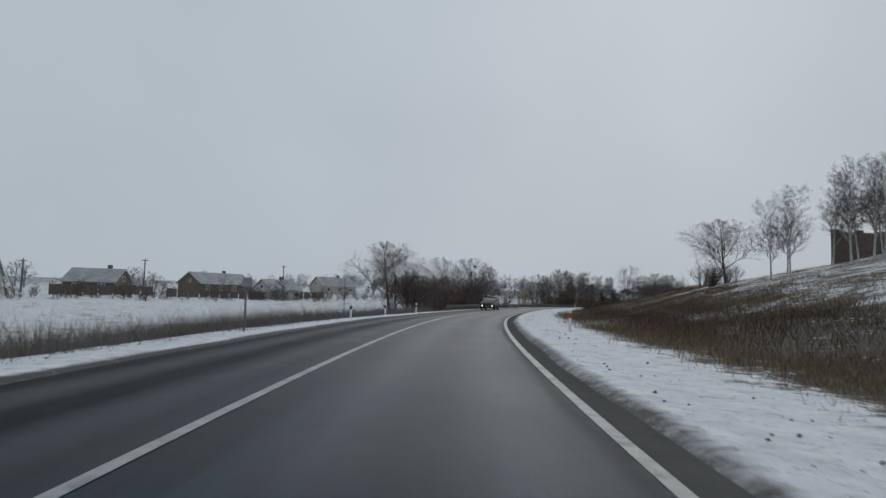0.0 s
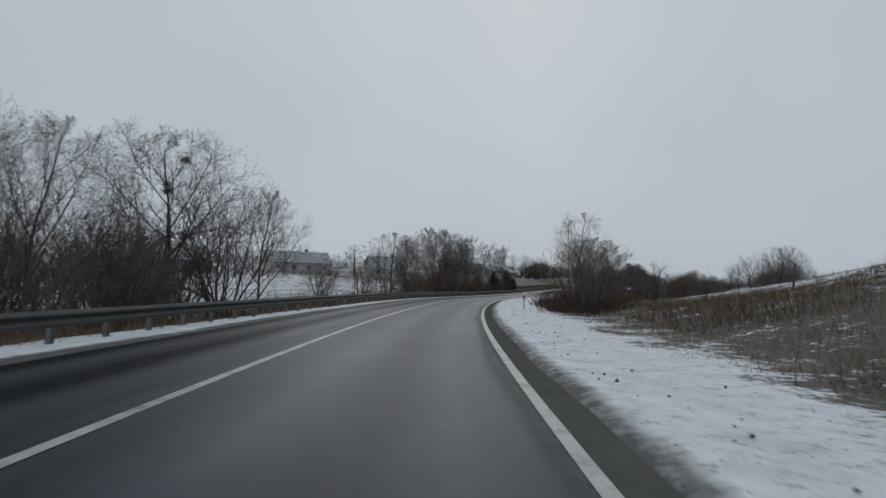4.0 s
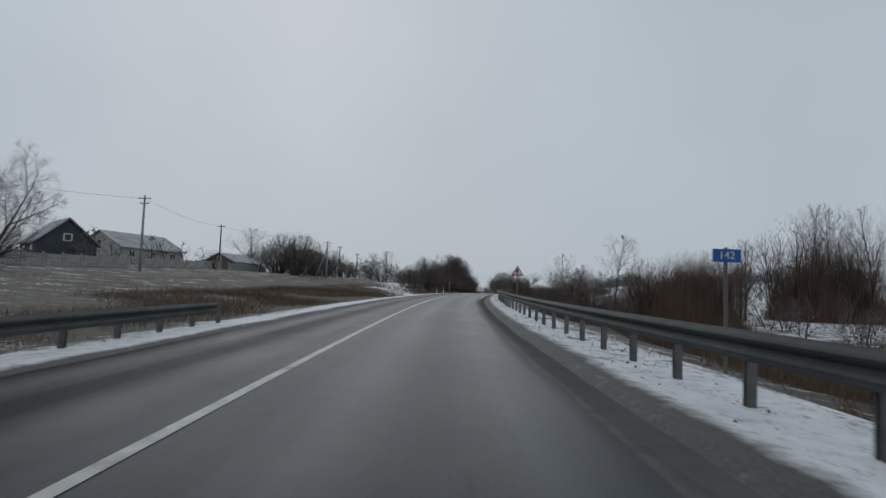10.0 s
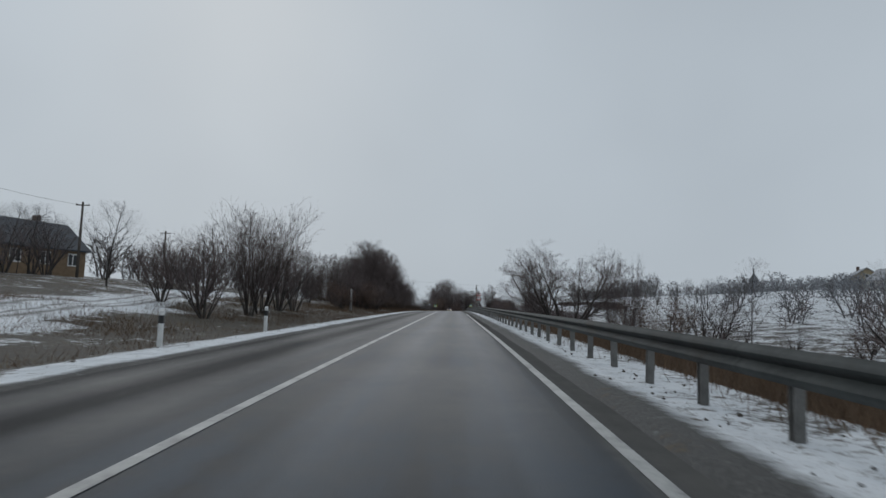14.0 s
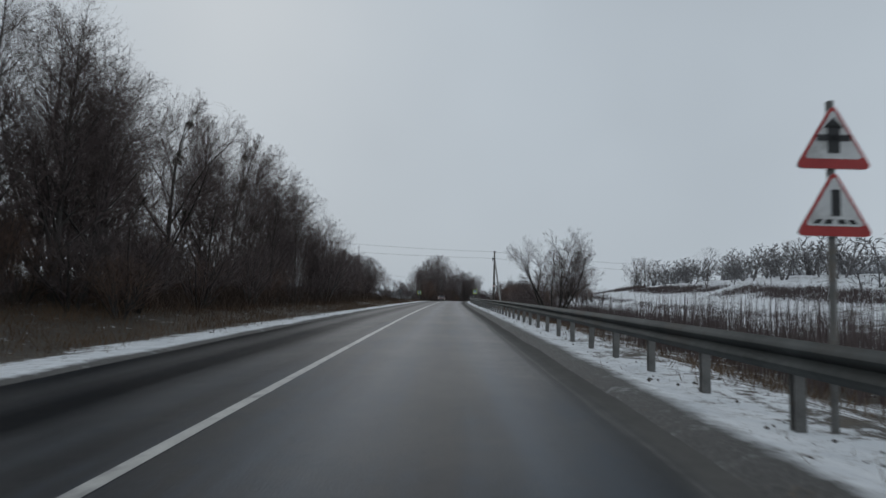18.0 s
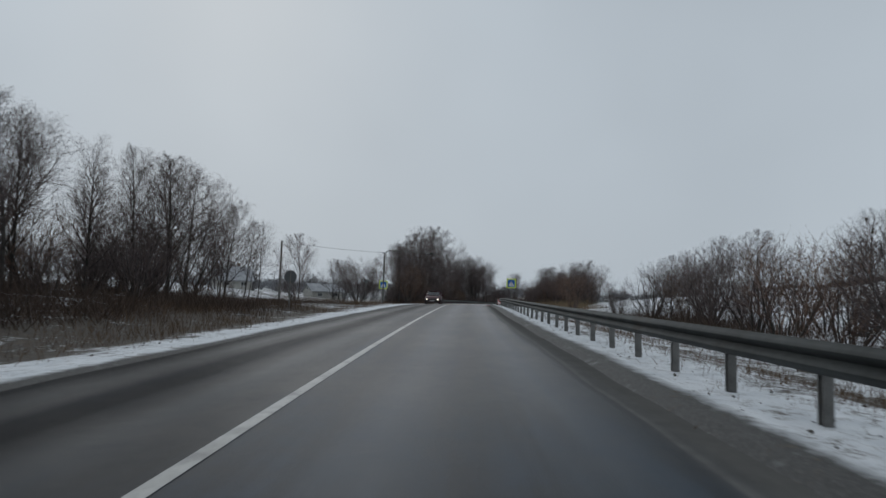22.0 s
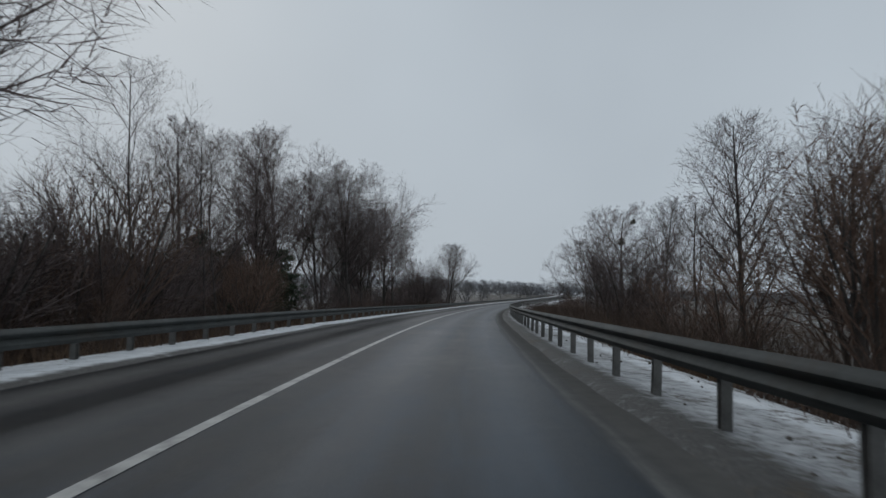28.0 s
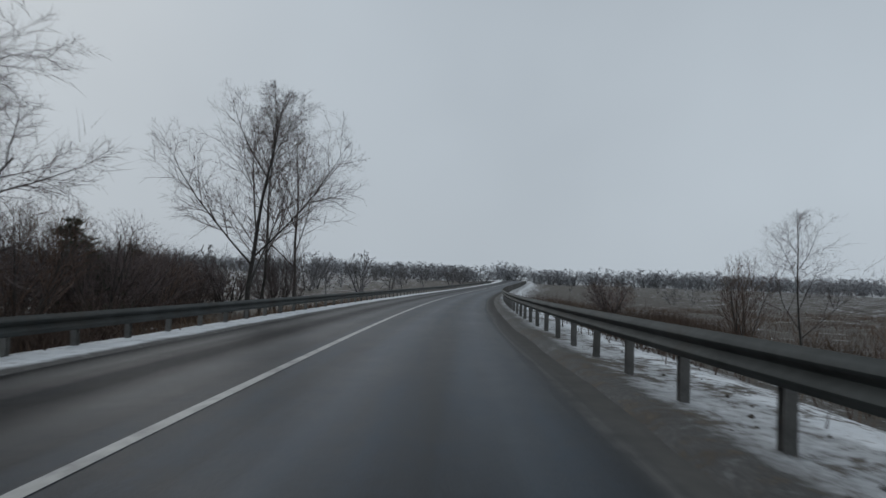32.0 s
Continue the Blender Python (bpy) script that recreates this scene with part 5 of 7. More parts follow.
# ---- dry grass and reeds ----
def stalks(name, label, zone, count, low, high, mat, seed, lean=0.5, clump=9, thick=0.014, category="", dome=False):
    """Clumps of thin dry stalks over a stretch of the verge."""
    rng, (s0, s1, l0, l1) = np.random.RandomState(seed), zone
    n = int(count * 3.6) // clump
    cs, cl = rng.uniform(s0, s1, n), rng.uniform(l0, l1, n)
    keep = wave(cs, cl * 1.4, 7, seed + 0.3) > -0.15
    cs, cl, tall = (np.repeat(q[keep], clump) for q in (cs, cl, rng.uniform(low, high, n)))
    if dome:
        # a rounded clump: highest in the middle, nothing in the corners
        r = np.hypot((cs - (s0 + s1) / 2) / (s1 - s0), (cl - (l0 + l1) / 2) / (l1 - l0)) * 2
        cs, cl, tall = cs[r < 1], cl[r < 1], (tall * np.sqrt(np.clip(1.02 - r * r, 0.1, 1)))[r < 1]
    n = len(cs)
    st, la = cs + rng.normal(0, 0.7, n), cl + rng.normal(0, 0.6, n)
    foot = at_road(st, la, rise(st, la) - 0.03)
    h, a, t, b = tall * rng.uniform(0.35, 1.1, n), rng.uniform(0, 6.3, n), lean * rng.uniform(0.2, 1.5, n), rng.uniform(0, 6.3, n)
    out = np.stack([np.cos(a) * t * h, np.sin(a) * t * h, h], -1)
    w = np.stack([np.cos(b), np.sin(b), b * 0], -1) * thick * rng.uniform(0.45, 0.75, n)[:, None]
    verts = np.stack([foot - w, foot + w, foot + out], 1).reshape(-1, 3)
    faces = np.arange(3 * n).reshape(-1, 3)
    ob = link(name, mesh_of(name, verts, faces, mat))
    return tagged(ob, label, category or ("dry grass" if high < 1 else "reeds"), kind="stuff")


stalks("reed_bed", "brown reeds and dry grass below the hill", (2, 64, 7.8, 19), 22000, 0.2, 0.6, REED, 1)
stalks("reed_bed", "dry stalks through the snow at the hill's foot", (60, 132, 8.5, 16), 7000, 0.15, 0.42, REED, 2)
stalks("brush", "dense dark brown brush in the dip below the hill", (3, 62, 10, 17), 6000, 0.25, 0.8, BRUSH, 31, 0.6, 7, 0.016)
stalks("brush", "grey-brown weeds along the snowy field", (4, 60, -10.5, -6.4), 9000, 0.3, 1.1, TWIG_FROST_HAZE, 32, 0.6, 7, 0.014)
stalks("reed_bed", "tawny grass tufts on the hill's lower slope", (80, 128, 8.6, 14), 3000, 0.2, 0.5, REED, 33, 0.6)
stalks("reed_bed", "pale dry reeds along the field", (4, 66, -11.5, -7.0), 4600, 0.5, 1.3, REED, 3)
stalks("reed_bed", "tall brown reeds behind the guardrail", (168, 202, 7.4, 17), 8000, 1.0, 2.3, BROWN_STALK, 4)
stalks("reed_bed", "brown reeds in the snowy hollow behind the guardrail", (200, 264, 7.4, 19), 15000, 0.5, 1.3, BROWN_STALK, 54)
stalks("reed_bed", "brown reeds thinning out behind the guardrail", (262, 312, 6.6, 12), 4000, 0.4, 1.0, BROWN_STALK, 5)
stalks("grass_tufts", "short dry grass of the sloping meadow", (203, 345, -26, -5.6), 9000, 0.12, 0.38, REED, 6, 0.6)
stalks("grass_tufts", "dark brown dry grass along the meadow's foot", (205, 272, -15, -6.2), 16000, 0.2, 0.6, BROWN_STALK, 41, 0.7)
stalks("grass_tufts", "thick brown grass over the hill's lower slope", (2, 104, 8.6, 22), 17000, 0.2, 0.7, BROWN_STALK, 58, 0.6)
stalks("grass_tufts", "tawny grass between snow patches on the hillside", (30, 104, 14, 34), 15000, 0.15, 0.5, REED, 59, 0.6)
stalks("grass_tufts", "short grass blades through the thin snow of the verge", (2, 132, 7.4, 9.6), 7000, 0.06, 0.2, BROWN_STALK, 42, 0.8)
stalks("grass_tufts", "weeds and grass blades in the snow below the guardrail", (168, 500, 5.5, 7.2), 12000, 0.06, 0.26, BROWN_STALK, 43, 0.8)
stalks("grass_tufts", "dry grass at the foot of the wooded bank", (340, 500, -12, -5.2), 19000, 0.15, 0.6, BROWN_STALK, 7, 0.5)
stalks("grass_tufts", "dry grass between the snow patches behind the rail", (310, 500, 6.2, 10), 7000, 0.15, 0.5, BROWN_STALK, 8, 0.5)
stalks("reed_bed", "dark upright stalks standing in the snowy field", (400, 446, 9, 20), 4600, 0.7, 1.7, TWIG, 9, 0.15, 6, 0.03)
stalks("reed_bed", "brown undergrowth below the thicket", (541, 612, 7.2, 13), 7000, 0.5, 1.5, BROWN_STALK, 10)
stalks("reed_bed", "reeds of the open marsh", (610, 720, 8.5, 50), 16000, 0.3, 1.1, BROWN_STALK, 11)
stalks("grass_tufts", "dry grass below the outer guardrail", (526, 690, -8.5, -5.4), 6000, 0.2, 0.8, BROWN_STALK, 12)
stalks("grass_tufts", "dry grass among the trees behind the rail", (64, 205, -9, -5.6), 6000, 0.2, 0.7, REED, 13)
stalks("brush", "dark brown undergrowth along the marsh rail", (541, 626, 7.4, 12.5), 13000, 1.0, 2.5, BRUSH, 21, 0.7, 7, 0.02)
stalks("brush", "dark undergrowth below the tall trees", (530, 668, -14, -6.6), 24000, 0.7, 2.0, BRUSH, 22, 0.8, 7, 0.02)
stalks("brush", "dark undergrowth behind the outer rail", (82, 213, -12, -7.2), 14000, 0.7, 2.0, BRUSH, 23, 0.8, 7, 0.02)
stalks("brush", "undergrowth at the edge of the wood", (358, 470, -16, -8.6), 15000, 0.6, 1.8, BRUSH, 24, 0.8, 7, 0.02)
stalks("brush", "dark brush in the hollow behind the guardrail", (262, 306, 11, 24), 7800, 0.5, 1.3, BRUSH, 25, 0.75, 7, 0.02)
stalks("brush", "brown brush below the roadside trees", (112, 128, 7.6, 11), 2700, 0.5, 1.4, BRUSH, 26, 0.75, 7, 0.02)
stalks("brush", "brown brush below the roadside trees", (164, 196, 8.4, 14), 5700, 0.8, 2.2, BRUSH, 27, 0.75, 7, 0.02)
stalks("brush", "low brush along the snowy slope", (440, 478, 10.5, 18), 5400, 0.5, 1.6, BRUSH, 28, 0.75, 7, 0.02)
stalks("brush", "dark brown sedge along the marsh rail", (604, 700, 6.6, 20), 13000, 0.4, 1.4, BRUSH, 29, 0.4, 7, 0.022)
stalks("grass_tufts", "brown and tawny grass on the bank below the side road", (272, 348, -17, -5.8), 15000, 0.12, 0.42, BROWN_STALK, 44, 0.8)
stalks("brush", "brown scrub between snow patches before the crossing", (460, 490, -24, -6.6), 9000, 0.2, 0.7, BRUSH, 45, 0.7)
stalks("brush", "dark stems standing close behind the rail", (367, 398, 9, 21), 3200, 1.1, 2.6, TWIG, 46, 0.12, 5, 0.03)
stalks("brush", "dark rows of stubble across the snowy slope", (392, 510, 33.5, 37.5), 9000, 0.3, 0.8, TWIG, 47, 0.4, 7, 0.04)
stalks("brush", "dark rows of stubble across the snowy slope", (385, 500, 26.5, 27.6), 2200, 0.25, 0.6, TWIG, 48, 0.4, 7, 0.03)
stalks("brush", "brown brush behind the rail by the hollow", (276, 312, 6.6, 10), 5000, 0.3, 0.9, BROWN_STALK, 49, 0.6)
stalks("bush_twigs", "dense dark twigs of the bushes in the hollow", (286, 306, 18, 35), 9000, 2.2, 4.4, TWIG, 55, 0.3, 7, 0.03, "bushes", True)
stalks("bush_twigs", "dense brown twigs of a willow thicket", (256, 269, 18.5, 27.5), 6000, 4.2, 7.4, TWIG_RED, 56, 0.2, 7, 0.03, "bushes", True)
stalks("bush_twigs", "dense brown twigs of the large willow across the hollow", (282, 298, 42, 55), 8000, 7, 14, TWIG_RED, 57, 0.25, 7, 0.05, "bushes", True)
stalks("reed_bed", "dry clump beside the side road", (500, 534, 9.5, 15), 2500, 0.5, 1.3, REED, 14)


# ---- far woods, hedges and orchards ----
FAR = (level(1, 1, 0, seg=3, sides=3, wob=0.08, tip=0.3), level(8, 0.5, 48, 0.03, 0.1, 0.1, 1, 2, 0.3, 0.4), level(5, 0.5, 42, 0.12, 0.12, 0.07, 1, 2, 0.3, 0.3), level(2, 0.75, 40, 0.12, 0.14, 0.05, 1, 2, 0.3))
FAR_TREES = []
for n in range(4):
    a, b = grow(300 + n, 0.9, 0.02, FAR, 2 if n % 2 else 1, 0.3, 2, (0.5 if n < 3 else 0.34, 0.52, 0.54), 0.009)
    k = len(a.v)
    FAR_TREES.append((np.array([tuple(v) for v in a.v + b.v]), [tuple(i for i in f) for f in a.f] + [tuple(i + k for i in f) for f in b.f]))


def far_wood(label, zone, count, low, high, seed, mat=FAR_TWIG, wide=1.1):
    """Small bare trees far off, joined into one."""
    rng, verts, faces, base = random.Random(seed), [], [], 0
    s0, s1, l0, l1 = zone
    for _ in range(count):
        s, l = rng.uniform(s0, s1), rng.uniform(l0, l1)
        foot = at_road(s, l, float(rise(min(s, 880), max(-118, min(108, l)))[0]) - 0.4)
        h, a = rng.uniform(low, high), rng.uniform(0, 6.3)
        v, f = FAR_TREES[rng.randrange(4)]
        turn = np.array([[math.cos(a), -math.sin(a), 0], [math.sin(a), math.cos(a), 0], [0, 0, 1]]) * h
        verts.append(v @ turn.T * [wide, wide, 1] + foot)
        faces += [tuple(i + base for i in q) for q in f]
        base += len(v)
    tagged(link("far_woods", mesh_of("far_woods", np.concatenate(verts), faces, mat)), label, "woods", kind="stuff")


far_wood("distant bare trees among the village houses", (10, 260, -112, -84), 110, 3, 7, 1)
far_wood("low dark hedge before the village houses", (20, 210, -56, -47), 240, 1.6, 3.2, 16, TWIG)
far_wood("garden trees between the village houses", (40, 230, -84, -50), 46, 3, 6, 2, TWIG_FROST_HAZE)
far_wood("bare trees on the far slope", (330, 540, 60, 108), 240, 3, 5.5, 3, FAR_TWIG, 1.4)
far_wood("hedge along the snowy field", (330, 470, 36, 50), 44, 2.5, 6, 4, TWIG_FROST_HAZE)
far_wood("hedgerow of bare trees along the top of the snowy slope", (425, 510, 41, 52), 64, 3.6, 6.4, 18, TWIG_FROST_HAZE, 1.3)
far_wood("orchard trees behind the meadow", (250, 360, -62, -40), 46, 3, 6, 5, TWIG_FROST_HAZE)
far_wood("bare trees behind the crossing", (500, 640, -90, -40), 70, 5, 9, 6, TWIG_FROST_HAZE)
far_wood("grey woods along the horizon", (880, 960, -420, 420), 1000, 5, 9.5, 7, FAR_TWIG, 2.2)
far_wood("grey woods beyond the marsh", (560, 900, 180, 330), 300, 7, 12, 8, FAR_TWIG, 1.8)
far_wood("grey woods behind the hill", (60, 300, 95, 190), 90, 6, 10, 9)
far_wood("bushes by the far end of the road", (700, 900, -60, -12), 60, 3, 9, 10, TWIG_FROST_HAZE)
far_wood("bushes in the marsh", (720, 900, 14, 120), 44, 2, 5, 11, TWIG_FROST_HAZE)
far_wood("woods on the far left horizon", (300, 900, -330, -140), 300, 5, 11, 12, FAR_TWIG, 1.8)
far_wood("grey trees behind the roadside wood", (590, 760, -75, -24), 120, 3, 7, 14, TWIG_FROST_HAZE)
far_wood("grey trees behind the wooded bank", (360, 480, -60, -28), 60, 5, 9, 15, TWIG_FROST_HAZE)
far_wood("hazy trees round the chapel on the hill", (470, 570, 88, 116), 90, 5, 9, 17, FAR_TWIG, 1.4)
far_wood("brush in the hollow below the far slope", (240, 360, 26, 56), 70, 2, 4.5, 13, TWIG)

# undergrowth: the dark hedge behind the rail by the marsh, the foot of the wood, the bank before the bend
low = random.Random(808)
thicket("dark tangled hedge of bare shrubs and small pines behind the guardrail", ("shrub0", "shrub1", "pine1", "shrub0", "red1"), 30, low, (640, 682), (-27, -13), (2.6, 3.8), 1.5)
thicket("dense bare undergrowth at the foot of the wood", ("shrub0", "shrub1", "red0"), 24, low, (378, 432), (-16, -10.5), (3.6, 5.6), 1.2)
thicket("tangled bare undergrowth beside the road", ("shrub0", "shrub1", "red1"), 12, low, (152, 188), (-14, -9.5), (2.6, 4.4), 1.2)
for k, a, l, h, w in (("broad0", 158.5, -13.5, 8.2, 1.2), ("broad0", 628, 13, 8.5, 1.2), ("young0", 611, -10.8, 12.5, 1.2), ("young1", 614.8, -11.6, 12.8, 1.2), ("young0", 622.4, -11.4, 11.8, 1.2), ("young1", 627, -11.8, 11.4, 1.1)):
    tree(k, a, l, h, wide=w)
for k, a, l, h, w in (("broad0", 94.8, 19.4, 5.4, 1.5), ("broad1", 93.1, 20.9, 5.6, 1.4), ("shrub0", 78, 21, 5.2, 1.0)):
    tree(k, a, l, h, wide=w)
thicket("dense dark bare bushes on the snowy hillside", ("shrub0", "shrub1", "red0"), 8, low, (66, 74), (22, 26), (5.2, 6.8), 1.1)
thicket("bare undergrowth between the trees of the wood", ("shrub0", "shrub1", "red0"), 18, low, (438, 466), (-17, -11.5), (2.6, 4.4), 1.2)

thicket("dark evergreen and bare bushes behind the outer rail", ("pine0", "shrub1", "pine1", "shrub0"), 12, low, (588, 604), (-15.5, -12), (3.6, 5.0), 1.4)
thicket("dark tangled hedge below the tall trees", ("shrub0", "red1", "shrub1", "pine1"), 34, low, (544, 566), (-14.5, -9.2), (2.2, 3.6), 1.4)
thicket("dark tangled hedge below the tall trees", ("shrub0", "red1", "shrub1"), 26, low, (564, 588), (-14, -9.2), (2.4, 4.2), 1.3)
thicket("dark brown undergrowth on the bank before the wood", ("shrub0", "red1", "shrub1", "red0"), 30, low, (344, 384), (-14, -8.2), (1.8, 4.2), 1.3)
thicket("dense bare growth below the last trees of the wood", ("shrub0", "shrub1", "red0"), 12, low, (464, 484), (-18, -13), (3.2, 5.2), 1.3)
thicket("dense frosted bushes before the ochre house", ("frostshrub0", "shrub0", "frostshrub0", "shrub1"), 14, low, (297, 318), (-35, -28.5), (8.2, 9.8), 1.3)
thicket("dark brush in the hollow behind the guardrail", ("shrub0", "shrub1", "red0"), 20, low, (300, 334), (22, 36), (-0.2, 1.3), 1.1)
thicket("brown willow thicket in the marsh behind the guardrail", ("red0", "red1"), 16, low, (257, 268), (19.5, 26.5), (4.6, 6.2), 0.8)
thicket("brown willow brush behind the guardrail", ("red0", "shrub0", "red1"), 12, low, (269, 281), (22, 30), (3.0, 4.8), 1.0)
thicket("grey-brown brush at the slope's foot", ("shrub0", "red0", "shrub1"), 10, low, (450, 470), (17, 24), (2.8, 4.2), 1.0)
thicket("dense dark bushes in the hollow", ("shrub0", "shrub1", "pine1"), 14, low, (288, 303), (22, 34), (1.6, 2.8), 0.9)
thicket("large dense brown willow across the hollow", ("red0", "shrub0", "red1", "shrub1"), 14, low, (284, 297), (43, 54), (8.5, 13.6), 0.62)
for k, a, l, h, w in (("young0", 252.2, 14.2, 5.8, 1.1), ("young1", 256.5, 12.6, 3.4, 1.2), ("slim0", 261, 13, 3.2, 1.2), ("young0", 266, 14, 3.2, 1.2), ("slim1", 283, 35, 7.8, 1.3), ("slim0", 287, 37, 8.4, 1.3), ("young1", 279, 34, 7.2, 1.3),
                      ("broad0", 288, 46, 13.4, 0.75), ("broad1", 293, 50, 14.2, 0.75), ("broad0", 284, 51, 13, 0.75), ("fork0", 216.8, -11.2, 5.6, 0.9), ("birch0", 181.8, -12.6, 10.4, 1.0), ("birch0", 185, -12, 10.6, 1.0), ("weep0", 190.6, -12.8, 9.8, 1.0)):
    tree(k, a, l, h, wide=w)
tree("birch0", 61.3, 28.4, 14.2, wide=1.1)
tree("broad1", 500, 26, 7.6, wide=1.1, full=True)
tree("broad0", 497.4, 28.5, 8, wide=1.0, full=True)
tree("fork0", 314.3, 8.1, 5.1, wide=1.35, note="round-headed bare tree of many stems beside the guardrail")

# ---- road furniture ----
def text_mesh(words, size, mat, depth=0.004):
    cu = bpy.data.curves.new("lettering", "FONT")
    cu.body, cu.size, cu.align_x, cu.align_y, cu.extrude = words, size, "CENTER", "CENTER", depth
    ob = new("lettering", cu)
    me = bpy.data.meshes.new_from_object(ob.evaluated_get(bpy.context.evaluated_depsgraph_get()))
    bpy.data.objects.remove(ob)
    me.materials.clear()
    me.materials.append(mat)
    me.transform(Matrix.Rotation(radians(90), 4, "X"))
    return me


def plate(outline, y, thick, mat, parent, name, label=""):
    """A sign plate in x and z, its face towards -y."""
    return part(name, prism_bm(outline, y, y + thick), mat, parent, label)


def rounded(points, r, n=4):
    out, m = [], len(points)
    for i, (x, z) in enumerate(points):
        a, c = Vector(points[i - 1]) - Vector((x, z)), Vector(points[(i + 1) % m]) - Vector((x, z))
        a.normalize(), c.normalize()
        half = math.acos(max(-1, min(1, a.dot(c)))) / 2
        d = r / math.tan(half)
        p, q = Vector((x, z)) + a * d, Vector((x, z)) + c * d
        ctrl = Vector((x, z))
        out += [tuple(p * (1 - t) ** 2 + ctrl * 2 * t * (1 - t) + q * t * t) for t in (k / n for k in range(n + 1))]
    return out


def triangle(z, side):
    h = side * 0.866
    return [(-side / 2, z), (side / 2, z), (0, z + h)]


def warning_sign(root, z, side, shape):
    """A white triangle with a red rim; shape: the black strokes on it, as boxes in x and z."""
    body = plate(rounded(triangle(z, side), 0.05), -0.045, 0.02, SIGN_BACK, root, "sign_plate")
    plate(rounded(triangle(z, side), 0.05), -0.049, 0.0035, RED_FILM, body, "red_rim", "red rim")
    inner = [(x * 0.76, z + 0.09 + (zz - z) * 0.76) for x, zz in triangle(z, side)]
    plate(rounded(inner, 0.03), -0.053, 0.0035, WHITE_PAINT, body, "white_face", "white face")
    for outline in shape:
        plate([(x, z + zz) for x, zz in outline], -0.057, 0.0035, BLACK_FILM, body, "black_symbol", "black symbol")


def sign_post(name, label, s, lat, top, turn=0.0, group="road signs"):
    root = thing(name, place(s, lat, turn), label, "road sign", group)
    base = float(rise(s, lat)[0])
    part("pole", tube_bm([(0, 0, -0.3), (0, 0, top - base)], 0.035, 10), POST_STEEL, root)
    return root, -base


SIGN_DARK = plain("dull_sign_back", (0.1, 0.105, 0.11), (0.17, 0.175, 0.18), 3.0, 0.6, 0.3)
JUNCTION = ([(-0.05, 0.15), (0.06, 0.15), (0.06, 0.42), (-0.05, 0.42)], [(-0.16, 0.27), (-0.05, 0.27), (-0.05, 0.35), (-0.16, 0.35)], [(-0.10, 0.40), (0.11, 0.40), (0.005, 0.50)])
CROSSROAD = ([(-0.055, 0.14), (0.055, 0.14), (0.055, 0.40), (-0.055, 0.40)], [(-0.15, 0.25), (0.15, 0.25), (0.15, 0.31), (-0.15, 0.31)], [(-0.09, 0.37), (0.09, 0.37), (0, 0.47)])
BARS = ([(-0.2, 0.11), (-0.14, 0.11), (-0.11, 0.15), (-0.16, 0.15)], [(-0.1, 0.11), (-0.03, 0.11), (-0.02, 0.15), (-0.08, 0.15)], [(0.03, 0.11), (0.1, 0.11), (0.08, 0.15), (0.02, 0.15)],
        [(0.14, 0.11), (0.2, 0.11), (0.16, 0.15), (0.11, 0.15)], [(-0.03, 0.18), (0.05, 0.18), (0.05, 0.42), (-0.03, 0.42)])
root, z0 = sign_post("warning_sign", "triangular warning sign of a side road on a steel pole", 242, 6.0, 2.55)
warning_sign(root, z0 + 1.9, 0.82, JUNCTION)
root, z0 = sign_post("warning_sign", "two triangular warning signs one above the other", 366, 5.42, 2.98)
warning_sign(root, z0 + 2.35, 0.7, CROSSROAD)
warning_sign(root, z0 + 1.74, 0.7, BARS)
root, z0 = sign_post("square_sign", "small square sign turned edge-on beside the field", 16.8, -5.3, 1.6, 60)
plate(rounded([(-0.2, z0 + 1.3), (0.2, z0 + 1.3), (0.2, z0 + 1.6), (-0.2, z0 + 1.6)], 0.02), -0.05, 0.012, SIGN_BACK, root, "sign_plate", "bare grey plate")
root, z0 = sign_post("kilometre_sign", "small blue kilometre plate on a thin pole", 212, 7.2, 2.05)
board = plate(rounded([(-0.26, z0 + 1.78), (0.26, z0 + 1.78), (0.26, z0 + 2.02), (-0.26, z0 + 2.02)], 0.02), -0.05, 0.012, BLUE_FILM, root, "sign_plate", "blue plate")
link("lettering", text_mesh("142", 0.2, WHITE_PAINT), board, "white figures", Matrix.Translation((0, -0.054, z0 + 1.9)))


def crossing_sign(root, z, size=0.66, facing=1):
    """A blue square with a white triangle in a yellow-green frame."""
    def square(k):
        return rounded([(-k / 2, z - k / 2), (k / 2, z - k / 2), (k / 2, z + k / 2), (-k / 2, z + k / 2)], 0.03)
    body = plate(square(size * 1.3), -0.05, 0.015, LIME_FILM, root, "frame_board", "yellow-green reflective frame")
    plate(square(size), -0.055, 0.0045, BLUE_FILM, body, "blue_face", "blue face")
    tri = [(x * 0.8, zz) for x, zz in triangle(z - size * 0.36, size)]
    plate([(x, z - size * 0.36 + (zz - z + size * 0.36) * 0.84) for x, zz in tri], -0.059, 0.0035, WHITE_PAINT, body, "white_triangle")
    for outline in BARS:
        plate([(x * 0.9, z - size * 0.44 + zz * 0.95) for x, zz in outline], -0.063, 0.0035, BLACK_FILM, body, "black_symbol")
    part("back", box_bm(-0.3, 0.3, -0.034, -0.02, z - 0.04, z + 0.04), SIGN_BACK, body)


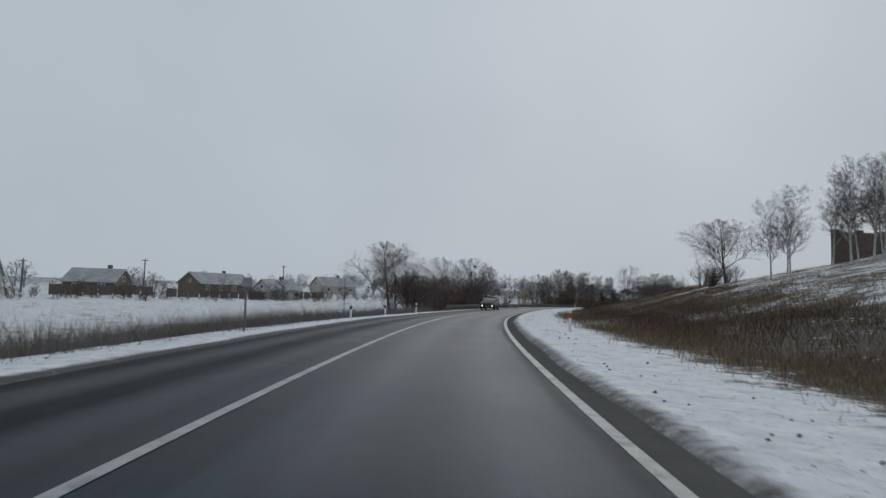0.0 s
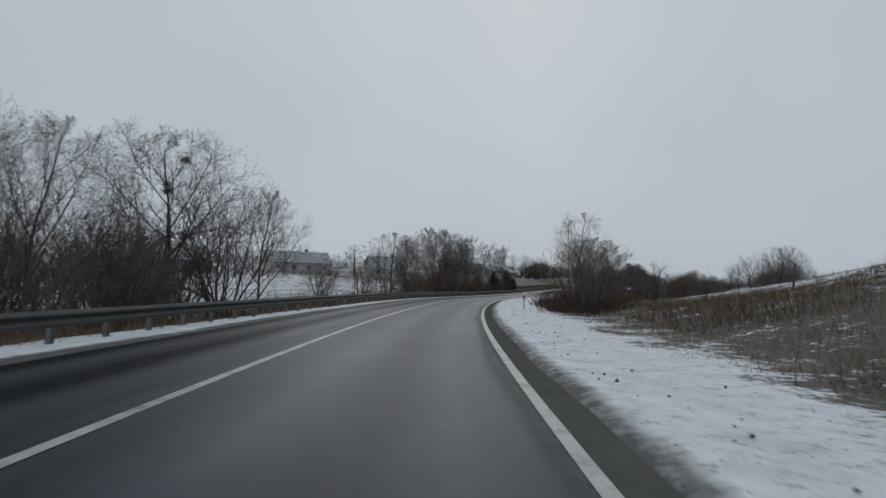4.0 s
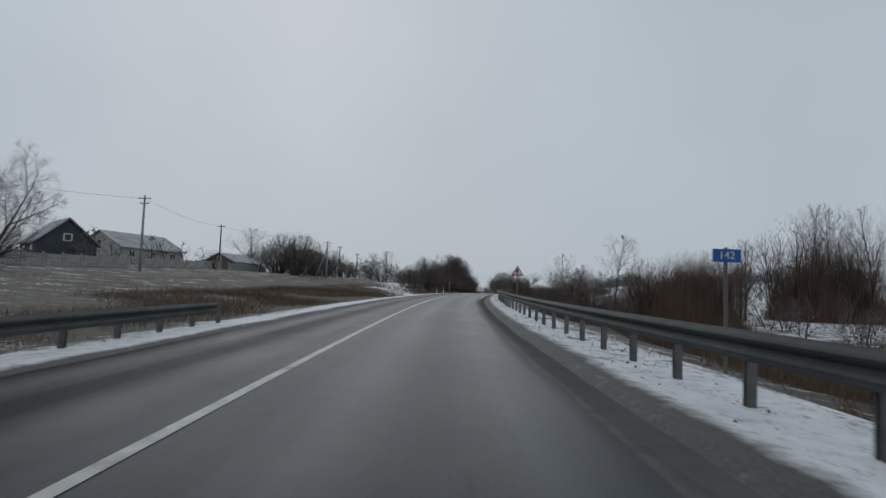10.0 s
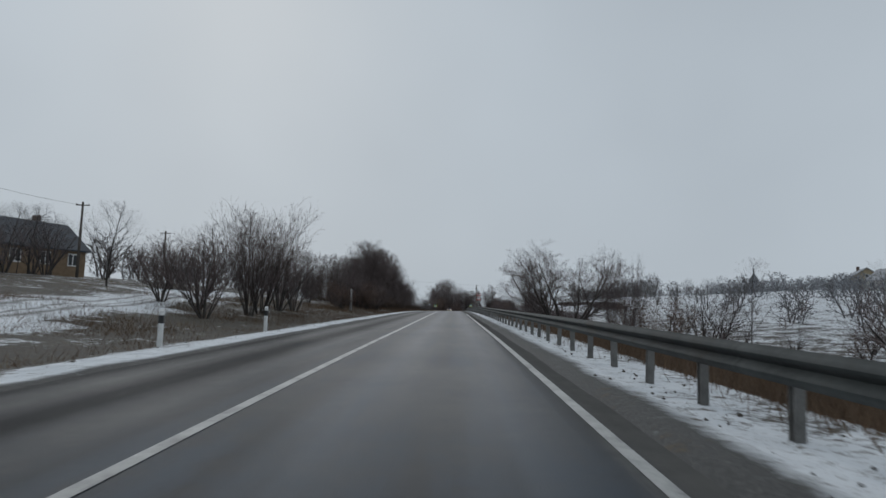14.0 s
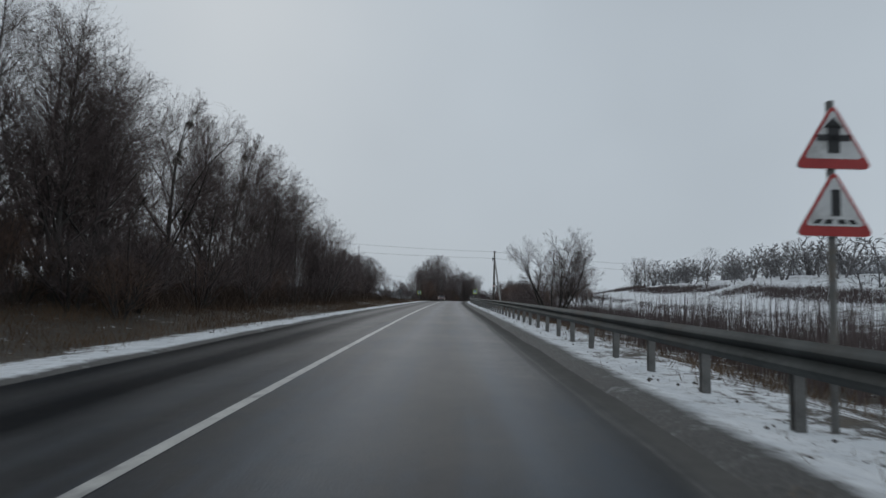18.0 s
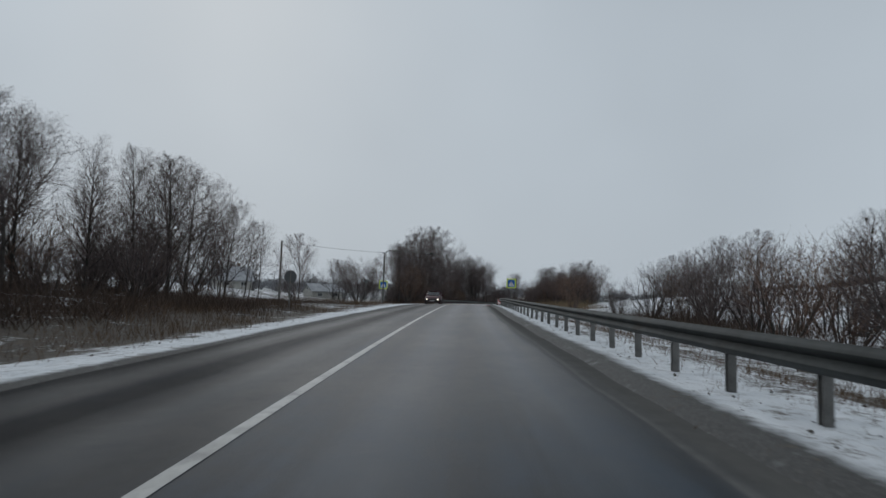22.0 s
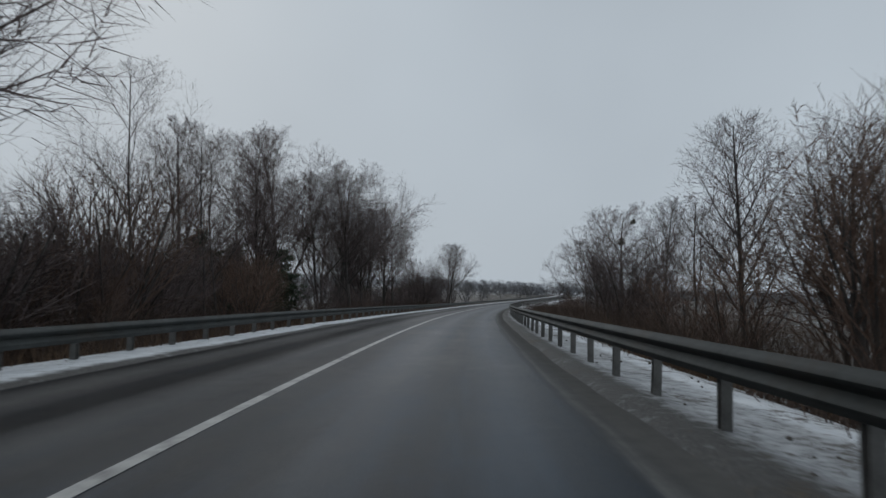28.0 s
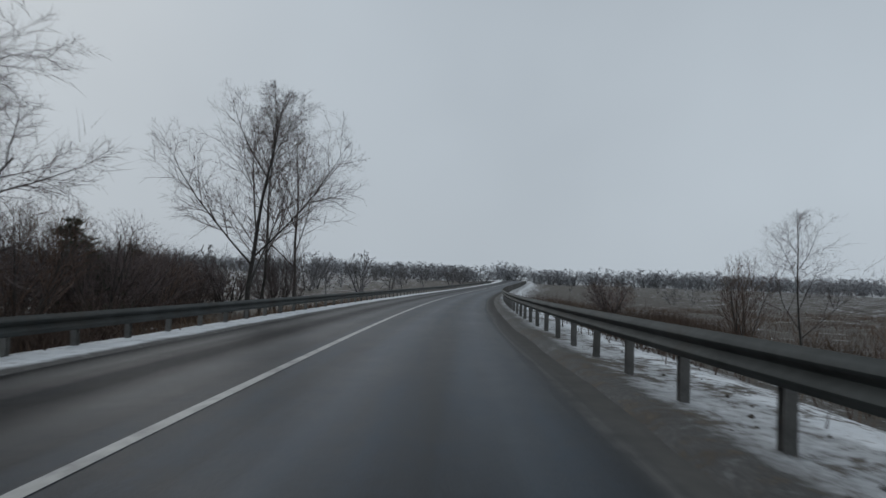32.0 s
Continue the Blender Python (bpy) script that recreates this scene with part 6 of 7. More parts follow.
root, z0 = sign_post("round_sign", "round road sign showing its bare grey back", 472.2, -7.8, 2.0, 180)
disc = [(0.35 * math.cos(k * math.pi / 14), z0 + 1.66 + 0.35 * math.sin(k * math.pi / 14)) for k in range(28)]
body = plate(disc, -0.05, 0.012, SIGN_DARK, root, "sign_plate", "dull grey back")
plate([(x * 0.97, z0 + 1.66 + (z - z0 - 1.66) * 0.97) for x, z in disc], -0.054, 0.0035, WHITE_PAINT, body, "sign_face", "pale face")
root, z0 = sign_post("give_way_sign", "give-way sign of the side lane showing its bare grey back", 500, -8.5, 2.2, 180)
body = plate(rounded([(-0.3, z0 + 2.18), (0, z0 + 1.66), (0.3, z0 + 2.18)], 0.03), -0.05, 0.012, SIGN_DARK, root, "sign_plate", "dull grey back")
plate(rounded([(-0.29, z0 + 2.175), (0, z0 + 1.675), (0.29, z0 + 2.175)], 0.03), -0.054, 0.0035, RED_FILM, body, "sign_face", "red rim")
plate(rounded([(-0.2, z0 + 2.13), (0, z0 + 1.78), (0.2, z0 + 2.13)], 0.02), -0.058, 0.0035, WHITE_PAINT, body, "white_face", "white face")
root, z0 = sign_post("crossing_sign", "blue crossing sign in a yellow-green frame on a steel pole", 496.5, 5.72, 2.4, -6)
crossing_sign(root, z0 + 2.14)

# the lamp over the crossing, with the second crossing sign on its pole
root = thing("street_lamp", place(500.4, -6.8), "grey steel lamp pole with a long arm over the crossing", "street lamp")
lz = -float(rise(500.4, -6.8)[0])
TOP = 5.15
part("pole", tube_bm([(0, 0, -0.3), (0, 0, lz + 4.2), (0.05, 0, lz + TOP - 0.35), (0.18, 0, lz + TOP - 0.12), (0.42, 0, lz + TOP)], [0.095, 0.08, 0.06, 0.055, 0.05], 12), POST_STEEL, root, smooth=True)
part("arm", tube_bm([(0.4, 0, lz + TOP), (2.4, 0, lz + TOP - 0.02), (4.85, 0, lz + TOP - 0.05)], [0.05, 0.045, 0.04], 10), POST_STEEL, root, smooth=True)
part("brace", tube_bm([(0.04, 0, lz + 3.7), (2.25, 0, lz + TOP - 0.03)], 0.022, 8), POST_STEEL, root)
head = part("lamp_head", box_bm(4.6, 4.86, -0.12, 0.12, lz + TOP - 0.22, lz + TOP - 0.06, 0.04), BLACK_FILM, root, "dark lamp head")
for dx in (-0.3, 0.3):
    bm = box_bm(-0.24, 0.24, -0.11, 0.11, -0.04, 0.04, 0.025)
    bmesh.ops.transform(bm, matrix=pose(4.72 + dx * 0.8, 0, lz + TOP - 0.27, 0, 12 if dx > 0 else -12, 0), verts=bm.verts)
    part("spotlight", bm, BLACK_FILM, head, "dark flood light")
part("wire_bracket", box_bm(-0.22, 0.06, -0.03, 0.03, lz + 4.85, lz + 4.95, 0.01), BLACK_FILM, root)
crossing_sign(root, lz + 1.72, 0.62)


def delineator(s, lat, side):
    root = thing("delineator", place(s, lat, random.uniform(-8, 8), 0.08), "white plastic roadside marker post with a dark band", "marker post", "marker posts")
    out = [(-0.055, -0.05), (-0.03, -0.06), (0.03, -0.06), (0.055, -0.05), (0.055, 0.03), (-0.055, 0.03)]

    def shaft(z0, z1, k, slant=0.0):
        bm = bmesh.new()
        a = [bm.verts.new((x * k, y * k, z0)) for x, y in out]
        b = [bm.verts.new((x * k, y * k, z1 + slant * y)) for x, y in out]
        bm.faces.new(a[::-1]), bm.faces.new(b)
        for i in range(6):
            bm.faces.new((a[i], a[(i + 1) % 6], b[(i + 1) % 6], b[i]))
        return bm
    top = 0.98 if s < 60 else 1.05
    part("shaft", shaft(-0.2, top, 1.0, 0.6), WHITE_PAINT, root)
    part("band", shaft(top - 0.34, top - 0.14, 1.07), RED_FILM if side > 0 else BLACK_FILM, root, "red band" if side > 0 else "black band")


for s, lat in ((21.0, 6.05), (114, 5.8), (139.6, 6.5), (149.8, 6.7), (159.3, 6.2), (32.3, -5.5), (41.2, -5.5), (52.5, -5.6), (296.2, -5.1), (304.8, -5.1)):
    delineator(s, lat, lat)


def barrier_board(s, lat, turn, bottom=0.12):
    root = thing("barrier_board", place(s, lat, turn), "red and white striped warning board at the guardrail end", "warning board", "warning boards")
    bm = box_bm(-0.19, 0.19, -0.012, 0.012, bottom, bottom + 0.46)
    part("striped_panel", bm, STRIPES, root, "slanting red and white stripes")
    bm = box_bm(-0.19, -0.17, 0.012, 0.03, bottom, bottom + 0.46)
    part("edge_fold", bm, SIGN_BACK, root)
    part("stake", box_bm(-0.02, 0.02, 0.014, 0.044, -0.2, bottom + 0.4), POST_STEEL, root)


barrier_board(166.3, 5.05, 8)
barrier_board(538.2, 5.2, 8, 0.1)
barrier_board(504.9, 4.95, 8, 0.2)


# ---- poles and wires ----
def utility_pole(name, label, s, lat, top, arms=1, strut=None, mat=None, turn=0.0):
    root = thing(name, place(s, lat, turn), label, "utility pole", "utility poles")
    z0 = -float(rise(s, lat)[0])
    mat = mat or WOOD_POLE
    h = z0 + top
    part("shaft", tube_bm([(0, 0, -0.4), (0, 0, h * 0.5), (0, 0, h)], [0.14, 0.12, 0.09], 10), mat, root, smooth=True)
    for n in range(arms):
        z = h - 0.35 - 0.5 * n
        arm = part("crossarm", box_bm(-0.65 + 0.2 * n, 0.65 - 0.2 * n, -0.05, 0.05, z, z + 0.09, 0.01), mat, root)
        for x in (-0.58 + 0.2 * n, 0.58 - 0.2 * n):
            part("insulator", tube_bm([(x, 0, z + 0.08), (x, 0, z + 0.15), (x, 0, z + 0.2)], [0.03, 0.045, 0.03], 8), WHITE_PAINT, arm)
    if strut:
        dx, dy = strut
        part("strut", tube_bm([(dx, dy, -0.4), (0.05, 0, h - 1.1)], [0.13, 0.09], 10), CONCRETE, root, "pale concrete strut", True)
    return root


def wire(a, b, sag, radius=0.011):
    pts = [Vector(a).lerp(Vector(b), t / 16) - Vector((0, 0, sag * 4 * (t / 16) * (1 - t / 16))) for t in range(17)]
    link_ob = part("cable", tube_bm(pts, radius, 4), BLACK_FILM, None)
    return tagged(link_ob, "dark overhead cable hung between poles", "cable", "overhead cables")


def pole_top(s, lat, up):
    return Vector(at_road(s, lat, up))


root = utility_pole("utility_pole", "wooden line pole with a leaning concrete strut beside the guardrail", 437.1, 7.3, 6.7, 0, (0.7, -4.4))
z0 = -float(rise(437.1, 7.3)[0])
part("notice_plate", box_bm(-0.2, 0.2, -0.15, -0.135, z0 + 2.3, z0 + 2.52, 0.004), WHITE_PAINT, root, "small pale notice plate")
part("notice_bar", box_bm(-0.16, 0.16, -0.155, -0.15, z0 + 2.36, z0 + 2.39), RED_FILM, root)
part("notice_bar", box_bm(-0.16, 0.16, -0.155, -0.15, z0 + 2.43, z0 + 2.46), RED_FILM, root)
part("bracket", box_bm(-0.22, 0.24, -0.03, 0.03, z0 + 6.55, z0 + 6.63, 0.01), POST_STEEL, root)
part("bracket", box_bm(-0.2, 0.22, -0.03, 0.03, z0 + 5.75, z0 + 5.83, 0.01), POST_STEEL, root)
part("fitting_box", box_bm(-0.26, -0.14, -0.06, 0.06, z0 + 5.5, z0 + 5.9, 0.02), BLACK_FILM, root, "dark line fitting")
utility_pole("utility_pole", "distant wooden line pole among shrubs", 452, 46, 6.6, 0)
utility_pole("utility_pole", "wooden line pole in the edge of the wood", 447, -34, 11.0, 0)
for up, up2, up3 in ((6.6, 9.75, 6.5), (5.8, 8.4, 5.7)):
    wire(pole_top(437.1, 7.3, up), pole_top(447, -34, up2), 0.5)
    wire(pole_top(437.1, 7.3, up), pole_top(452, 46, up3), 0.6)
for s, lat, top, arms, strut in ((259, -30, 9.0, 2, None), (232, -34, 8.0, 1, None), (294, -39.6, 9.6, 1, None), (310, -31, 9.4, 2, (-2.5, -1)), (338, -33, 9.6, 1, None), (374, -30, 11.1, 2, (-2.4, -1)),
                                 (357, -34, 9.1, 1, None), (300, -24, 7.8, 2, (-2.4, 1)), (65, -62, 4.6, 1, None), (85, -62, 6.1, 1, None), (121, -62, 7.4, 1, None), (178, -52, 8.0, 1, None), (212, -47, 8.5, 1, None)):
    utility_pole("utility_pole", "grey line pole with crossarms" + (" and a leaning strut" if strut else ""), s, lat, top, arms, strut, CONCRETE if arms > 1 else WOOD_POLE)
for a, b in (((232, -34, 7.7), (259, -30, 8.7)), ((259, -30, 8.7), (294, -39.6, 9.3)), ((294, -39.6, 9.3), (310, -31, 9.1)), ((310, -31, 9.1), (338, -33, 9.3))):
    wire(pole_top(*a), pole_top(*b), 0.5)
root = utility_pole("utility_pole", "thin steel pole carrying the lamp's cable", 504.4, -18.7, 6.2, 0, None, POST_STEEL)
wire(pole_top(504.4, -18.7, 6.15), pole_top(500.4, -6.95, 4.95), 0.15, 0.014)
for a, l, h in ((384.7, 20, 2.3), (377.7, 20, 1.9)):
    post = thing("fence_stake", place(a, l, 0), "tall thin weathered stake in the snowy field", "stake", "stakes")
    part("shaft", tube_bm([(0, 0, -0.3), (0, 0, h - float(rise(a, l)[0]))], [0.05, 0.035], 7), WOOD_POLE, post)
# the small domed chapel on the far hill
chapel = thing("chapel", place(508.8, 105, 20), "small distant chapel with a dark dome on the hill", "chapel")
cz = 13.6 - float(rise(508.8, 105)[0])
part("chapel_wall", tube_bm([(0, 0, -1), (0, 0, cz)], 1.5, 8), SIGN_DARK, chapel)
part("dome", tube_bm([(0, 0, cz), (0, 0, cz + 0.7), (0, 0, cz + 1.6), (0, 0, cz + 2.4), (0, 0, cz + 3.2)], [1.7, 1.6, 1.1, 0.5, 0.2], 12), SIGN_DARK, chapel, "dark dome", True)
part("spire", tube_bm([(0, 0, cz + 3.1), (0, 0, cz + 4.6)], [0.16, 0.04], 6), DARK_WALL, chapel)
utility_pole("utility_pole", "thin marker pole at the bank's foot", 345, -8.5, 2.3, 0, None, CONCRETE)


# ---- houses ----
def house(s, lat, turn, length, width, eaves, ridge, wall, roof, label, windows=3, chimney=True):
    """A gabled house, its long side along x; eaves and ridge over its own ground."""
    root = thing("house", place(s, lat, turn, 0.3), label, "house", "village houses")
    x, y = length / 2, width / 2
    bm = bmesh.new()
    out = [(-y, 0), (y, 0), (y, eaves), (0, ridge - 0.12), (-y, eaves)]
    a, b = ([bm.verts.new((xx, yy, zz)) for yy, zz in out] for xx in (-x, x))
    bm.faces.new(a[::-1]), bm.faces.new(b)
    for i in range(5):
        bm.faces.new((a[i], a[(i + 1) % 5], b[(i + 1) % 5], b[i]))
    part("house_wall", bm, wall, root)
    for side in (-1, 1):
        run, rise_ = y + 0.4, (ridge - eaves) * (y + 0.4) / y
        o = [(0, ridge), (side * run, ridge - rise_), (side * run, ridge - rise_ + 0.16), (0, ridge + 0.18)]
        bm = bmesh.new()
        a, b = ([bm.verts.new((xx, yy, zz)) for yy, zz in o] for xx in (-x - 0.35, x + 0.35))
        bm.faces.new(a), bm.faces.new(b[::-1])
        for i in range(4):
            bm.faces.new((a[i], b[i], b[(i + 1) % 4], a[(i + 1) % 4]))
        part("roof_slope", bm, roof, root, "frosted grey roof")
    if chimney:
        part("chimney", box_bm(x * 0.3, x * 0.3 + 0.6, 0.25, 0.85, ridge - 0.8, ridge + 0.8, 0.03), BRICK, root, "brick chimney")
    for n in range(windows):
        cx = -x + length * (n + 0.5) / windows
        for side in (-1, 1):
            w = part("window", box_bm(cx - 0.55, cx + 0.55, side * y - 0.05, side * y + 0.05, eaves * 0.38, eaves * 0.82), WHITE_PAINT, root, "white window frame")
            for k in (-0.26, 0.26):
                part("pane", box_bm(cx + k - 0.2, cx + k + 0.2, side * (y + 0.052) - 0.004, side * (y + 0.052) + 0.004, eaves * 0.42, eaves * 0.78), GLASS_DARK, w, "dark pane")
    for side in (-1, 1):
        w = part("gable_window", box_bm(side * x - 0.05, side * x + 0.05, -0.45, 0.45, eaves + 0.1, eaves + 0.95), WHITE_PAINT, root, "white gable window")
        part("pane", box_bm(side * (x + 0.052) - 0.004, side * (x + 0.052) + 0.004, -0.32, 0.32, eaves + 0.2, eaves + 0.85), GLASS_DARK, w)
    return root


OCHRE_BRICK = plain("ochre_brick", (0.17, 0.115, 0.07), (0.27, 0.19, 0.12), 2.0, 0.9, bump=0.3)
YELLOW_WALL = plain("ochre_plaster", (0.28, 0.22, 0.13), (0.4, 0.33, 0.22), 0.7, 0.9)
house(120, -80, 80, 15, 8, 2.6, 5.0, BRICK, SLATE, "long low village house with a frosted roof behind the field", 4)
house(113, -57, 75, 8, 6, 2.2, 4.2, PLASTER, SLATE, "small plastered village house with a slate roof")
house(84, -70, 20, 8, 7, 2.2, 4.2, BRICK, SLATE, "brick village house, gable to the field", 2)
house(66, -74, 35, 9, 7, 2.3, 4.4, PLASTER, SLATE, "pale village house behind the snowy field", 3)
house(150, -72, 70, 11, 7, 2.6, 5.0, PLASTER, SLATE, "pale village house with a grey roof", 3)
house(178, -66, 60, 12, 8, 2.7, 5.4, BRICK, SLATE, "brick house at the field's far side", 3)
house(205, -58, 50, 14, 8, 2.8, 5.2, PLASTER, SLATE, "long house with a frosted roof behind the trees", 4)
house(222, -44, 45, 9, 7, 2.8, 5.6, PLASTER, SLATE, "white house with a chimney above the bend", 3)
house(268, -46, 140, 8, 6, 2.3, 4.9, DARK_WALL, SLATE, "dark-clad house with a steep frosted gable", 2, False)
house(286, -49, 75, 11, 8, 2.3, 4.4, PLASTER, SLATE, "farm house with a broad frosted roof", 3, False)
house(312, -46, 80, 8, 6, 1.8, 3.2, BRICK, SLATE, "low brick shed behind the meadow fence", 2, False)
house(343, -42, 70, 9, 7, 3.0, 5.6, OCHRE_BRICK, DARK_WALL, "ochre brick house with a dark roof and tall chimney", 3)
house(556, -50, 40, 6.6, 6, 2.1, 4.6, PLASTER, SLATE, "small pale village house with a frosted grey roof", 2)
house(569, -36, 45, 7, 5, 2.0, 3.4, PLASTER, SLATE, "small pale shed with a frosted roof", 2, False)
house(415, 96, 100, 9, 7, 2.6, 5.0, PLASTER, SLATE, "house on the far slope among bare trees", 3)
house(440, 104, 70, 9, 7, 2.6, 5.0, YELLOW_WALL, SLATE, "ochre house on the far slope", 3)
house(395, 104, 60, 8, 6, 2.6, 4.8, BRICK, SLATE, "brick house on the far slope", 3)

# the meadow fence: posts with grey panels
fence = thing("fence", Matrix.Identity(4), "weathered grey panel fence along the meadow's top", "fence")
for n in range(24):
    s, lat = 246 + n * 2.5, -35.5 - 0.06 * n
    p, q = spot(s, lat), spot(s + 2.5, lat - 0.06)
    m = Matrix.LocRotScale(p, Euler((0, 0, heading(s))), None)
    link("fence_post", bm_mesh("fence_post", box_bm(-0.07, 0.07, -0.07, 0.07, -0.3, 1.35, 0.015), CONCRETE), fence, "", m)
    if n % 9 != 8:
        for k in range(3):
            link("fence_panel", bm_mesh("fence_panel", box_bm(-0.03, 0.03, 0.08, 2.42, 0.02 + 0.4 * k, 0.4 + 0.4 * k, 0.01), CONCRETE), fence, "", m)

# the village fence: dark boards between posts at the field's far side
fence = thing("fence", Matrix.Identity(4), "dark weathered board fence before the village houses", "fence")
for n in range(26):
    s, lat = 64 + n * 2.5, -56.5
    m = Matrix.LocRotScale(spot(s, lat), Euler((0, 0, heading(s))), None)
    link("fence_post", bm_mesh("fence_post", box_bm(-0.06, 0.06, -0.06, 0.06, -0.3, 1.5, 0.012), WOOD_POLE), fence, "", m)
    if n % 11 != 7:
        for k in range(2):
            link("fence_panel", bm_mesh("fence_panel", box_bm(-0.03, 0.03, 0.07 + 1.18 * k, 1.23 + 1.18 * k, 0.05, 1.36 + 0.05 * ((n + k) % 3), 0.01), WOOD_POLE), fence, "", m)

# the brick wall on the hill
wall_root = thing("brick_wall", place(68, 37, 20), "dark brick garden wall with pillars on the hill", "wall")
for n in range(-1, 6):
    part("pillar", box_bm(-0.3 + n * 2.6, 0.3 + n * 2.6, -0.3, 0.3, -1.6, 2.9, 0.03), BRICK, wall_root, "brick pillar")
    if n < 5:
        part("wall_panel", box_bm(0.3 + n * 2.6, 2.3 + n * 2.6, -0.15, 0.15, -1.6, 2.7, 0.02), BRICK, wall_root)
for n, (s, lat) in enumerate(((112, 13), (122, 17), (104, 16), (132, 21), (508, 24), (514, 25), (520, 26.5))):
    post = thing("fence_stake", place(s, lat, 0), "leaning weathered wooden stake in the snow", "stake", "stakes")
    bm = tube_bm([(0, 0, -0.3), (0.03, 0, 0.5), (0.12 * (-1) ** n, 0.05, 1.05)], [0.055, 0.05, 0.045], 7)
    part("shaft", bm, WOOD_POLE, post)

# ---- vehicles standing in the far lane ----
def loft(sections, mat, name, parent, label="", smooth=True):
    """A skin through closed outlines of the same number of points."""
    bm = bmesh.new()
    rings = [[bm.verts.new(p) for p in sec] for sec in sections]
    n = len(rings[0])
    for a, b in zip(rings, rings[1:]):
        for i in range(n):
            bm.faces.new((a[i], a[(i + 1) % n], b[(i + 1) % n], b[i]))
    bm.faces.new(rings[0][::-1])
    bm.faces.new(rings[-1])
    ob = part(name, bm, mat, parent, label, smooth)
    return ob


def car_outline(y, w, z0, z1, r=0.12, tuck=0.0):
    """A cross-section: flat floor, bulging sides, rounded shoulders."""
    return [(-w + 0.1, y, z0), (w - 0.1, y, z0), (w, y, z0 + 0.12), (w + 0.02, y, (z0 + z1) / 2), (w - tuck, y, z1 - r), (w - tuck - r, y, z1),
            (-w + tuck + r, y, z1), (-w + tuck, y, z1 - r), (-w - 0.02, y, (z0 + z1) / 2), (-w, y, z0 + 0.12)]


def car(s, lat, label, paint, size, deck, roof, wheel, rack=False, fog=False):
    """Its nose points to -y. size: length, width, height; deck: heights of the bonnet at the nose, at the windscreen, and of the tail;
    roof: stations of the windscreen's foot, the roof's front and rear edge and the rear window's foot."""
    length, width, height = size
    half, w = length / 2, width / 2
    root = thing("car", Matrix.LocRotScale(Vector(at_road(s, lat, float(camber(lat)))), Euler((math.atan(0.04), 0, heading(s))), None), label, "car", "cars on the road")
    root.matrix_basis = Matrix.LocRotScale(Vector(at_road(s, lat, float(camber(lat)))), Euler((0, 0, heading(s))), None)
    z0 = wheel * 0.72
    nose, screen, tail = deck
    a, b, c, d = roof
    body = loft([car_outline(-half, w * 0.74, z0 + 0.18, nose - 0.18), car_outline(-half + 0.06, w * 0.86, z0 + 0.06, nose - 0.08, 0.16), car_outline(-half + 0.22, w * 0.95, z0 + 0.02, nose - 0.02, 0.18), car_outline(-half + 0.6, w, z0, nose + 0.04, 0.16),
                 car_outline(a, w, z0, screen, 0.1), car_outline(0, w, z0, screen + 0.02, 0.06), car_outline(d - 0.1, w, z0, screen + 0.03, 0.06),
                 car_outline(half - 0.12, w * 0.97, z0 + 0.03, tail, 0.1), car_outline(half, w * 0.9, z0 + 0.14, tail - 0.12)], paint, "body", root)

    def cabin_ring(y, z, ww):
        return [(-ww, y, screen - 0.02), (ww, y, screen - 0.02), (ww - 0.04, y, z * 0.5 + screen * 0.5), (ww - 0.12, y, z - 0.06), (ww - 0.2, y, z), (-ww + 0.2, y, z), (-ww + 0.12, y, z - 0.06), (-ww + 0.04, y, z * 0.5 + screen * 0.5)]
    glass = loft([cabin_ring(a, screen + 0.03, w * 0.93), cabin_ring(b, height - 0.05, w * 0.92), cabin_ring((b + c) / 2, height - 0.02, w * 0.93), cabin_ring(c, height - 0.06, w * 0.92), cabin_ring(d, screen + 0.08, w * 0.92)],
                 GLASS_DARK, "cabin_glass", root, "dark windows", False)
    t = 0.03
    loft([[(x, y, z) for x, z in ((-w * 0.78, height - 0.06), (w * 0.78, height - 0.06), (w * 0.74, height), (-w * 0.74, height))] for y in (b - 0.05, (b + c) / 2, c + 0.06)], paint, "roof", root)
    for sx in (-1, 1):
        for p, q in (((sx * w * 0.95, a - 0.02, screen), (sx * w * 0.76, b, height - 0.04)), ((sx * w * 0.96, (a + c) / 2 + 0.1, screen), (sx * w * 0.8, (a + c) / 2 + 0.12, height - 0.04)), ((sx * w * 0.94, d, screen + 0.04), (sx * w * 0.77, c, height - 0.05))):
            part("pillar", tube_bm([p, q], 0.035, 6), paint, root)
        for y in (-half + length * 0.19, half - length * 0.2):
            tyre = part("wheel", tube_bm([(sx * (w - 0.2), y, wheel), (sx * (w - 0.02), y, wheel), (sx * w, y, wheel)], [wheel, wheel, wheel * 0.9], 20), BLACK_FILM, root, "black tyre")
            part("rim", tube_bm([(sx * (w - 0.02), y, wheel), (sx * (w + 0.012), y, wheel)], [wheel * 0.62, wheel * 0.58], 14), SIGN_BACK, tyre, "grey rim")
        lamp = part("headlight", box_bm(sx * w * 0.64 - 0.2, sx * w * 0.64 + 0.2, -half - 0.005, -half + 0.24, nose - 0.3, nose - 0.14, 0.06), LAMP_GLASS, root, "clear headlight glass")
        if fog:
            part("fog_lamp", tube_bm([(sx * w * 0.68, -half - 0.085, z0 + 0.3), (sx * w * 0.68, -half + 0.02, z0 + 0.3)], 0.065, 14), HEADLAMP, root, "lit round fog lamp")
        else:
            part("lens", box_bm(sx * w * 0.7 - 0.06, sx * w * 0.7 + 0.06, -half - 0.016, -half - 0.006, nose - 0.26, nose - 0.18, 0.004), HEADLAMP, lamp, "lit headlamp lens")
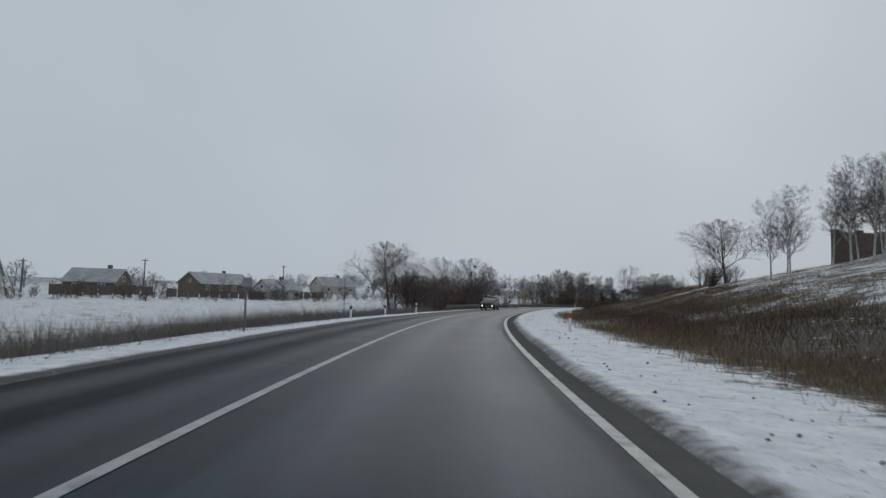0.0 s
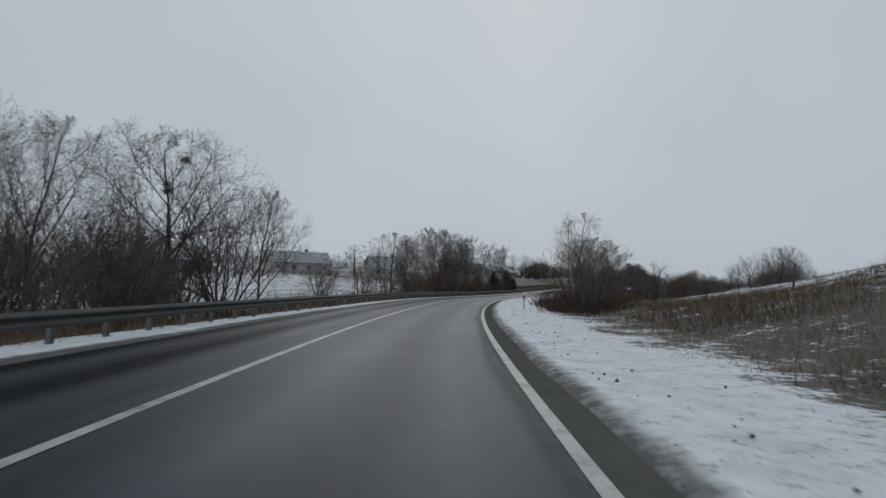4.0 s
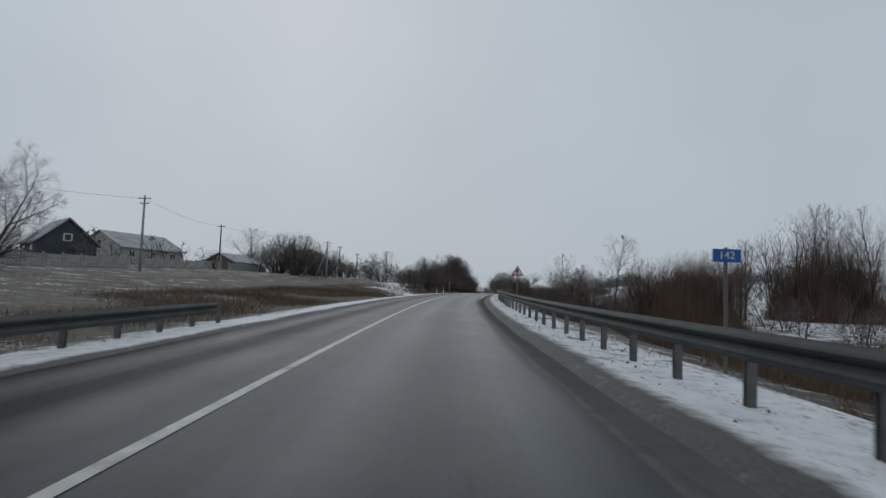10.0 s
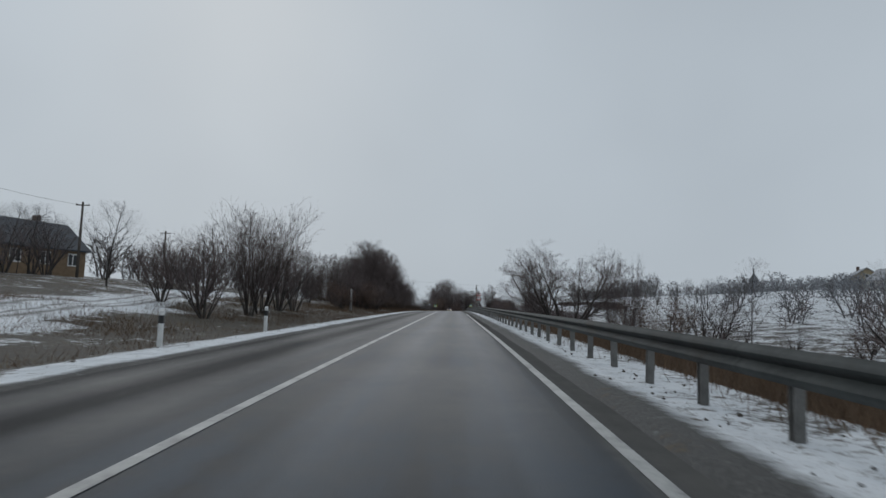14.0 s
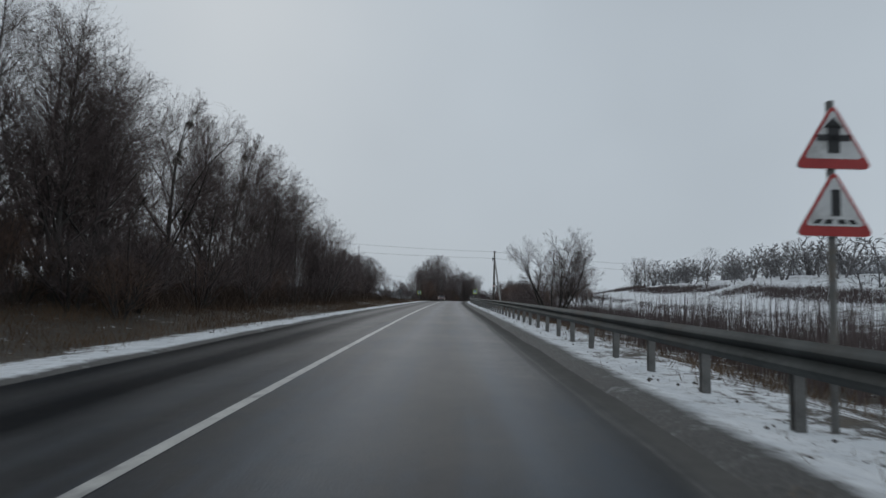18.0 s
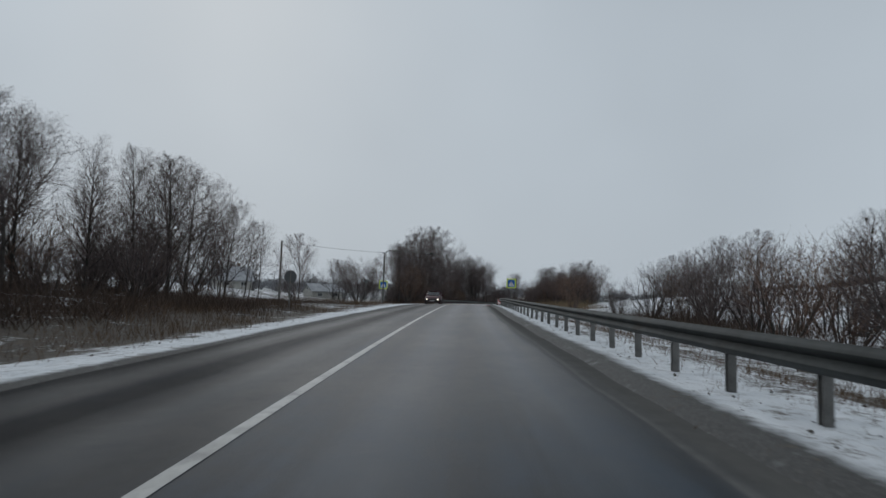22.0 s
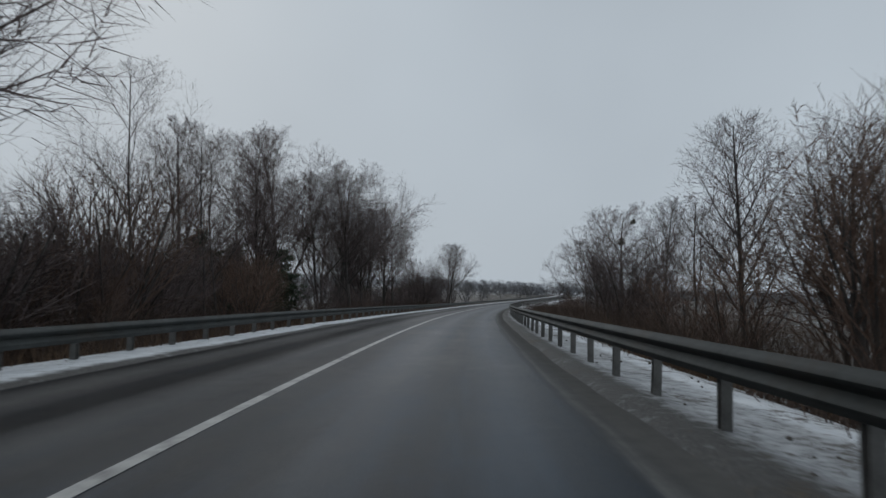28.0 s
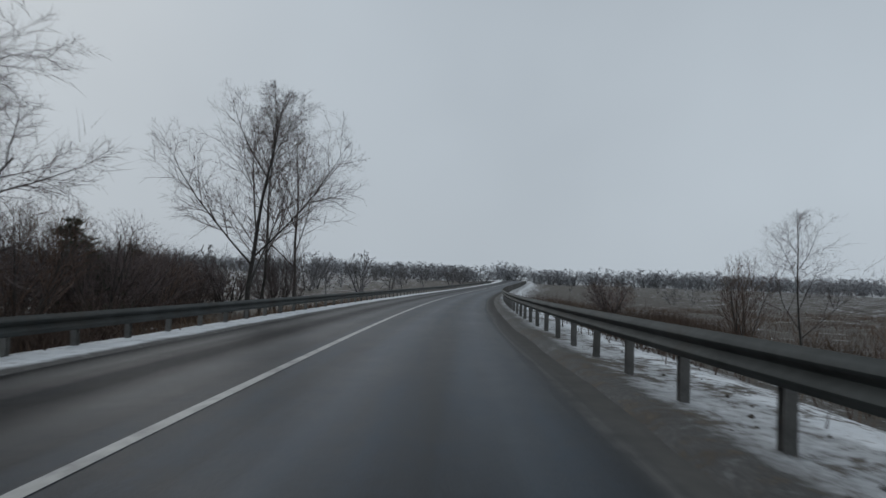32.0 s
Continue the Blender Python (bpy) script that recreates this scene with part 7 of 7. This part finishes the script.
        for y in (-half + length * 0.19, half - length * 0.2):
            arc = [(sx * (w + 0.012), y + wheel * 1.16 * math.cos(k * math.pi / 10), wheel + wheel * 1.16 * math.sin(k * math.pi / 10)) for k in range(11)]
            part("wheel_arch", tube_bm(arc, 0.04, 6), BLACK_FILM, root, "dark wheel arch", True)
        for y in ((a + c) / 2 - 0.05, c - 0.35):
            part("door_handle", box_bm(sx * (w + 0.025) - 0.012, sx * (w + 0.025) + 0.012, y - 0.1, y + 0.1, screen - 0.14, screen - 0.1, 0.008), BLACK_FILM, root)
        part("side_strip", box_bm(sx * (w + 0.022) - 0.008, sx * (w + 0.022) + 0.008, -half + length * 0.32, half - length * 0.33, z0 + 0.24, z0 + 0.3, 0.004), BLACK_FILM, root)
        part("mirror", box_bm(sx * (w + 0.13) - 0.09, sx * (w + 0.13) + 0.09, a + 0.32, a + 0.42, screen + 0.02, screen + 0.15, 0.03), paint, root)
    part("grille", box_bm(-w * 0.42, w * 0.42, -half - 0.015, -half + 0.08, nose - 0.28, nose - 0.15, 0.01), BLACK_FILM, root)
    part("grille_bar", box_bm(-w * 0.4, w * 0.4, -half - 0.03, -half - 0.012, nose - 0.2, nose - 0.17, 0.004), SIGN_BACK, root, "chrome grille bar")
    bumper = part("bumper", box_bm(-w * 0.86, w * 0.86, -half - 0.07, -half + 0.16, z0 + 0.06, z0 + (0.4 if fog else 0.26), 0.06), paint if fog else BLACK_FILM, root, "painted bumper" if fog else "black bumper")
    part("number_plate", box_bm(-0.26, 0.26, -half - 0.085, -half - 0.07, z0 + 0.14, z0 + 0.25, 0.004), SIGN_BACK, bumper, "plain grey plate")
    part("wiper", tube_bm([(-0.4, a - 0.02, screen + 0.06), (0.25, a + 0.03, screen + 0.07)], 0.012, 5), BLACK_FILM, root)
    if rack:
        for y in (b + 0.15, c - 0.25):
            part("roof_bar", tube_bm([(-w * 0.78, y, height + 0.03), (-w * 0.7, y, height + 0.09), (w * 0.7, y, height + 0.09), (w * 0.78, y, height + 0.03)], 0.018, 6), BLACK_FILM, root, "dark roof bar")
    return root


def emitter(name, colour, power):
    m, nodes, links, b = material(name, 0.3)
    b.inputs["Base Color"].default_value = (*colour, 1)
    b.inputs["Emission Color"].default_value, b.inputs["Emission Strength"].default_value = (*colour, 1), power
    return m


LAMP_GLASS = plain("lamp_glass", (0.12, 0.13, 0.14), (0.24, 0.25, 0.26), 6.0, 0.25, 0.0, 0)
HEADLAMP = emitter("lit_headlamp", (1.0, 0.9, 0.72), 3.0)
DARK_GREEN = plain("dark_green_paint", (0.006, 0.010, 0.010), (0.012, 0.018, 0.018), 2.0, 0.4, 0.0, 0, grime=(0.022, 0.023, 0.023))
MAROON = plain("maroon_paint", (0.045, 0.013, 0.018), (0.08, 0.024, 0.032), 2.0, 0.45, 0.0, 0, grime=(0.06, 0.042, 0.042))
for m in (DARK_GREEN, MAROON):
    m.node_tree.nodes["Principled BSDF"].inputs["Specular IOR Level"].default_value = 0.15
car(72.6, -1.45, "dark off-road car with lit headlamps in the far lane", DARK_GREEN, (4.5, 1.76, 1.62), (0.93, 1.08, 1.1), (-1.1, -0.1, 1.55, 2.15), 0.34, False, True)
car(505.5, -2.1, "dark maroon hatchback with roof bars and lit headlamps", MAROON, (4.0, 1.62, 1.40), (0.78, 0.92, 0.95), (-0.75, -0.05, 1.2, 1.75), 0.28, True)
